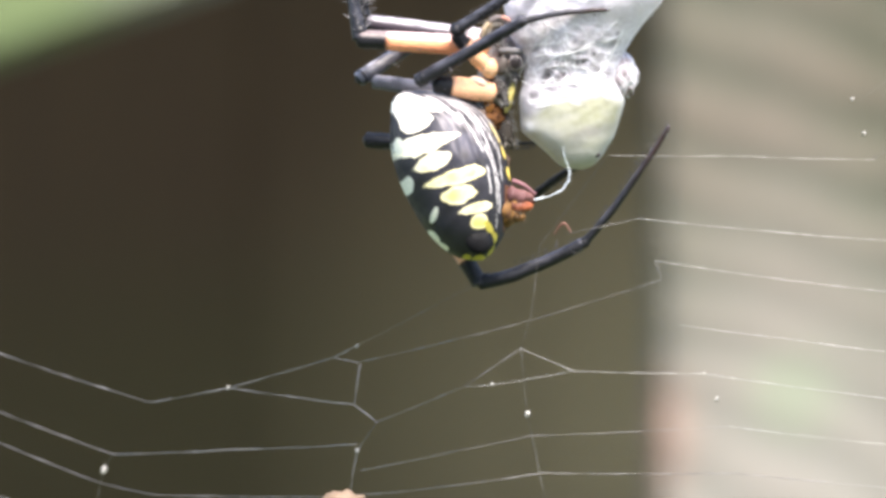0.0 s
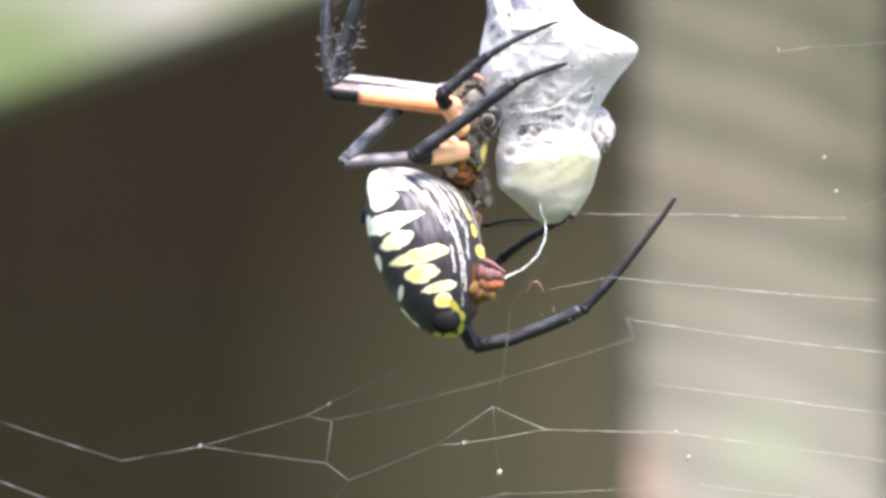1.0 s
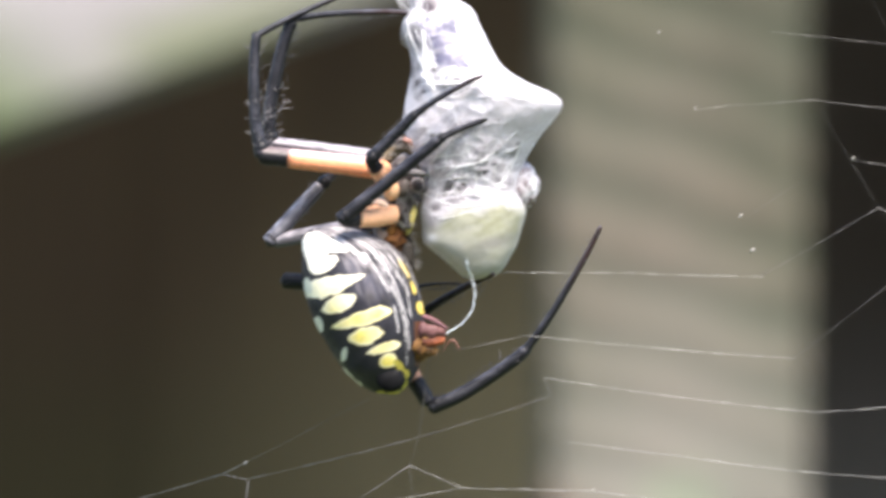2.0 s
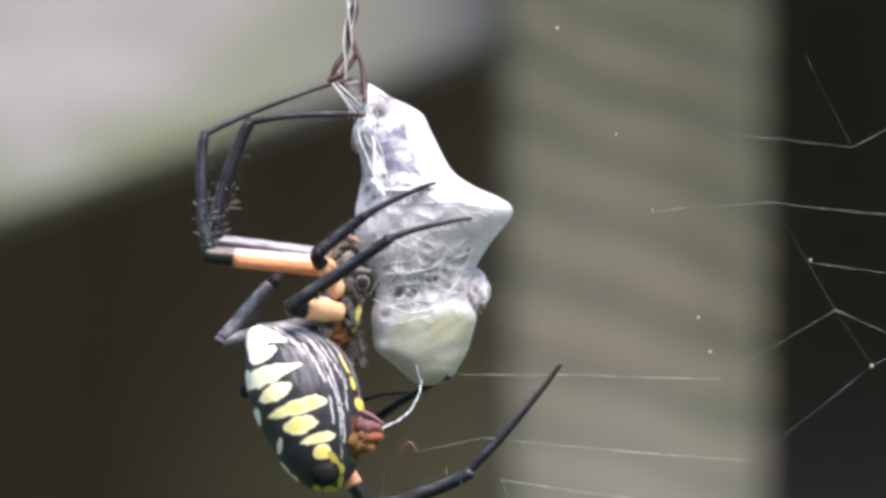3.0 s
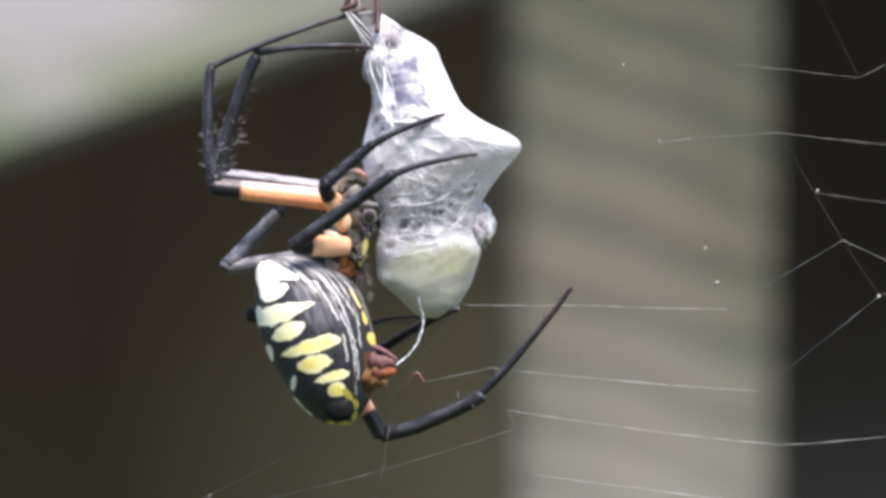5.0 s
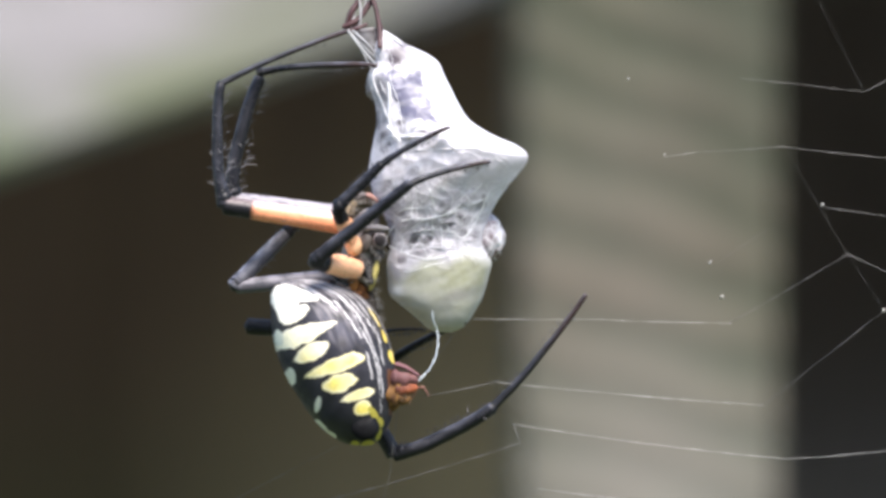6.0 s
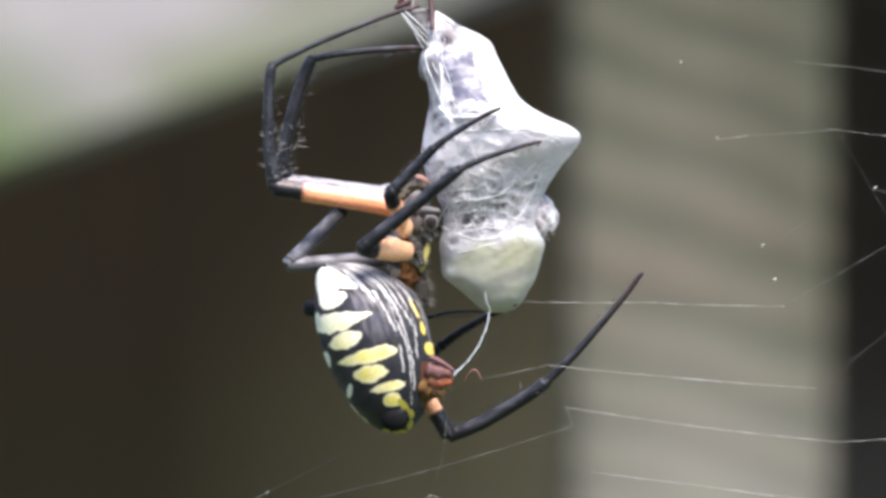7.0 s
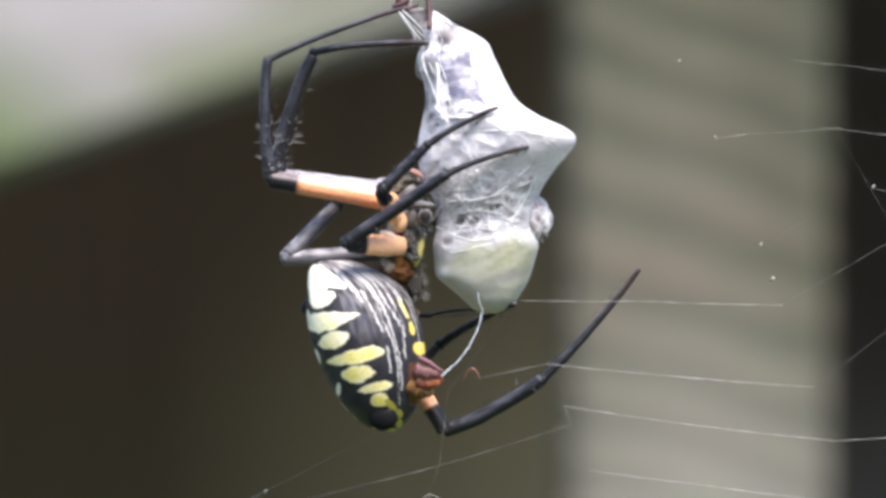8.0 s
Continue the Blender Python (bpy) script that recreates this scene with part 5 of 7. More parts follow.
    walk(lines[2], [
        (0, pose(0.006298, -0.001974, -0.029086, 8.46, 31.61, 2.4)), (0.2, pose(0.00697, -0.00197, -0.02937, 6.93, -4.11, -0.25)),
        (0.3, pose(0.008351, -0.002072, -0.029921, 1.79, 2.49, 0.04)), (0.5, pose(0.006027, -0.002439, -0.029739, -6.37, 26.03, -1.48)),
        (0.7, pose(0.006554, -0.001837, -0.029652, 8.75, 20.04, 1.55)), (1, pose(0.006097, -0.002693, -0.029742, -12.77, 23.61, -2.68)),
        (1.5, pose(0.006723, -0.002425, -0.029465, -6.57, 5.82, -0.33)), (1.7, pose(0.005092, -0.002667, -0.029273, -11.84, 43.66, -4.76)),
        (2, pose(0.00665, -0.002034, -0.029554, 4.87, 8.04, 0.34)), (2.2, pose(0.006017, -0.002067, -0.029669, 3.79, 27.58, 0.93)),
        (3.3, pose(0.005728, -0.003152, -0.029137, -29.03, 28.09, -7.41)), (3.5, pose(0.006003, -0.003013, -0.029113, -25.47, 21.98, -5.03)),
        (4, pose(0.005829, -0.002801, -0.029218, -18.18, 26.53, -4.32)), (4.5, pose(0.006199, -0.002534, -0.029189, -10.58, 16.6, -1.55)),
        (4.7, pose(0.006199, -0.002534, -0.029189, -10.58, 16.6, -1.55)), (5.8, pose(0.006054, -0.002757, -0.029338, -16.15, 18.83, -2.69)),
        (6, pose(0.006395, -0.002267, -0.029196, -1.97, 9.44, -0.16)), (6.2, pose(0.006334, -0.002458, -0.02938, -5.79, 29.89, -1.55)),
        (6.5, pose(0.007422, -0.001889, -0.029317, 8.54, 6.01, 0.45)), (6.7, pose(0.006962, -0.001793, -0.029815, 6.66, 30.75, 1.83)),
        (7, pose(0.005748, -0.0022, -0.029761, 0, 22.89, 0)), (7.5, pose(0.005629, -0.002056, -0.029799, 3.43, 24.88, 0.76)),
        (8, pose(0.005648, -0.00214, -0.029774, 1.45, 24.77, 0.32))])
    walk(lines[3], [
        (0, pose(0.0058, -0.001889, -0.029617, 9.84, 52.24, 4.83)), (0.2, pose(0.006913, -0.001861, -0.030222, 7.6, 12.3, 0.82)),
        (0.3, pose(0.00773, -0.002046, -0.031129, 0.6, 45.64, 0.25)), (0.5, pose(0.005466, -0.002537, -0.030571, -7.16, 41.03, -2.68)),
        (0.7, pose(0.00608, -0.001707, -0.030493, 8.73, 37.02, 2.93)), (1, pose(0.005587, -0.002889, -0.030564, -14.09, 38.13, -4.89)),
        (1.5, pose(0.006501, -0.002528, -0.030314, -7.28, 23.44, -1.51)), (1.7, pose(0.00442, -0.002796, -0.029906, -11.14, 48.34, -5.01)),
        (2, pose(0.006391, -0.001955, -0.030421, 5.6, 25.2, 1.25)), (2.2, pose(0.005449, -0.002011, -0.030462, 4.38, 42.9, 1.72)),
        (3.3, pose(0.005263, -0.003512, -0.029769, -30.41, 36.85, -10.35)), (3.5, pose(0.005641, -0.003325, -0.029752, -26.58, 31.71, -7.67)),
        (4, pose(0.005401, -0.003024, -0.029885, -18.83, 35.84, -6.14)), (4.5, pose(0.005916, -0.002666, -0.02988, -11.06, 27.07, -2.67)),
        (4.7, pose(0.005916, -0.002666, -0.02988, -11.06, 27.07, -2.67)), (5.8, pose(0.005714, -0.002979, -0.030086, -16.89, 28.11, -4.26)),
        (6, pose(0.006202, -0.002292, -0.029925, -1.92, 20.13, -0.34)), (6.2, pose(0.005796, -0.00253, -0.03013, -5.21, 40.02, -1.9)),
        (6.5, pose(0.007093, -0.001754, -0.030224, 8.37, 31, 2.33)), (6.7, pose(0.00622, -0.001686, -0.030801, 5.82, 41.39, 2.2)),
        (7, pose(0.005307, -0.0022, -0.030639, 0, 30.41, 0)), (7.5, pose(0.005122, -0.002, -0.030725, 3.54, 32.28, 1.02)),
        (8, pose(0.005149, -0.002117, -0.03069, 1.51, 32.25, 0.44))])
    walk(lines[4], [
        (0, pose(0.00516, -0.001818, -0.029997, 11.48, 64.44, 7.25)), (0.2, pose(0.006586, -0.001747, -0.031034, 8.5, 31.07, 2.37)),
        (0.3, pose(0.006606, -0.002044, -0.031928, -0.36, 61.14, -0.21)), (0.5, pose(0.004762, -0.002625, -0.031227, -8.01, 52.03, -3.92)),
        (0.7, pose(0.005408, -0.001598, -0.031205, 8.71, 48.21, 3.9)), (1, pose(0.004862, -0.003078, -0.031279, -15.65, 50.08, -7.35)),
        (1.5, pose(0.006019, -0.002631, -0.031075, -8.16, 40.2, -2.99)), (1.7, pose(0.003698, -0.002909, -0.0305, -10.58, 51.56, -5.12)),
        (2, pose(0.005894, -0.001875, -0.031173, 6.48, 40.95, 2.42)), (2.2, pose(0.004738, -0.00196, -0.031085, 5.02, 53.91, 2.55)),
        (3.3, pose(0.004707, -0.003848, -0.030325, -31.81, 44.08, -13.16)), (3.5, pose(0.00518, -0.003615, -0.030319, -27.7, 39.85, -10.21)),
        (4, pose(0.004878, -0.00323, -0.030478, -19.51, 43.55, -7.85)), (4.5, pose(0.005511, -0.002794, -0.030519, -11.56, 36.33, -3.8)),
        (4.7, pose(0.005511, -0.002794, -0.030519, -11.56, 36.33, -3.8)), (5.8, pose(0.005255, -0.003194, -0.030778, -17.66, 36.36, -5.84)),
        (6, pose(0.005873, -0.002314, -0.030618, -1.87, 30.46, -0.51)), (6.2, pose(0.005195, -0.002587, -0.030772, -4.81, 45.58, -2.02)),
        (6.5, pose(0.006493, -0.001644, -0.030978, 8.25, 44.08, 3.34)), (6.7, pose(0.005368, -0.001601, -0.031671, 5.29, 46.67, 2.28)),
        (7, pose(0.004738, -0.0022, -0.031482, 0, 37.42, 0)), (7.5, pose(0.004526, -0.001947, -0.031558, 3.65, 38.67, 1.28)),
        (8, pose(0.00456, -0.002094, -0.031514, 1.56, 38.71, 0.55))])
    walk(lines[5], [
        (0, pose(0.004452, -0.001758, -0.03027, 13.44, 71.83, 9.76)), (0.2, pose(0.006028, -0.00164, -0.031707, 9.57, 46.78, 4.15)),
        (0.3, pose(0.005375, -0.002052, -0.032503, -1.17, 68.04, -0.79)), (0.5, pose(0.00393, -0.002706, -0.031774, -8.98, 60.27, -5.22)),
        (0.7, pose(0.00464, -0.001508, -0.031797, 8.69, 55.42, 4.57)), (1, pose(0.004049, -0.003243, -0.031836, -17.31, 58.46, -9.74)),
        (1.5, pose(0.005383, -0.002721, -0.031669, -9.12, 52.35, -4.49)), (1.7, pose(0.002936, -0.003013, -0.031069, -10.1, 53.95, -5.15)),
        (2, pose(0.005235, -0.001802, -0.031778, 7.48, 52.81, 3.72)), (2.2, pose(0.003899, -0.001911, -0.031603, 5.76, 62.03, 3.46)),
        (3.3, pose(0.004083, -0.004159, -0.030814, -33.23, 49.92, -15.81)), (3.5, pose(0.004622, -0.003895, -0.030839, -28.87, 46.68, -12.68)),
        (4, pose(0.004285, -0.003419, -0.031002, -20.19, 49.77, -9.44)), (4.5, pose(0.005018, -0.002913, -0.031089, -12.07, 43.91, -4.88)),
        (4.7, pose(0.005018, -0.002913, -0.031089, -12.07, 43.91, -4.88)), (5.8, pose(0.004712, -0.003395, -0.031396, -18.44, 43.2, -7.35)),
        (6, pose(0.005443, -0.002334, -0.031233, -1.82, 39.25, -0.65)), (6.2, pose(0.004511, -0.002637, -0.031395, -4.5, 49.4, -2.07)),
        (6.5, pose(0.005776, -0.001552, -0.031615, 8.15, 51.41, 3.93)), (6.7, pose(0.004442, -0.001529, -0.032489, 4.9, 49.97, 2.29)),
        (7, pose(0.004094, -0.0022, -0.032237, 0, 43.37, 0)), (7.5, pose(0.003838, -0.001897, -0.032333, 3.76, 44.27, 1.53)),
        (8, pose(0.003851, -0.002072, -0.032309, 1.62, 44.56, 0.66))])
    walk(lines[6], [
        (0, pose(0.00375, -0.001709, -0.030462, 15.73, 76.47, 12.42)), (0.2, pose(0.005345, -0.001548, -0.032222, 10.78, 57.68, 5.95)),
        (0.3, pose(0.004049, -0.002065, -0.032978, -1.93, 72.16, -1.4)), (0.5, pose(0.00301, -0.002782, -0.032226, -10.09, 66.39, -6.61)),
        (0.7, pose(0.003781, -0.001427, -0.032324, 8.67, 60.57, 5.07)), (1, pose(0.003147, -0.003394, -0.032296, -19.17, 64.7, -12.21)),
        (1.5, pose(0.004615, -0.002805, -0.03216, -10.24, 61.22, -6.07)), (1.7, pose(0.002158, -0.003107, -0.031608, -9.71, 55.77, -5.15)),
        (2, pose(0.004447, -0.001731, -0.032277, 8.65, 61.56, 5.16)), (2.2, pose(0.003013, -0.001867, -0.032012, 6.57, 67.76, 4.41)),
        (3.3, pose(0.003387, -0.004458, -0.031258, -34.7, 54.79, -18.39)), (3.5, pose(0.004006, -0.004154, -0.031297, -30.04, 52.13, -14.95)),
        (4, pose(0.003618, -0.003599, -0.031482, -20.9, 54.93, -10.95)), (4.5, pose(0.004439, -0.003028, -0.031614, -12.61, 50.2, -5.92)),
        (4.7, pose(0.004439, -0.003028, -0.031614, -12.61, 50.2, -5.92)), (5.8, pose(0.00411, -0.003582, -0.031945, -19.22, 48.77, -8.78)),
        (6, pose(0.004916, -0.002352, -0.031796, -1.76, 46.72, -0.76)), (6.2, pose(0.003822, -0.00268, -0.031956, -4.25, 52, -2.07)),
        (6.5, pose(0.004989, -0.001471, -0.032184, 8.07, 56.12, 4.31)), (6.7, pose(0.003463, -0.001463, -0.033274, 4.6, 52.25, 2.26)),
        (7, pose(0.003369, -0.0022, -0.032936, 0, 48.54, 0)), (7.5, pose(0.003071, -0.001849, -0.033053, 3.88, 49.12, 1.78)),
        (8, pose(0.003117, -0.002053, -0.032994, 1.68, 49.26, 0.77))])
    walk(legs["A"][0], [
        (0, pose(-0.0015, -0.0015, 0.00325, 0.48, -5.09, -0.03)), (0.2, pose(-0.0015, -0.0015, 0.00325, 0, -0, 0)),
        (0.3, pose(-0.0015, -0.0015, 0.00325, 0.37, -3.32, 0.44)), (0.5, pose(-0.0015, -0.0015, 0.00325, 0.22, -2.36, -0)),
        (0.7, pose(-0.0015, -0.0015, 0.00325, 0, -0.14, -0.06)), (1, pose(-0.0015, -0.0015, 0.00325, 0.22, -2.36, -0)),
        (1.5, pose(-0.0015, -0.0015, 0.00325, 0.22, -2.36, -0)), (1.7, pose(-0.0015, -0.0015, 0.00325, -0.21, 2.82, 0.32)),
        (2, pose(-0.0015, -0.0015, 0.00325, 0.22, -2.36, -0)), (2.2, pose(-0.0015, -0.0015, 0.00325, 0.22, -2.36, -0)),
        (3.3, pose(-0.0015, -0.0015, 0.00325, 0.36, -3.64, 0.11)), (3.5, pose(-0.0015, -0.0015, 0.00325, 0.36, -3.67, 0.08)),
        (4, pose(-0.0015, -0.0015, 0.00325, 0.31, -3.13, 0.08)), (4.5, pose(-0.0015, -0.0015, 0.00325, 0.31, -3.13, 0.08)),
        (4.7, pose(-0.0015, -0.0015, 0.00325, 0.31, -3.13, 0.08)), (5.8, pose(-0.0015, -0.0015, 0.00325, 0, -0, 0)),
        (6, pose(-0.0015, -0.0015, 0.00325, 0, -0, 0)), (6.2, pose(-0.0015, -0.0015, 0.00325, 0.03, -0.14, 0.11)),
        (6.5, pose(-0.0015, -0.0015, 0.00325, 0, -0, 0)), (6.7, pose(-0.0015, -0.0015, 0.00325, -0.01, 0.17, 0.05)),
        (7, pose(-0.0015, -0.0015, 0.00325, 0, -0, 0)), (7.5, pose(-0.0015, -0.0015, 0.00325, 0, -0, 0)),
        (8, pose(-0.0015, -0.0015, 0.00325, -0.09, 1.15, 0.09))])
    walk(legs["A"][1], [
        (0, pose(-0.010516, -0.000992, 0.001637, -6.06, 5.46, -0.24)), (0.2, pose(-0.0106, -0.001, 0.00165, 1.2, -1.43, 0.09)),
        (0.3, pose(-0.009708, -0.000916, 0.001511, -1.06, 2.43, -0.43)), (0.5, pose(-0.010541, -0.000994, 0.001641, -6.22, 3.01, -0.27)),
        (0.7, pose(-0.01072, -0.001011, 0.001669, -5.97, 0.72, -0.19)), (1, pose(-0.010541, -0.000994, 0.001641, -5.84, 2.68, -0.22)),
        (1.5, pose(-0.010541, -0.000994, 0.001641, -3.58, 2.2, -0.1)), (1.7, pose(-0.010069, -0.00095, 0.001567, -3.1, -3.28, -0.4)),
        (2, pose(-0.010541, -0.000994, 0.001641, -3.55, 1.62, -0.05)), (2.2, pose(-0.010541, -0.000994, 0.001641, -6, 2.34, -0.19)),
        (3.3, pose(-0.010291, -0.000971, 0.001602, -5.41, 2.75, -0.17)), (3.5, pose(-0.01034, -0.000975, 0.00161, -5.15, 2.76, -0.14)),
        (4, pose(-0.010349, -0.000976, 0.001611, -4.83, 1.95, -0.08)), (4.5, pose(-0.010349, -0.000976, 0.001611, -4.35, 2.48, -0.14)),
        (4.7, pose(-0.010349, -0.000976, 0.001611, -4.35, 2.48, -0.14)), (5.8, pose(-0.0106, -0.001, 0.00165, -3.95, 0.28, -0.15)),
        (6, pose(-0.0106, -0.001, 0.00165, 0.03, -0.08, -0)), (6.2, pose(-0.010371, -0.000978, 0.001614, 0.85, -1.34, -0.04)),
        (6.5, pose(-0.0106, -0.001, 0.00165, 1.18, -1.8, 0.09)), (6.7, pose(-0.010504, -0.000991, 0.001635, 0.99, -1.05, 0.01)),
        (7, pose(-0.0106, -0.001, 0.00165, -0, 0, -0)), (7.5, pose(-0.0106, -0.001, 0.00165, -2.13, 0.31, -0.09)),
        (8, pose(-0.010456, -0.000986, 0.001628, -2.08, -1.24, -0.15))])
    walk(legs["A"][2], [
        (0, pose(-0.009865, 0.000596, 0.011969, -1.01, 4.81, 1.85)), (0.2, pose(-0.01122, -0.000725, 0.01238, -2.45, -1.27, 5.87)),
        (0.3, pose(-0.009603, -0.000231, 0.012142, -1.87, 0.14, 4.29)), (0.5, pose(-0.010334, 0.00062, 0.011954, -0.57, 4.64, 0.56)),
        (0.7, pose(-0.010927, 0.000559, 0.011991, -0.38, -0.63, 1.19)), (1, pose(-0.010393, 0.000556, 0.011995, -1.1, 4.09, 2.18)),
        (1.5, pose(-0.01048, 0.000162, 0.01219, -1.23, 1.95, 2.83)), (1.7, pose(-0.011011, 0.000125, 0.012084, -2.26, 4.64, 3.89)),
        (2, pose(-0.010588, 0.000156, 0.012192, -1.97, 1.62, 4.86)), (2.2, pose(-0.010455, 0.000583, 0.011979, -1.62, 4.09, 3.67)),
        (3.3, pose(-0.010126, 0.000554, 0.012356, -1.56, 5.29, 3.15)), (3.5, pose(-0.010173, 0.000495, 0.012313, -1.48, 6.02, 2.77)),
        (4, pose(-0.010335, 0.000428, 0.012269, -1.29, 5.86, 2.12)), (4.5, pose(-0.010234, 0.000336, 0.012263, -0.76, 4.67, 0.88)),
        (4.7, pose(-0.010234, 0.000336, 0.012263, -0.76, 4.67, 0.88)), (5.8, pose(-0.01089, 0.000221, 0.012155, -0.49, 2.07, 0.85)),
        (6, pose(-0.010965, -0.000505, 0.01235, -0.35, 0.46, 0.77)), (6.2, pose(-0.01095, -0.000649, 0.0119, -0.71, 2.27, 1.04)),
        (6.5, pose(-0.011274, -0.000725, 0.012173, -1.13, -1.91, 2.95)), (6.7, pose(-0.011038, -0.000682, 0.012117, -0.89, -0.19, 2.03)),
        (7, pose(-0.01095, -0.0005, 0.01235, -0, 0, -0)), (7.5, pose(-0.01089, -0.000107, 0.012275, 0.55, 1.28, -1.53)),
        (8, pose(-0.011029, -0.000108, 0.012163, 0.61, 0.88, -1.58))])
    walk(legs["B"][0], [
        (0, pose(-0.0015, 0.0005, 0.004, -0.03, 0.06, -0.17)), (0.2, pose(-0.0015, 0.0005, 0.004, 0, -0, 0)),
        (0.3, pose(-0.0015, 0.0005, 0.004, -0.08, 1.78, 0.02)), (0.5, pose(-0.0015, 0.0005, 0.004, 0, -0, 0)),
        (0.7, pose(-0.0015, 0.0005, 0.004, 0, -0, 0)), (1, pose(-0.0015, 0.0005, 0.004, 0, -0, 0)),
        (1.5, pose(-0.0015, 0.0005, 0.004, 0, -0, 0)), (1.7, pose(-0.0015, 0.0005, 0.004, 0, -0, 0)),
        (2, pose(-0.0015, 0.0005, 0.004, 0, -0, 0)), (2.2, pose(-0.0015, 0.0005, 0.004, 0, -0, 0)),
        (3.3, pose(-0.0015, 0.0005, 0.004, 0, -0, 0)), (3.5, pose(-0.0015, 0.0005, 0.004, 0, -0, 0)),
        (4, pose(-0.0015, 0.0005, 0.004, 0, -0, 0)), (4.5, pose(-0.0015, 0.0005, 0.004, 0, -0, 0)),
        (4.7, pose(-0.0015, 0.0005, 0.004, 0, -0, 0)), (5.8, pose(-0.0015, 0.0005, 0.004, 0, -0, 0)),
        (6, pose(-0.0015, 0.0005, 0.004, 0, -0, 0)), (6.2, pose(-0.0015, 0.0005, 0.004, -0.14, 2.49, -0.09)),
        (6.5, pose(-0.0015, 0.0005, 0.004, 0, -0, 0)), (6.7, pose(-0.0015, 0.0005, 0.004, 0, -0, 0)),
        (7, pose(-0.0015, 0.0005, 0.004, 0, -0, 0)), (7.5, pose(-0.0015, 0.0005, 0.004, 0, -0, 0)),
        (8, pose(-0.0015, 0.0005, 0.004, 0, -0, 0))])
    walk(legs["B"][1], [
        (0, pose(-0.010658, -0.000533, 0.001492, 1.53, 3.59, 0.04)), (0.2, pose(-0.01, -0.0005, 0.0014, -1.27, -3.41, 0.17)),
        (0.3, pose(-0.009957, -0.000498, 0.001394, -0.07, -3.08, -0.05)), (0.5, pose(-0.01, -0.0005, 0.0014, 3.01, 4.72, -0.36)),
        (0.7, pose(-0.01, -0.0005, 0.0014, 2.95, 4.45, -0.36)), (1, pose(-0.01, -0.0005, 0.0014, 2.04, 3.51, -0.25)),
        (1.5, pose(-0.01, -0.0005, 0.0014, -1.17, 1.11, 0.31)), (1.7, pose(-0.01, -0.0005, 0.0014, -1.18, -0.84, 0.32)),
        (2, pose(-0.01, -0.0005, 0.0014, -1.18, -2.7, 0.17)), (2.2, pose(-0.01, -0.0005, 0.0014, 3.72, 2.58, -0.66)),
        (3.3, pose(-0.01, -0.0005, 0.0014, -1.09, 3.2, 0.37)), (3.5, pose(-0.01, -0.0005, 0.0014, -1.1, 2.75, 0.36)),
        (4, pose(-0.01, -0.0005, 0.0014, -1.11, 3.41, 0.38)), (4.5, pose(-0.01, -0.0005, 0.0014, -1.12, 3.45, 0.39)),
        (4.7, pose(-0.01, -0.0005, 0.0014, -1.12, 3.52, 0.39)), (5.8, pose(-0.01, -0.0005, 0.0014, -1.13, 2.71, 0.36)),
        (6, pose(-0.01, -0.0005, 0.0014, -1.19, -0.11, 0.27)), (6.2, pose(-0.010383, -0.000519, 0.001454, -0.95, 4.51, 0.52)),
        (6.5, pose(-0.01, -0.0005, 0.0014, -1.18, -3.76, 0.14)), (6.7, pose(-0.01, -0.0005, 0.0014, -0.72, 0.14, 0.16)),
        (7, pose(-0.01, -0.0005, 0.0014, 0, -0, 0)), (7.5, pose(-0.01, -0.0005, 0.0014, -1.12, 2.75, 0.36)),
        (8, pose(-0.01, -0.0005, 0.0014, -1.12, 3.48, 0.39))])
    walk(legs["B"][2], [
        (0, pose(-0.007497, -0.001315, 0.012068, 0.81, 2.95, -5.94)), (0.2, pose(-0.008, -0.000775, 0.0132, 0.74, 2.29, -6.85)),
        (0.3, pose(-0.007965, -0.000999, 0.012905, 1.17, 2.12, -6.48)), (0.5, pose(-0.006658, -0.001579, 0.01183, 0.74, 2.29, -6.85)),
        (0.7, pose(-0.006712, -0.001567, 0.011838, 0.18, -4.14, -7.45)), (1, pose(-0.006863, -0.001394, 0.011955, 0.74, 2.29, -6.85)),
        (1.5, pose(-0.007182, -0.000775, 0.01259, 0.74, 2.29, -6.85)), (1.7, pose(-0.00758, -0.000775, 0.01258, 1.4, 8.97, -6.74)),
        (2, pose(-0.007988, -0.000775, 0.012433, 0.74, 2.29, -6.85)), (2.2, pose(-0.007068, -0.001718, 0.011895, 0.74, 2.29, -6.85)),
        (3.3, pose(-0.006882, -0.000775, 0.012107, 0.77, 2.28, -7.25)), (3.5, pose(-0.006965, -0.000775, 0.012136, 0.89, 3.53, -7.08)),
        (4, pose(-0.006808, -0.000775, 0.012213, 0.98, 4.13, -7.32)), (4.5, pose(-0.006771, -0.000775, 0.012309, 0.92, 3.32, -7.61)),
        (4.7, pose(-0.006759, -0.000775, 0.012305, 0.93, 3.3, -7.7)), (5.8, pose(-0.0069, -0.000775, 0.0124, 0.85, 1.95, -8.36)),
        (6, pose(-0.007407, -0.000775, 0.012705, 0.56, 2.34, -4.05)), (6.2, pose(-0.006944, -0.000814, 0.012263, 0.75, 3.82, -0.19)),
        (6.5, pose(-0.008198, -0.000775, 0.012445, -0.28, -0.29, 2.6)), (6.7, pose(-0.00748, -0.000854, 0.012129, -0.36, -1.72, 2.07)),
        (7, pose(-0.0075, -0.001, 0.0122, 0, -0, 0)), (7.5, pose(-0.006917, -0.000775, 0.012312, 0.6, 0.34, -5.96)),
        (8, pose(-0.006752, -0.000775, 0.012358, 0.77, 1.13, -7.1))])
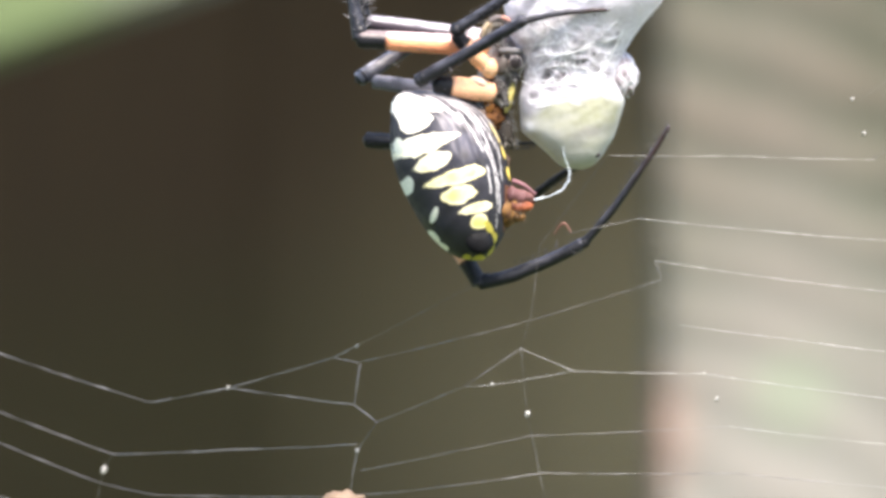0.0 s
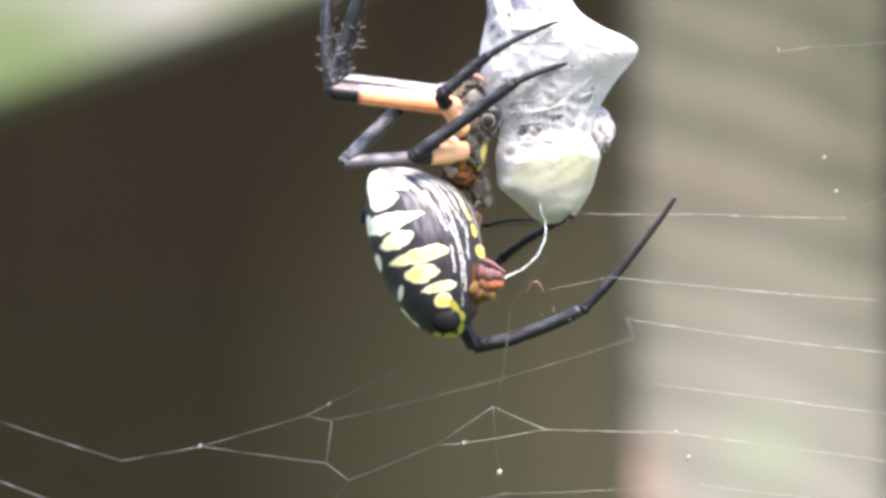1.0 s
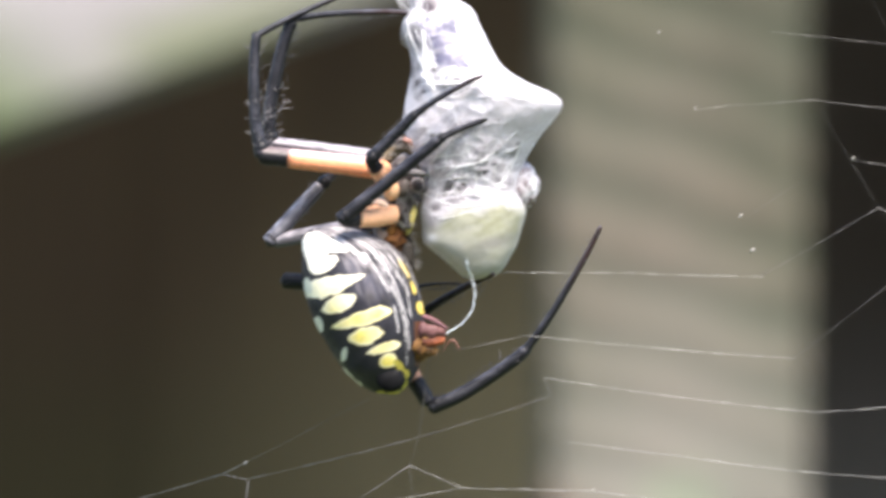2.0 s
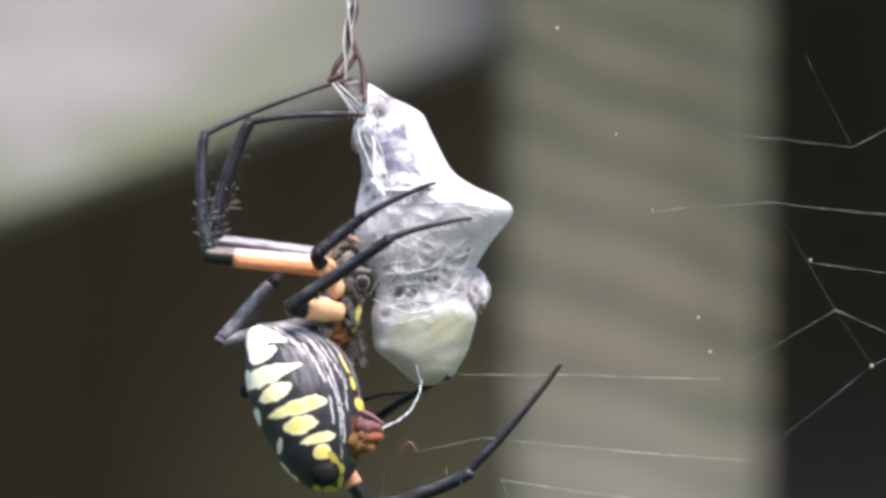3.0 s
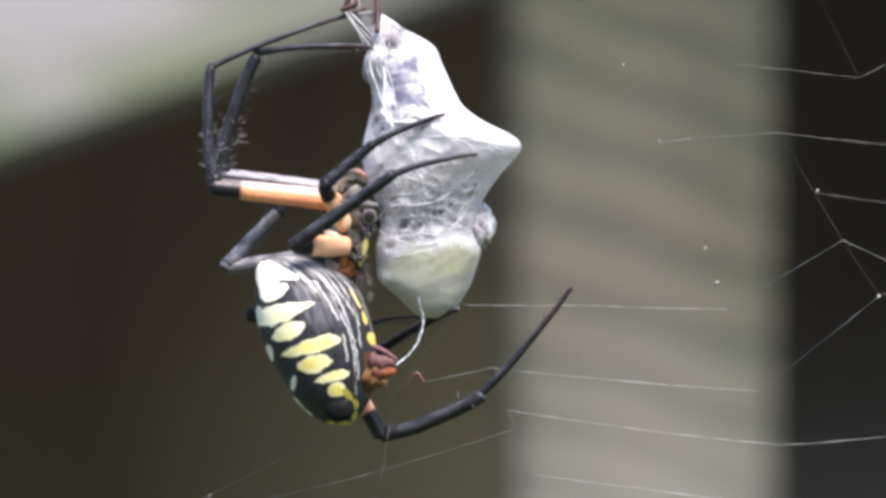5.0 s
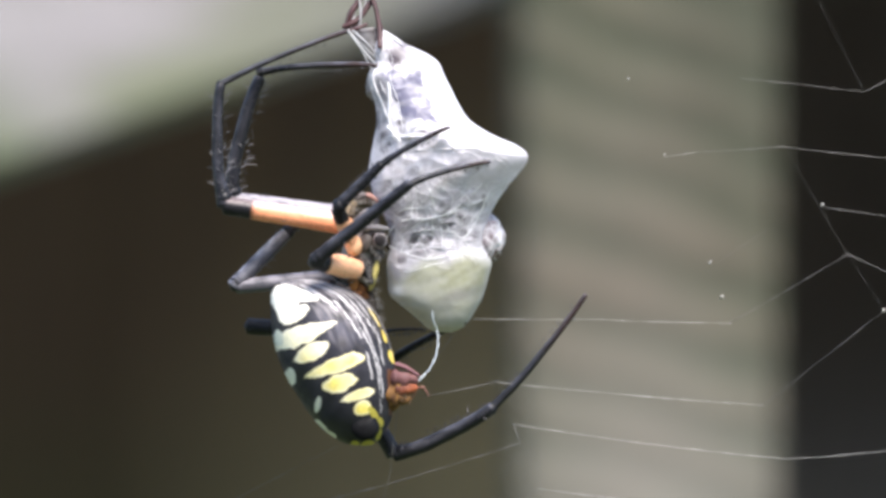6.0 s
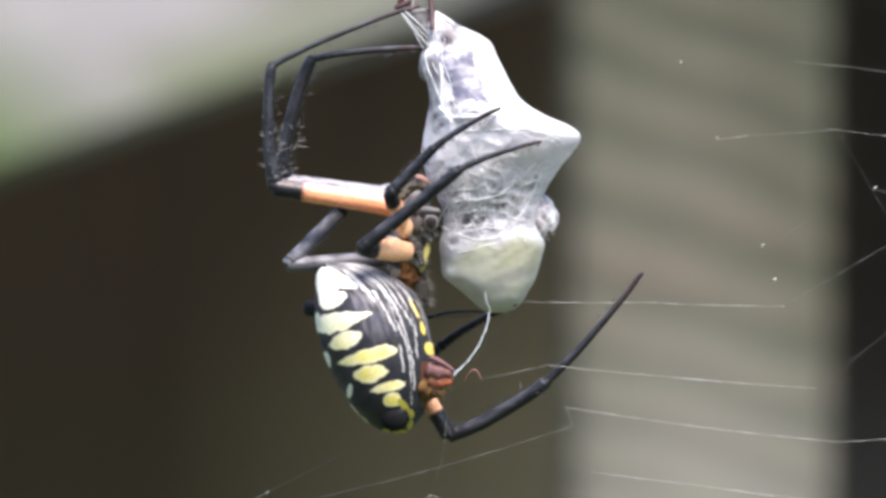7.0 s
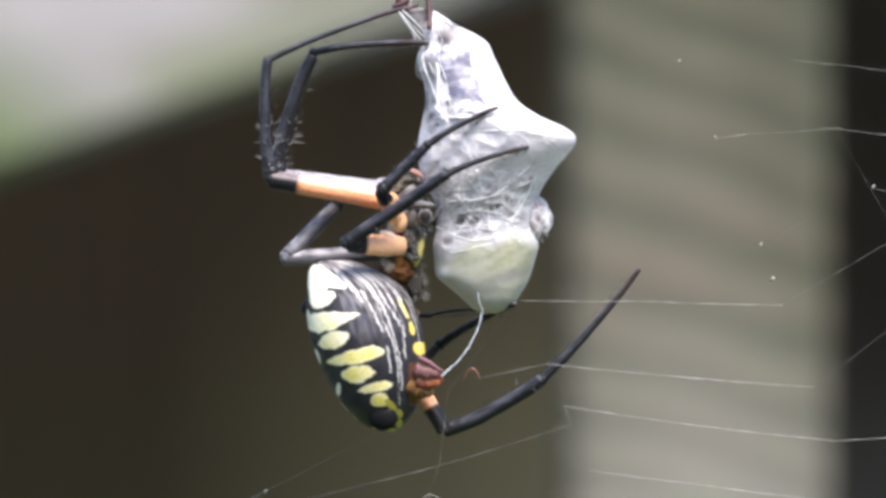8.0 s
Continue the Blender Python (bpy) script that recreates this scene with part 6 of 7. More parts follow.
    walk(legs["C"][0], [
        (0, pose(-0.00075, -0.002, 0.00125, -11.39, -16.33, -19.09)), (0.2, pose(-0.00075, -0.002, 0.00125, -15.99, 1.86, -4.38)),
        (0.3, pose(-0.00075, -0.002, 0.00125, -4.43, 12.35, 7.41)), (0.5, pose(-0.00075, -0.002, 0.00125, 1.2, -5.68, -5.61)),
        (0.7, pose(-0.00075, -0.002, 0.00125, -3.47, -0.84, -2.75)), (1, pose(-0.00075, -0.002, 0.00125, 1.58, -5.4, -5.17)),
        (1.5, pose(-0.00075, -0.002, 0.00125, 2.12, -3.54, -2.93)), (1.7, pose(-0.00075, -0.002, 0.00125, -1.82, -3.29, -4.38)),
        (2, pose(-0.00075, -0.002, 0.00125, 1.34, -4.68, -4.47)), (2.2, pose(-0.00075, -0.002, 0.00125, 1.7, -5.47, -5.2)),
        (3.3, pose(-0.00075, -0.002, 0.00125, -3.9, -3.72, -5.43)), (3.5, pose(-0.00075, -0.002, 0.00125, -5.25, -3.33, -5.69)),
        (4, pose(-0.00075, -0.002, 0.00125, -5.76, -3.57, -6.06)), (4.5, pose(-0.00075, -0.002, 0.00125, -3.81, -1.88, -3.82)),
        (4.7, pose(-0.00075, -0.002, 0.00125, -3.81, -1.88, -3.82)), (5.8, pose(-0.00075, -0.002, 0.00125, 2.22, -5.89, -5.5)),
        (6, pose(-0.00075, -0.002, 0.00125, -5.4, 0, -2.15)), (6.2, pose(-0.00075, -0.002, 0.00125, -6.76, -1.84, -4.11)),
        (6.5, pose(-0.00075, -0.002, 0.00125, -6.46, 0.95, -1.62)), (6.7, pose(-0.00075, -0.002, 0.00125, 2.33, -2.15, -1.05)),
        (7, pose(-0.00075, -0.002, 0.00125, 0, -0, 0)), (7.5, pose(-0.00075, -0.002, 0.00125, 2.68, -3.48, -2.69)),
        (8, pose(-0.00075, -0.002, 0.00125, 3.2, -3.06, -1.99))])
    walk(legs["C"][1], [
        (0, pose(-0.001338, -0.003318, 0.003211, 21.12, 24.1, 26.17)), (0.2, pose(-0.001357, -0.003366, 0.003257, 27.52, 0.37, -6.78)),
        (0.3, pose(-0.00107, -0.002654, 0.002568, 16.45, -8.27, -16.38)), (0.5, pose(-0.001265, -0.003137, 0.003036, 1.09, 13.61, 5.49)),
        (0.7, pose(-0.001335, -0.003311, 0.003204, 6.38, 1.62, 0.04)), (1, pose(-0.00126, -0.003125, 0.003024, 1.08, 12.08, 4.18)),
        (1.5, pose(-0.001245, -0.003088, 0.002989, -0.49, 6.44, 1.86)), (1.7, pose(-0.001345, -0.003335, 0.003229, 2.57, 9.12, 5.69)),
        (2, pose(-0.001258, -0.00312, 0.00302, 0.34, 6.15, 3.29)), (2.2, pose(-0.001259, -0.003123, 0.003022, 1.64, 11.74, 3.37)),
        (3.3, pose(-0.001253, -0.003108, 0.003008, 5.79, 11.81, 6.84)), (3.5, pose(-0.001263, -0.003131, 0.00303, 7.66, 11.23, 6.79)),
        (4, pose(-0.001313, -0.003256, 0.003152, 8.02, 11.01, 7.36)), (4.5, pose(-0.001316, -0.003264, 0.003159, 2.15, 7.88, 7.57)),
        (4.7, pose(-0.001316, -0.003264, 0.003159, 2.15, 7.88, 7.57)), (5.8, pose(-0.001257, -0.003118, 0.003017, -0.58, 10.44, 5.05)),
        (6, pose(-0.001298, -0.00322, 0.003116, 8.03, 1.89, 0.23)), (6.2, pose(-0.001315, -0.003263, 0.003158, 11.27, 7.98, 2.54)),
        (6.5, pose(-0.001261, -0.003127, 0.003026, 10.46, -0.48, -2.21)), (6.7, pose(-0.001111, -0.002755, 0.002667, -0.94, 0.25, -0.76)),
        (7, pose(-0.00125, -0.0031, 0.003, 0, 0, 0)), (7.5, pose(-0.001253, -0.003108, 0.003007, -4.91, 5.69, 5.28)),
        (8, pose(-0.001261, -0.003128, 0.003027, -5.63, 5.05, 4.61))])
    walk(legs["C"][2], [
        (0, pose(0.003871, -0.003146, 0.004761, 17.54, 20.15, 28.53)), (0.2, pose(0.001628, -0.005933, 0.005953, 23.03, 2.72, -6.29)),
        (0.3, pose(0.00123, -0.00502, 0.006088, 13.17, -17.06, -19.98)), (0.5, pose(0.003348, -0.003569, 0.005964, -1.17, 11.81, 8.33)),
        (0.7, pose(0.00174, -0.004302, 0.006183, 2.18, 2.53, 5.76)), (1, pose(0.003241, -0.003665, 0.006059, -1.74, 10.72, 7.75)),
        (1.5, pose(0.00292, -0.003715, 0.006477, -1.87, 5.91, 3.16)), (1.7, pose(0.00403, -0.00402, 0.007227, 3.79, 12.66, 4.53)),
        (2, pose(0.002905, -0.0037, 0.006516, -0.51, 5.95, 3.74)), (2.2, pose(0.003186, -0.003761, 0.006054, -0.87, 10.52, 5.63)),
        (3.3, pose(0.003306, -0.003762, 0.006002, 3.84, 9.89, 8.88)), (3.5, pose(0.003257, -0.003914, 0.006018, 5.27, 10.07, 9.38)),
        (4, pose(0.003209, -0.00402, 0.006151, 6.03, 11.92, 10.21)), (4.5, pose(0.003065, -0.003646, 0.006558, 3.66, 10.43, 7.3)),
        (4.7, pose(0.003065, -0.003646, 0.006558, 3.66, 10.43, 7.3)), (5.8, pose(0.003184, -0.003486, 0.00622, -2.5, 9.53, 7.91)),
        (6, pose(0.002519, -0.004527, 0.006731, 6.43, 2.29, 1.24)), (6.2, pose(0.002853, -0.004592, 0.006214, 10.02, 10.32, 2.47)),
        (6.5, pose(0.002286, -0.004723, 0.006681, 8.35, -1.96, -2.05)), (6.7, pose(0.003214, -0.003651, 0.007218, -0.18, 3.25, -2.51)),
        (7, pose(0.0025, -0.0039, 0.00695, 0, 0, -0)), (7.5, pose(0.003003, -0.003187, 0.006708, -3.68, 5.78, 5.07)),
        (8, pose(0.003064, -0.00321, 0.006883, -4.19, 6.5, 4.32))])
    walk(legs["D"][0], [
        (0, pose(-0.0004, -0.00175, -0.00075, -4.83, 2.5, -23.52)), (0.2, pose(-0.0004, -0.00175, -0.00075, 7.57, -9.71, 5.26)),
        (0.3, pose(-0.0004, -0.00175, -0.00075, 10.61, -17.32, 13.08)), (0.5, pose(-0.0004, -0.00175, -0.00075, 4.54, -5.28, -12.02)),
        (0.7, pose(-0.0004, -0.00175, -0.00075, -1.87, 2.69, -5.41)), (1, pose(-0.0004, -0.00175, -0.00075, 6.52, -7.44, -8.17)),
        (1.5, pose(-0.0004, -0.00175, -0.00075, 7.69, -8.82, -6.17)), (1.7, pose(-0.0004, -0.00175, -0.00075, -0.05, 0.63, -8.13)),
        (2, pose(-0.0004, -0.00175, -0.00075, 5.24, -6.09, -8.18)), (2.2, pose(-0.0004, -0.00175, -0.00075, 4.11, -4.94, -5.14)),
        (3.3, pose(-0.0004, -0.00175, -0.00075, -1.57, 1.39, -5.2)), (3.5, pose(-0.0004, -0.00175, -0.00075, -1.84, 1.57, -6.42)),
        (4, pose(-0.0004, -0.00175, -0.00075, -1.81, 1.37, -8.02)), (4.5, pose(-0.0004, -0.00175, -0.00075, 2.04, -2.71, -7.8)),
        (4.7, pose(-0.0004, -0.00175, -0.00075, 2.04, -2.71, -7.8)), (5.8, pose(-0.0004, -0.00175, -0.00075, 1.64, -2.15, -4.09)),
        (6, pose(-0.0004, -0.00175, -0.00075, -3.33, 4.61, 3.48)), (6.2, pose(-0.0004, -0.00175, -0.00075, -0.8, -0.15, -5.75)),
        (6.5, pose(-0.0004, -0.00175, -0.00075, -4.86, 7.01, 5.43)), (6.7, pose(-0.0004, -0.00175, -0.00075, -0.74, 0.98, 0.81)),
        (7, pose(-0.0004, -0.00175, -0.00075, 0, 0, 0)), (7.5, pose(-0.0004, -0.00175, -0.00075, 1.85, -2.49, -7.43)),
        (8, pose(-0.0004, -0.00175, -0.00075, 1.09, -1.34, -11.06))])
    walk(legs["D"][1], [
        (0, pose(-0.005334, -0.004358, 0.000325, 7.41, 4.58, 21.67)), (0.2, pose(-0.003951, -0.003228, 0.000241, 5.5, 13.99, -27.98)),
        (0.3, pose(-0.003368, -0.002752, 0.000206, -8.59, 16.26, -26.8)), (0.5, pose(-0.004377, -0.003576, 0.000267, -5.05, 11.07, 15.5)),
        (0.7, pose(-0.003727, -0.003045, 0.000227, -1.44, 1.17, 8.93)), (1, pose(-0.004309, -0.003521, 0.000263, -7.4, 11.35, 11.06)),
        (1.5, pose(-0.004264, -0.003484, 0.00026, -9.35, 9.07, 8.83)), (1.7, pose(-0.00445, -0.003636, 0.000271, -2.65, 2.29, 11.48)),
        (2, pose(-0.00431, -0.003522, 0.000263, -6.94, 6.89, 11.39)), (2.2, pose(-0.004238, -0.003463, 0.000258, -2.56, 7.64, 3.86)),
        (3.3, pose(-0.004245, -0.003469, 0.000259, 4.42, 2.5, 2.75)), (3.5, pose(-0.004276, -0.003494, 0.000261, 4.65, 2.27, 3.97)),
        (4, pose(-0.004312, -0.003523, 0.000263, 4.54, 3.13, 5.86)), (4.5, pose(-0.004303, -0.003516, 0.000262, -0.12, 6.11, 6.55)),
        (4.7, pose(-0.004303, -0.003516, 0.000262, -0.12, 6.11, 6.55)), (5.8, pose(-0.004212, -0.003442, 0.000257, 0.68, 4.24, 1.74)),
        (6, pose(-0.004009, -0.003276, 0.000244, 5.79, -4.31, -6.37)), (6.2, pose(-0.004978, -0.004067, 0.000304, 2.74, 5.48, 5.13)),
        (6.5, pose(-0.003962, -0.003237, 0.000242, 7.3, -4.31, -7.31)), (6.7, pose(-0.004249, -0.003471, 0.000259, 1.15, 0.38, -1.1)),
        (7, pose(-0.0041, -0.00335, 0.00025, -0, 0, 0)), (7.5, pose(-0.004295, -0.00351, 0.000262, -0.76, 4.14, 6.78)),
        (8, pose(-0.004491, -0.00367, 0.000274, 0.06, 5.76, 11.17))])
    walk(legs["D"][2], [
        (0, pose(0.00396, -0.003685, 0.006063, 3.4, 6.97, 23.18)), (0.2, pose(0.001719, -0.008495, 0.003544, -16.47, -3.02, 24.97)),
        (0.3, pose(0.005553, -0.007736, 0.004814, -20.17, 3.37, 23.65)), (0.5, pose(0.005537, -0.002279, 0.005591, -3.27, 7.79, 10.84)),
        (0.7, pose(0.00457, -0.003562, 0.00648, 2.25, -5.75, 2.39)), (1, pose(0.005687, -0.002698, 0.005606, -5.37, 9.19, 6.59)),
        (1.5, pose(0.005732, -0.002825, 0.006162, -7.13, 11.14, 6.46)), (1.7, pose(0.003877, -0.0036, 0.006331, -0.38, 4.22, 8.62)),
        (2, pose(0.005369, -0.002778, 0.006429, -4.17, 6.01, 7.04)), (2.2, pose(0.00525, -0.004506, 0.006002, -3.58, 7.36, 3.99)),
        (3.3, pose(0.004563, -0.005521, 0.00647, 1.52, 3.8, 4.61)), (3.5, pose(0.00455, -0.005386, 0.006497, 1.68, 6.36, 5.89)),
        (4, pose(0.004676, -0.005105, 0.006382, 1.33, 5.82, 8.63)), (4.5, pose(0.00507, -0.004421, 0.006162, -1.6, 8.35, 6.67)),
        (4.7, pose(0.00507, -0.004421, 0.006162, -1.6, 8.35, 6.67)), (5.8, pose(0.004783, -0.005217, 0.006376, -2.92, 5.58, 8.73)),
        (6, pose(0.00355, -0.006763, 0.007377, -0.84, -1.44, 6.4)), (6.2, pose(0.004584, -0.005592, 0.006362, -4.07, 7.08, 16.94)),
        (6.5, pose(0.003428, -0.006971, 0.007213, -1.87, -9.38, 8.73)), (6.7, pose(0.004799, -0.005926, 0.007385, -3.63, 1.07, 9.2)),
        (7, pose(0.0045, -0.00535, 0.00715, 0, -0, 0)), (7.5, pose(0.004799, -0.004322, 0.006449, -1.36, 4.31, 6.6)),
        (8, pose(0.004891, -0.003845, 0.006222, -0.6, 2, 10.29))])
    walk(legs["E"][0], [
        (0, pose(-0.00075, 0.001, -0.00125, -1.28, 12.01, -2.97)), (0.2, pose(-0.00075, 0.001, -0.00125, -1.56, 14.07, -3.18)),
        (0.3, pose(-0.00075, 0.001, -0.00125, -1.44, 14.16, -2.7)), (0.5, pose(-0.00075, 0.001, -0.00125, -0.21, 3.33, -2.53)),
        (0.7, pose(-0.00075, 0.001, -0.00125, -0.2, 3.64, -2.65)), (1, pose(-0.00075, 0.001, -0.00125, 0.11, 0.59, -2.52)),
        (1.5, pose(-0.00075, 0.001, -0.00125, 0.69, -4.25, -2.54)), (1.7, pose(-0.00075, 0.001, -0.00125, 0.45, -1.77, -2.32)),
        (2, pose(-0.00075, 0.001, -0.00125, 0.95, -6.3, -2.65)), (2.2, pose(-0.00075, 0.001, -0.00125, 0.69, -4.25, -2.54)),
        (3.3, pose(-0.00075, 0.001, -0.00125, 1.19, -8.77, -2.51)), (3.5, pose(-0.00075, 0.001, -0.00125, 1.05, -7.48, -2.56)),
        (4, pose(-0.00075, 0.001, -0.00125, 0.83, -5.72, -2.51)), (4.5, pose(-0.00075, 0.001, -0.00125, 0.73, -4.87, -2.52)),
        (4.7, pose(-0.00075, 0.001, -0.00125, 0.73, -4.87, -2.52)), (5.8, pose(-0.00075, 0.001, -0.00125, 0.24, -0.46, -2.55)),
        (6, pose(-0.00075, 0.001, -0.00125, 0.36, -1.46, -2.59)), (6.2, pose(-0.00075, 0.001, -0.00125, 0.04, 1.11, -2.48)),
        (6.5, pose(-0.00075, 0.001, -0.00125, -0.66, 7.08, -2.91)), (6.7, pose(-0.00075, 0.001, -0.00125, -0.32, 3.74, -2.05)),
        (7, pose(-0.00075, 0.001, -0.00125, 0, 0, 0)), (7.5, pose(-0.00075, 0.001, -0.00125, -0.25, 0.2, 3.29)),
        (8, pose(-0.00075, 0.001, -0.00125, -0.31, 0.47, 3.89))])
    walk(legs["E"][1], [
        (0, pose(-0.011538, -0.001126, -0.000844, -4.21, -1.19, 3.64)), (0.2, pose(-0.012309, -0.001201, -0.000901, -3.16, 0.34, 1.93)),
        (0.3, pose(-0.010514, -0.001026, -0.00077, -9.46, -15.97, 13.24)), (0.5, pose(-0.010289, -0.001004, -0.000753, -2.26, -1.24, 4.04)),
        (0.7, pose(-0.010703, -0.001044, -0.000783, -3.41, -9.34, 7.55)), (1, pose(-0.010309, -0.001006, -0.000754, -0.24, -0, 2.43)),
        (1.5, pose(-0.010452, -0.00102, -0.000765, 3.86, 2.58, -1.49)), (1.7, pose(-0.009763, -0.000953, -0.000714, 3.41, 0.18, -1)),
        (2, pose(-0.010868, -0.00106, -0.000795, 3.77, 4.45, -1.59)), (2.2, pose(-0.010452, -0.00102, -0.000765, 3.86, 2.58, -1.49)),
        (3.3, pose(-0.010369, -0.001012, -0.000759, 3.71, 5.17, -1.45)), (3.5, pose(-0.010521, -0.001027, -0.00077, 3.68, 4.85, -1.48)),
        (4, pose(-0.010358, -0.00101, -0.000758, 3.69, 3.89, -1.49)), (4.5, pose(-0.010382, -0.001013, -0.00076, 3.68, 3.59, -1.52)),
        (4.7, pose(-0.010382, -0.001013, -0.00076, 3.68, 3.59, -1.52)), (5.8, pose(-0.010422, -0.001017, -0.000763, 1.39, 0.78, 0.86)),
        (6, pose(-0.010588, -0.001033, -0.000775, 3.8, 1.76, -1.59)), (6.2, pose(-0.01022, -0.000997, -0.000748, 2.19, -0.16, -0.1)),
        (6.5, pose(-0.011593, -0.001131, -0.000848, 0.22, 0.94, 0.53)), (6.7, pose(-0.010482, -0.001023, -0.000767, -0.9, -4.53, 3.09)),
        (7, pose(-0.01025, -0.001, -0.00075, -0, -0, 0)), (7.5, pose(-0.010121, -0.000987, -0.000741, -0.71, -0.64, -2.2)),
        (8, pose(-0.010085, -0.000984, -0.000738, -1.01, -0.89, -2.44))])
    walk(legs["E"][2], [
        (0, pose(-0.007264, 0.000947, 0.003716, 0.74, 2.87, 0.01)), (0.2, pose(-0.007791, 0.000692, 0.003635, 0.61, 4.41, -0.06)),
        (0.3, pose(-0.008962, 0.000736, 0.002513, 0.19, 0.76, 0.88)), (0.5, pose(-0.005986, 0.000964, 0.003912, -1.67, 0.04, 4.94)),
        (0.7, pose(-0.007723, 0.000831, 0.003582, -0.95, -2.18, 3.93)), (1, pose(-0.005777, 0.000707, 0.003939, 0.55, 0.19, 1.04)),
        (1.5, pose(-0.005453, 6.9e-05, 0.003965, 0.97, 0.8, 0.22)), (1.7, pose(-0.005619, 6.7e-05, 0.003558, 1.33, -2.55, -0)),
        (2, pose(-0.005506, 6.7e-05, 0.003952, 0.9, 1.79, 0.22)), (2.2, pose(-0.005453, 6.9e-05, 0.003965, 0.97, 0.8, 0.22)),
        (3.3, pose(-0.005072, 0.000108, 0.003815, 0.81, 2.45, 0.23)), (3.5, pose(-0.005268, 8.9e-05, 0.003816, 0.81, 2.51, 0.22)),
        (4, pose(-0.00529, 8.3e-05, 0.003819, 0.83, 2.22, 0.21)), (4.5, pose(-0.005366, 7.4e-05, 0.003818, 0.83, 2.22, 0.2)),
        (4.7, pose(-0.005366, 7.4e-05, 0.003818, 0.83, 2.22, 0.2)), (5.8, pose(-0.005744, 0.00045, 0.003944, 0.98, 0.51, 0.19)),
        (6, pose(-0.005733, 3.7e-05, 0.003947, 0.96, 0.92, 0.19)), (6.2, pose(-0.006005, 0.000168, 0.003542, 0.91, 2.28, -0.08)),
        (6.5, pose(-0.006902, 0.000402, 0.003808, 0.8, 2.79, 0.06)), (6.7, pose(-0.007059, 0.000487, 0.003381, 0.51, 2.78, -0.18)),
        (7, pose(-0.00565, 0.0005, 0.00395, -0, -0, 0)), (7.5, pose(-0.00555, 0.000385, 0.003957, -1.26, -0.44, -0.35)),
        (8, pose(-0.005542, 0.000391, 0.003957, -1.57, -0.57, -0.27))])
    walk(legs["F"][0], [
        (0, pose(-0.00373, 0.0025, -0.014127, 0, -0, 0)), (0.2, pose(-0.00145, 0.0025, -0.0129, 0, -0, 0)),
        (0.3, pose(-0.001582, 0.0025, -0.013316, 0.2, -5.89, 0.96)), (0.5, pose(-0.001958, 0.0025, -0.01452, 0, -0, 0)),
        (0.7, pose(-0.001941, 0.0025, -0.014544, -0.84, -10.49, 1.1)), (1, pose(-0.0017, 0.0025, -0.01455, 0, -0, 0)),
        (1.5, pose(0.0006, 0.0025, -0.01385, 0, -0, 0)), (1.7, pose(0.00059, 0.0025, -0.013853, 0.22, 7.01, -0.8)),
        (2, pose(0.00045, 0.0025, -0.0139, 0.63, 0.12, 0.36)), (2.2, pose(-0.00045, 0.0025, -0.01435, 0, -0, 0)),
        (3.3, pose(0.000118, 0.0025, -0.014543, 0, -0, 0)), (3.5, pose(0.000123, 0.0025, -0.01446, 0, -0, 0)),
        (4, pose(0.0003, 0.0025, -0.01425, 0, -0, 0)), (4.5, pose(0.0006, 0.0025, -0.0141, 0, -0, 0)),
        (4.7, pose(0.0006, 0.0025, -0.0141, 0, -0, 0)), (5.8, pose(0.0007, 0.0025, -0.01355, 0, -0, 0)),
        (6, pose(0.00075, 0.0025, -0.0136, 0, -0, 0)), (6.2, pose(0.000574, 0.0025, -0.013301, 0.91, 6.94, -0.35)),
        (6.5, pose(0.00025, 0.0025, -0.01275, 0, -0, 0)), (6.7, pose(0.000549, 0.0025, -0.012985, 0.42, -0.06, 0.26)),
        (7, pose(0.0011, 0.0025, -0.0135, 0, -0, 0)), (7.5, pose(0.0011, 0.0025, -0.0136, 0, -0, 0)),
        (8, pose(0.0012, 0.0025, -0.01355, 0, -0, 0))])
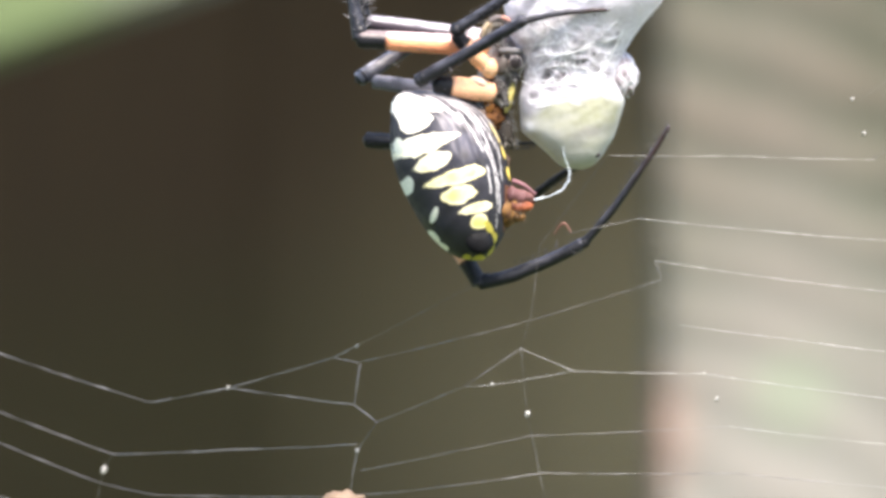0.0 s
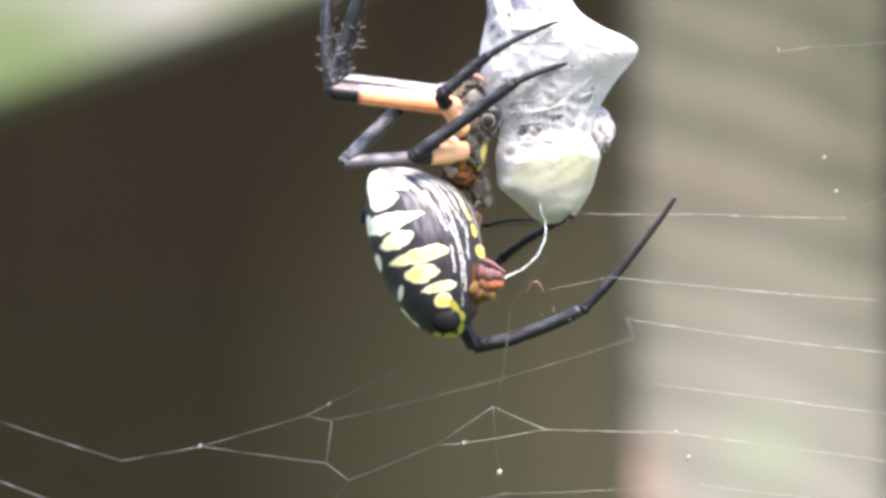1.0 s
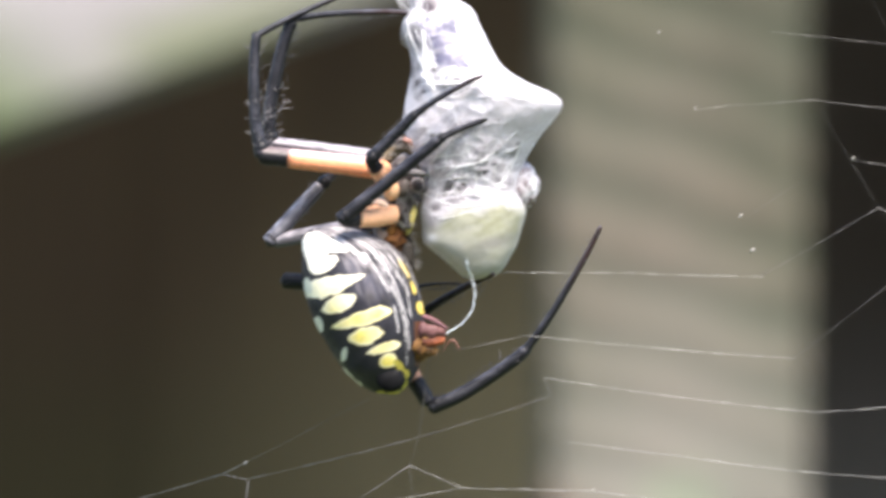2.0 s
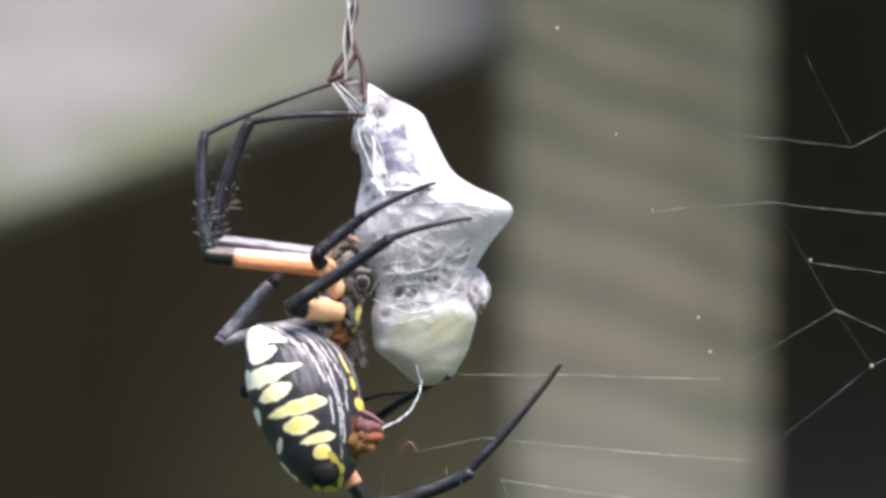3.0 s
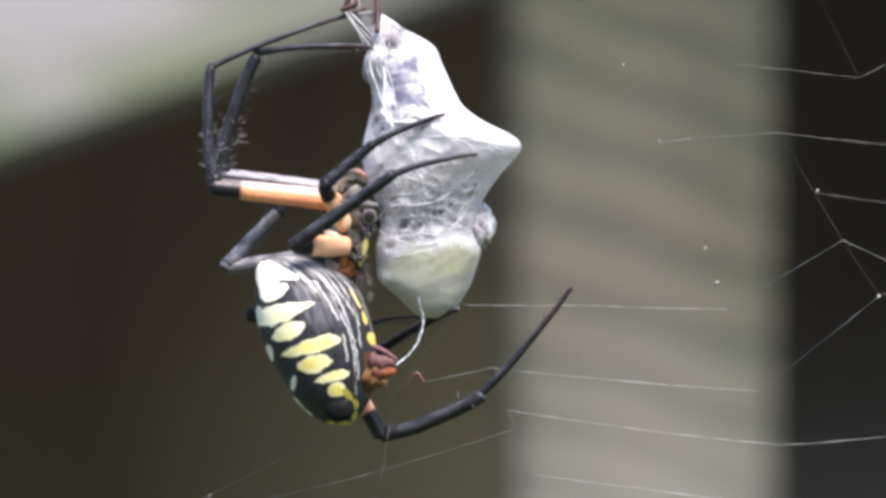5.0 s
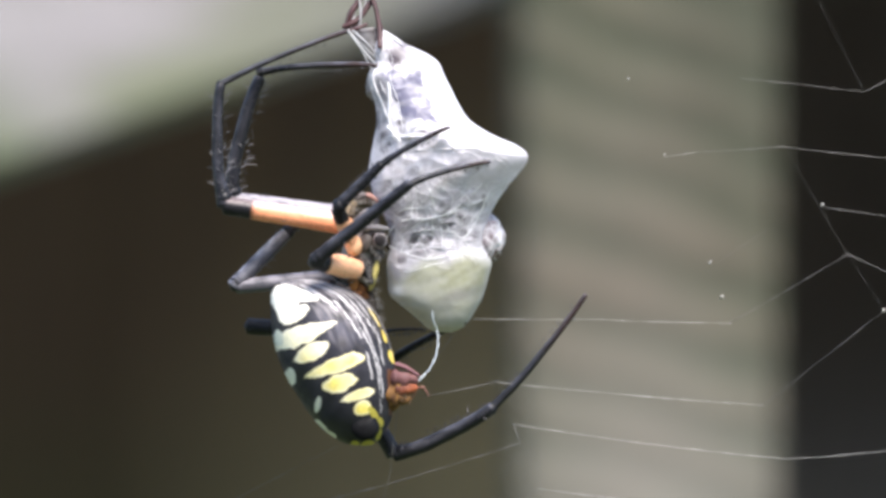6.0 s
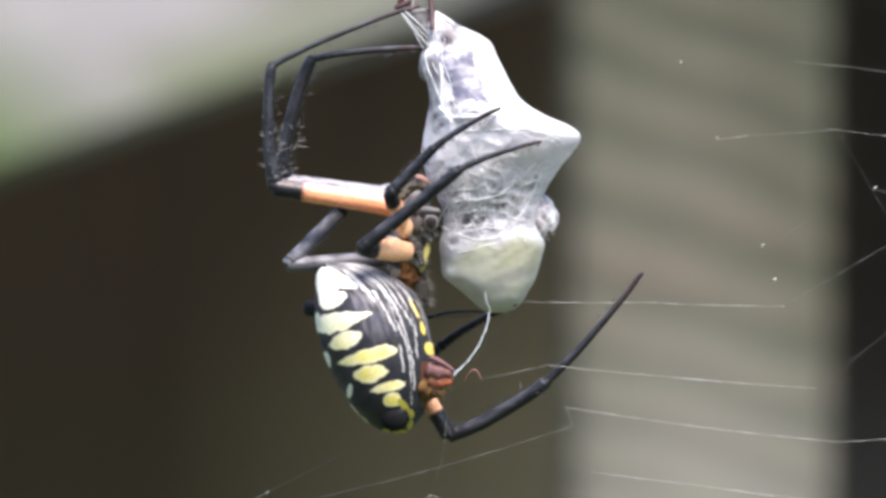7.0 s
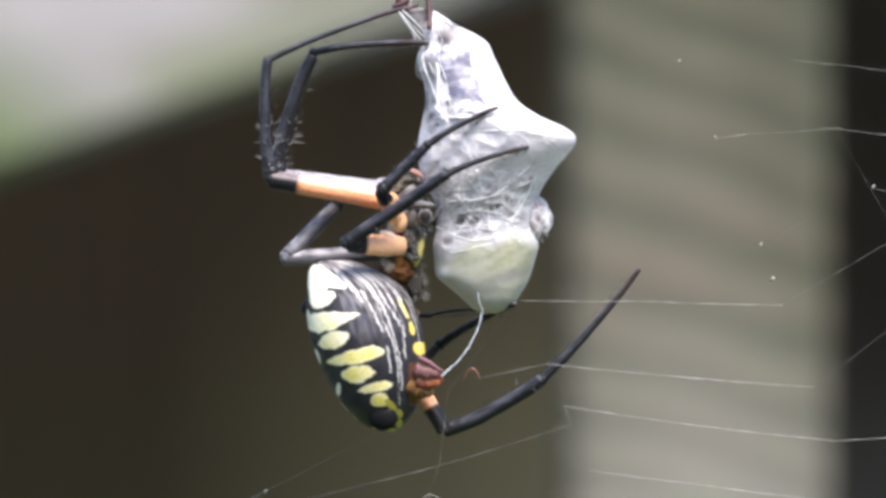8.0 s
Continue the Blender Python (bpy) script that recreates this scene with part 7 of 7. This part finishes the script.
    walk(legs["F"][1], [
        (0, pose(0.00215, -0.0005, -0.0036, -0.43, 7.52, 2.68)), (0.2, pose(0.00215, -0.0005, -0.0036, 1.74, -2.12, -3.54)),
        (0.3, pose(0.002415, -0.000562, -0.004043, 0.71, 7.5, -2.76)), (0.5, pose(0.00215, -0.0005, -0.0036, -0.43, 7.76, 2.75)),
        (0.7, pose(0.002153, -0.000501, -0.003606, 0.63, 17.37, 1.89)), (1, pose(0.00215, -0.0005, -0.0036, -0.16, 10.04, 2.87)),
        (1.5, pose(0.00215, -0.0005, -0.0036, -1.46, -1.12, 2.38)), (1.7, pose(0.002107, -0.00049, -0.003528, -1.67, -4.66, 3.16)),
        (2, pose(0.002407, -0.00056, -0.004031, -2.13, -2.47, 1.9)), (2.2, pose(0.00215, -0.0005, -0.0036, -0.84, 4.46, 2.63)),
        (3.3, pose(0.00215, -0.0005, -0.0036, 4.03, 9.81, -5.57)), (3.5, pose(0.00215, -0.0005, -0.0036, 3.47, 8.63, -4.69)),
        (4, pose(0.00215, -0.0005, -0.0036, 3.34, 7.87, -4.6)), (4.5, pose(0.00215, -0.0005, -0.0036, 3.05, 6.49, -4.29)),
        (4.7, pose(0.00215, -0.0005, -0.0036, 3.05, 6.49, -4.29)), (5.8, pose(0.00215, -0.0005, -0.0036, 4.92, 10.33, -7.63)),
        (6, pose(0.00215, -0.0005, -0.0036, 1.59, 3.15, -2.3)), (6.2, pose(0.002373, -0.000552, -0.003973, 2.02, -1.94, -2.41)),
        (6.5, pose(0.00215, -0.0005, -0.0036, 2.52, -3.34, -5.11)), (6.7, pose(0.002317, -0.000539, -0.003879, 1.7, 0.8, -3.76)),
        (7, pose(0.00215, -0.0005, -0.0036, -0, -0, 0)), (7.5, pose(0.00215, -0.0005, -0.0036, -1.17, 1.08, 2.38)),
        (8, pose(0.00215, -0.0005, -0.0036, -0.14, 1.04, 0.48))])
    walk(legs["F"][2], [
        (0, pose(0.01148, -0.00105, 2.7e-05, 6.47, -4.9, -6.22)), (0.2, pose(0.0103, -0.00213, 0.0013, 5.92, -15.34, -6.78)),
        (0.3, pose(0.011462, -0.002044, -0.000521, 5.18, -5.84, -7.26)), (0.5, pose(0.011708, -0.00105, 7e-05, 6.18, -5.71, -6.05)),
        (0.7, pose(0.011932, -0.001257, -0.001648, 5.26, 3.87, -7.2)), (1, pose(0.0119, -0.00105, -0.0003, 5.84, -1.94, -5.35)),
        (1.5, pose(0.011, -0.00105, 0.0015, 6.03, -12.66, -6.62)), (1.7, pose(0.01019, -0.000898, 0.001817, 5.69, -13.07, -4.16)),
        (2, pose(0.010759, -0.001106, 0.001062, 4.61, -9.78, -5.8)), (2.2, pose(0.01155, -0.00105, 0.00065, 5.8, -6.84, -5.83)),
        (3.3, pose(0.010585, -0.002567, -0.000713, 2.87, 0.11, -2.51)), (3.5, pose(0.010632, -0.002407, -0.000498, 2.78, -0.51, -2.49)),
        (4, pose(0.010655, -0.002393, -0.000358, 3.02, -0.99, -2.78)), (4.5, pose(0.010556, -0.002313, -0.000159, 2.63, -1.42, -2.45)),
        (4.7, pose(0.010556, -0.002313, -0.000159, 2.63, -1.42, -2.45)), (5.8, pose(0.01055, -0.002948, -0.0008, 2.04, 1.86, -1.58)),
        (6, pose(0.0108, -0.001966, 0.00055, -0.83, -1.54, 0.57)), (6.2, pose(0.010776, -0.002034, 0.000831, -0.85, -7.17, 0.5)),
        (6.5, pose(0.01005, -0.002384, 0.0014, 1.33, -5.19, -1.68)), (6.7, pose(0.010721, -0.002213, 0.000605, 0.48, -2.55, -1.27)),
        (7, pose(0.0107, -0.0015, 0.0011, 0, -0, 0)), (7.5, pose(0.0109, -0.00105, 0.001, 1.45, 0.14, -1.25)),
        (8, pose(0.0108, -0.001418, 0.00095, -0.92, 0.17, 0.82))])
    walk(legs["G"][0], [
        (0, pose(0.0005, 0.004, -0.0065, -2.21, -5.38, 0.36)), (0.2, pose(0.0005, 0.004, -0.0065, -1.66, 6.14, 0.91)),
        (0.3, pose(0.0005, 0.004, -0.0065, -1.83, 2.79, 0.74)), (0.5, pose(0.0005, 0.004, -0.0065, -2.26, -6.8, 0.3)),
        (0.7, pose(0.0005, 0.004, -0.0065, -2.26, -6.44, 0.32)), (1, pose(0.0005, 0.004, -0.0065, -2.21, -5.16, 0.38)),
        (1.5, pose(0.0005, 0.004, -0.0065, -1.99, -1.68, 0.51)), (1.7, pose(0.0005, 0.004, -0.0065, -1.96, 1.14, 0.67)),
        (2, pose(0.0005, 0.004, -0.0065, -1.94, 3.81, 0.83)), (2.2, pose(0.0005, 0.004, -0.0065, -2.21, -3.81, 0.45)),
        (3.3, pose(0.0005, 0.004, -0.0065, -2.16, -4.43, 0.4)), (3.5, pose(0.0005, 0.004, -0.0065, -2.14, -3.69, 0.44)),
        (4, pose(0.0005, 0.004, -0.0065, -2.13, -4.47, 0.39)), (4.5, pose(0.0005, 0.004, -0.0065, -2.1, -4.34, 0.39)),
        (4.7, pose(0.0005, 0.004, -0.0065, -2.1, -4.34, 0.39)), (5.8, pose(0.0005, 0.004, -0.0065, -2.04, -2.58, 0.47)),
        (6, pose(0.0005, 0.004, -0.0065, 1.78, 1.53, -0.41)), (6.2, pose(0.0005, 0.004, -0.0065, 0.97, 4.92, -0.01)),
        (6.5, pose(0.0005, 0.004, -0.0065, -0.51, 6.21, 0.62)), (6.7, pose(0.0005, 0.004, -0.0065, -0.34, 4.64, 0.41)),
        (7, pose(0.0005, 0.004, -0.0065, -0, -0, 0)), (7.5, pose(0.0005, 0.004, -0.0065, -1.9, -2.69, 0.42)),
        (8, pose(0.0005, 0.004, -0.0065, -1.98, -3.61, 0.39))])
    walk(legs["G"][1], [
        (0, pose(-0.002286, 0.000571, -0.007429, 2.18, 5.39, -0.16)), (0.2, pose(-0.002045, 0.000511, -0.006645, 1.77, -6.11, -1.09)),
        (0.3, pose(-0.002116, 0.000529, -0.006875, 1.87, -2.76, -0.82)), (0.5, pose(-0.002317, 0.000579, -0.007532, 2.24, 6.81, -0.03)),
        (0.7, pose(-0.002315, 0.000579, -0.007527, 2.23, 6.45, -0.07)), (1, pose(-0.002293, 0.000573, -0.007452, 2.18, 5.17, -0.18)),
        (1.5, pose(-0.002134, 0.000534, -0.006936, 1.98, 1.7, -0.45)), (1.7, pose(-0.002152, 0.000538, -0.006995, 1.98, -1.11, -0.71)),
        (2, pose(-0.002252, 0.000563, -0.007318, 2, -3.78, -0.96)), (2.2, pose(-0.002323, 0.000581, -0.007551, 2.18, 3.82, -0.31)),
        (3.3, pose(-0.002254, 0.000563, -0.007325, 2.14, 4.44, -0.24)), (3.5, pose(-0.002251, 0.000563, -0.007315, 2.12, 3.7, -0.3)),
        (4, pose(-0.002218, 0.000554, -0.007207, 2.11, 4.48, -0.22)), (4.5, pose(-0.002187, 0.000547, -0.007106, 2.08, 4.35, -0.23)),
        (4.7, pose(-0.002187, 0.000547, -0.007106, 2.08, 4.35, -0.23)), (5.8, pose(-0.002168, 0.000542, -0.007045, 2.03, 2.59, -0.38)),
        (6, pose(-0.00199, 0.000498, -0.006469, -1.8, -1.51, 0.46)), (6.2, pose(-0.001994, 0.000499, -0.006482, -0.98, -4.91, 0.1)),
        (6.5, pose(-0.002002, 0.0005, -0.006505, 0.58, -6.2, -0.68)), (6.7, pose(-0.002001, 0.0005, -0.006503, 0.37, -4.64, -0.44)),
        (7, pose(-0.002, 0.0005, -0.0065, 0, -0, 0)), (7.5, pose(-0.002027, 0.000507, -0.006587, 1.89, 2.7, -0.33)),
        (8, pose(-0.00208, 0.00052, -0.00676, 1.96, 3.62, -0.27))])
    walk(legs["G"][2], [
        (0, pose(0.00216, 0.000161, -0.003943, 1.96, 3.17, -4.27)), (0.2, pose(0.00161, 7.1e-05, -0.00234, 2.33, -7.99, -4.68)),
        (0.3, pose(0.001767, 9.8e-05, -0.002811, 2.08, -2.04, -0.1)), (0.5, pose(0.002214, 0.000175, -0.004158, 2.12, 5.45, -2.81)),
        (0.7, pose(0.002193, 0.000174, -0.004145, -1.77, 0.2, -3.52)), (1, pose(0.00214, 0.000161, -0.00395, 2.32, 4.65, -1.61)),
        (1.5, pose(0.002076, 0.000116, -0.00317, 2.09, 1.44, -1.16)), (1.7, pose(0.001872, 0.000113, -0.003168, 3.01, 0.71, 0.54)),
        (2, pose(0.001576, 0.000112, -0.003167, 2, -3.78, -0.96)), (2.2, pose(0.002025, 0.000159, -0.003945, 2.18, 3.82, -0.31)),
        (3.3, pose(0.002133, 0.00015, -0.003767, 2.14, 4.44, -0.24)), (3.5, pose(0.00209, 0.000146, -0.003699, 3.44, 4.86, -0.74)),
        (4, pose(0.002172, 0.000144, -0.003651, 3.23, 6.37, 1.42)), (4.5, pose(0.002195, 0.000138, -0.00354, 3.17, 5.5, -0.15)),
        (4.7, pose(0.002195, 0.000138, -0.00354, 3.17, 5.5, -0.15)), (5.8, pose(0.002102, 0.000126, -0.003346, 2.03, 2.59, -0.38)),
        (6, pose(0.002006, 0.000402, -0.002456, -1.91, -0.7, 1.85)), (6.2, pose(0.001828, 0.000319, -0.002246, 2.68, 0.28, 2.26)),
        (6.5, pose(0.00165, 0.000167, -0.002188, 0.09, -6.64, -0.58)), (6.7, pose(0.001765, 0.000196, -0.002287, 1.4, -2.96, 0.49)),
        (7, pose(0.0021, 0.00025, -0.0026, -0, 0, -0)), (7.5, pose(0.00225, 0.000104, -0.002895, 2.34, 3.19, -0.28)),
        (8, pose(0.002255, 0.000117, -0.003138, 2.45, 4.49, 0.49))])
    walk(legs["H"][0], [
        (0, pose(-0.00568, 0.0045, -0.005477, 0, -0, 0)), (0.2, pose(-0.00615, 0.0045, -0.0042, 0, -0, 0)),
        (0.3, pose(-0.005523, 0.0045, -0.004882, 0.64, 9.83, -1.1)), (0.5, pose(-0.003658, 0.0045, -0.00692, 0, -0, 0)),
        (0.7, pose(-0.00355, 0.0045, -0.007057, 0.21, 2.18, 0.31)), (1, pose(-0.003513, 0.0045, -0.007095, 0, -0, 0)),
        (1.5, pose(-0.003432, 0.0045, -0.00696, 0, -0, 0)), (1.7, pose(-0.003716, 0.0045, -0.00697, 0, -0, 0)),
        (2, pose(-0.004238, 0.0045, -0.007117, 0, -0, 0)), (2.2, pose(-0.003318, 0.0045, -0.007755, 0, -0, 0)),
        (3.3, pose(-0.003082, 0.0045, -0.008143, 0, -0, 0)), (3.5, pose(-0.003177, 0.0045, -0.00781, 0, -0, 0)),
        (4, pose(-0.00315, 0.0045, -0.007623, 0, -0, 0)), (4.5, pose(-0.003143, 0.0045, -0.007317, 0, -0, 0)),
        (4.7, pose(-0.003143, 0.0045, -0.007301, 0, -0, 0)), (5.8, pose(-0.00335, 0.0045, -0.0071, 0, -0, 0)),
        (6, pose(-0.004157, 0.0045, -0.006245, 0, -0, 0)), (6.2, pose(-0.005298, 0.0045, -0.005561, 0, -0, 0)),
        (6.5, pose(-0.006198, 0.0045, -0.005355, 0, -0, 0)), (6.7, pose(-0.00533, 0.0045, -0.005616, -0, 1.45, -1.41)),
        (7, pose(-0.0035, 0.0045, -0.00625, 0, -0, 0)), (7.5, pose(-0.003217, 0.0045, -0.006438, 0, -0, 0)),
        (8, pose(-0.003152, 0.0045, -0.006642, 0, -0, 0))])
    walk(legs["H"][1], [
        (0, pose(-0.006, 0.0005, 0.00045, 0, -0, 0)), (0.2, pose(-0.006, 0.0005, 0.00045, 0, -0, 0)),
        (0.3, pose(-0.004947, 0.000412, 0.000371, -0.84, -9.81, 1.22)), (0.5, pose(-0.006, 0.0005, 0.00045, 0, -0, 0)),
        (0.7, pose(-0.006443, 0.000537, 0.000483, -0.2, -2.18, -0.31)), (1, pose(-0.006, 0.0005, 0.00045, 0, -0, 0)),
        (1.5, pose(-0.006, 0.0005, 0.00045, 0, -0, 0)), (1.7, pose(-0.006, 0.0005, 0.00045, 0, -0, 0)),
        (2, pose(-0.006, 0.0005, 0.00045, 0, -0, 0)), (2.2, pose(-0.006, 0.0005, 0.00045, 0, -0, 0)),
        (3.3, pose(-0.006, 0.0005, 0.00045, 0, -0, 0)), (3.5, pose(-0.006, 0.0005, 0.00045, 0, -0, 0)),
        (4, pose(-0.006, 0.0005, 0.00045, 0, -0, 0)), (4.5, pose(-0.006, 0.0005, 0.00045, 0, -0, 0)),
        (4.7, pose(-0.006, 0.0005, 0.00045, 0, -0, 0)), (5.8, pose(-0.006, 0.0005, 0.00045, 0, -0, 0)),
        (6, pose(-0.006, 0.0005, 0.00045, 0, -0, 0)), (6.2, pose(-0.006, 0.0005, 0.00045, 0, -0, 0)),
        (6.5, pose(-0.006, 0.0005, 0.00045, 0, -0, 0)), (6.7, pose(-0.004638, 0.000387, 0.000348, -0.03, -1.45, 1.41)),
        (7, pose(-0.006, 0.0005, 0.00045, 0, -0, 0)), (7.5, pose(-0.006, 0.0005, 0.00045, 0, -0, 0)),
        (8, pose(-0.006, 0.0005, 0.00045, 0, -0, 0))])
    walk(legs["H"][2], [
        (0, pose(0.0051, 0.00075, -0.00035, 0, -0, 0)), (0.2, pose(0.0051, 0.00075, -0.00035, 0, -0, 0)),
        (0.3, pose(0.00612, 0.000887, 0.001471, -0.84, -9.81, 1.22)), (0.5, pose(0.0051, 0.00075, -0.00035, 0, -0, 0)),
        (0.7, pose(0.004681, 0.000725, 0.000105, -0.2, -2.18, -0.31)), (1, pose(0.0051, 0.00075, -0.00035, 0, -0, 0)),
        (1.5, pose(0.0051, 0.00075, -0.00035, 0, -0, 0)), (1.7, pose(0.0051, 0.00075, -0.00035, 0, -0, 0)),
        (2, pose(0.0051, 0.00075, -0.00035, 0, -0, 0)), (2.2, pose(0.0051, 0.00075, -0.00035, 0, -0, 0)),
        (3.3, pose(0.0051, 0.00075, -0.00035, 0, -0, 0)), (3.5, pose(0.0051, 0.00075, -0.00035, 0, -0, 0)),
        (4, pose(0.0051, 0.00075, -0.00035, 0, -0, 0)), (4.5, pose(0.0051, 0.00075, -0.00035, 0, -0, 0)),
        (4.7, pose(0.0051, 0.00075, -0.00035, 0, -0, 0)), (5.8, pose(0.0051, 0.00075, -0.00035, 0, -0, 0)),
        (6, pose(0.0051, 0.00075, -0.00035, 0, -0, 0)), (6.2, pose(0.0051, 0.00075, -0.00035, 0, -0, 0)),
        (6.5, pose(0.0051, 0.00075, -0.00035, 0, -0, 0)), (6.7, pose(0.006469, 0.000909, -0.000172, -0.03, -1.45, 1.41)),
        (7, pose(0.0051, 0.00075, -0.00035, 0, -0, 0)), (7.5, pose(0.0051, 0.00075, -0.00035, 0, -0, 0)),
        (8, pose(0.0051, 0.00075, -0.00035, 0, -0, 0))])


motions()
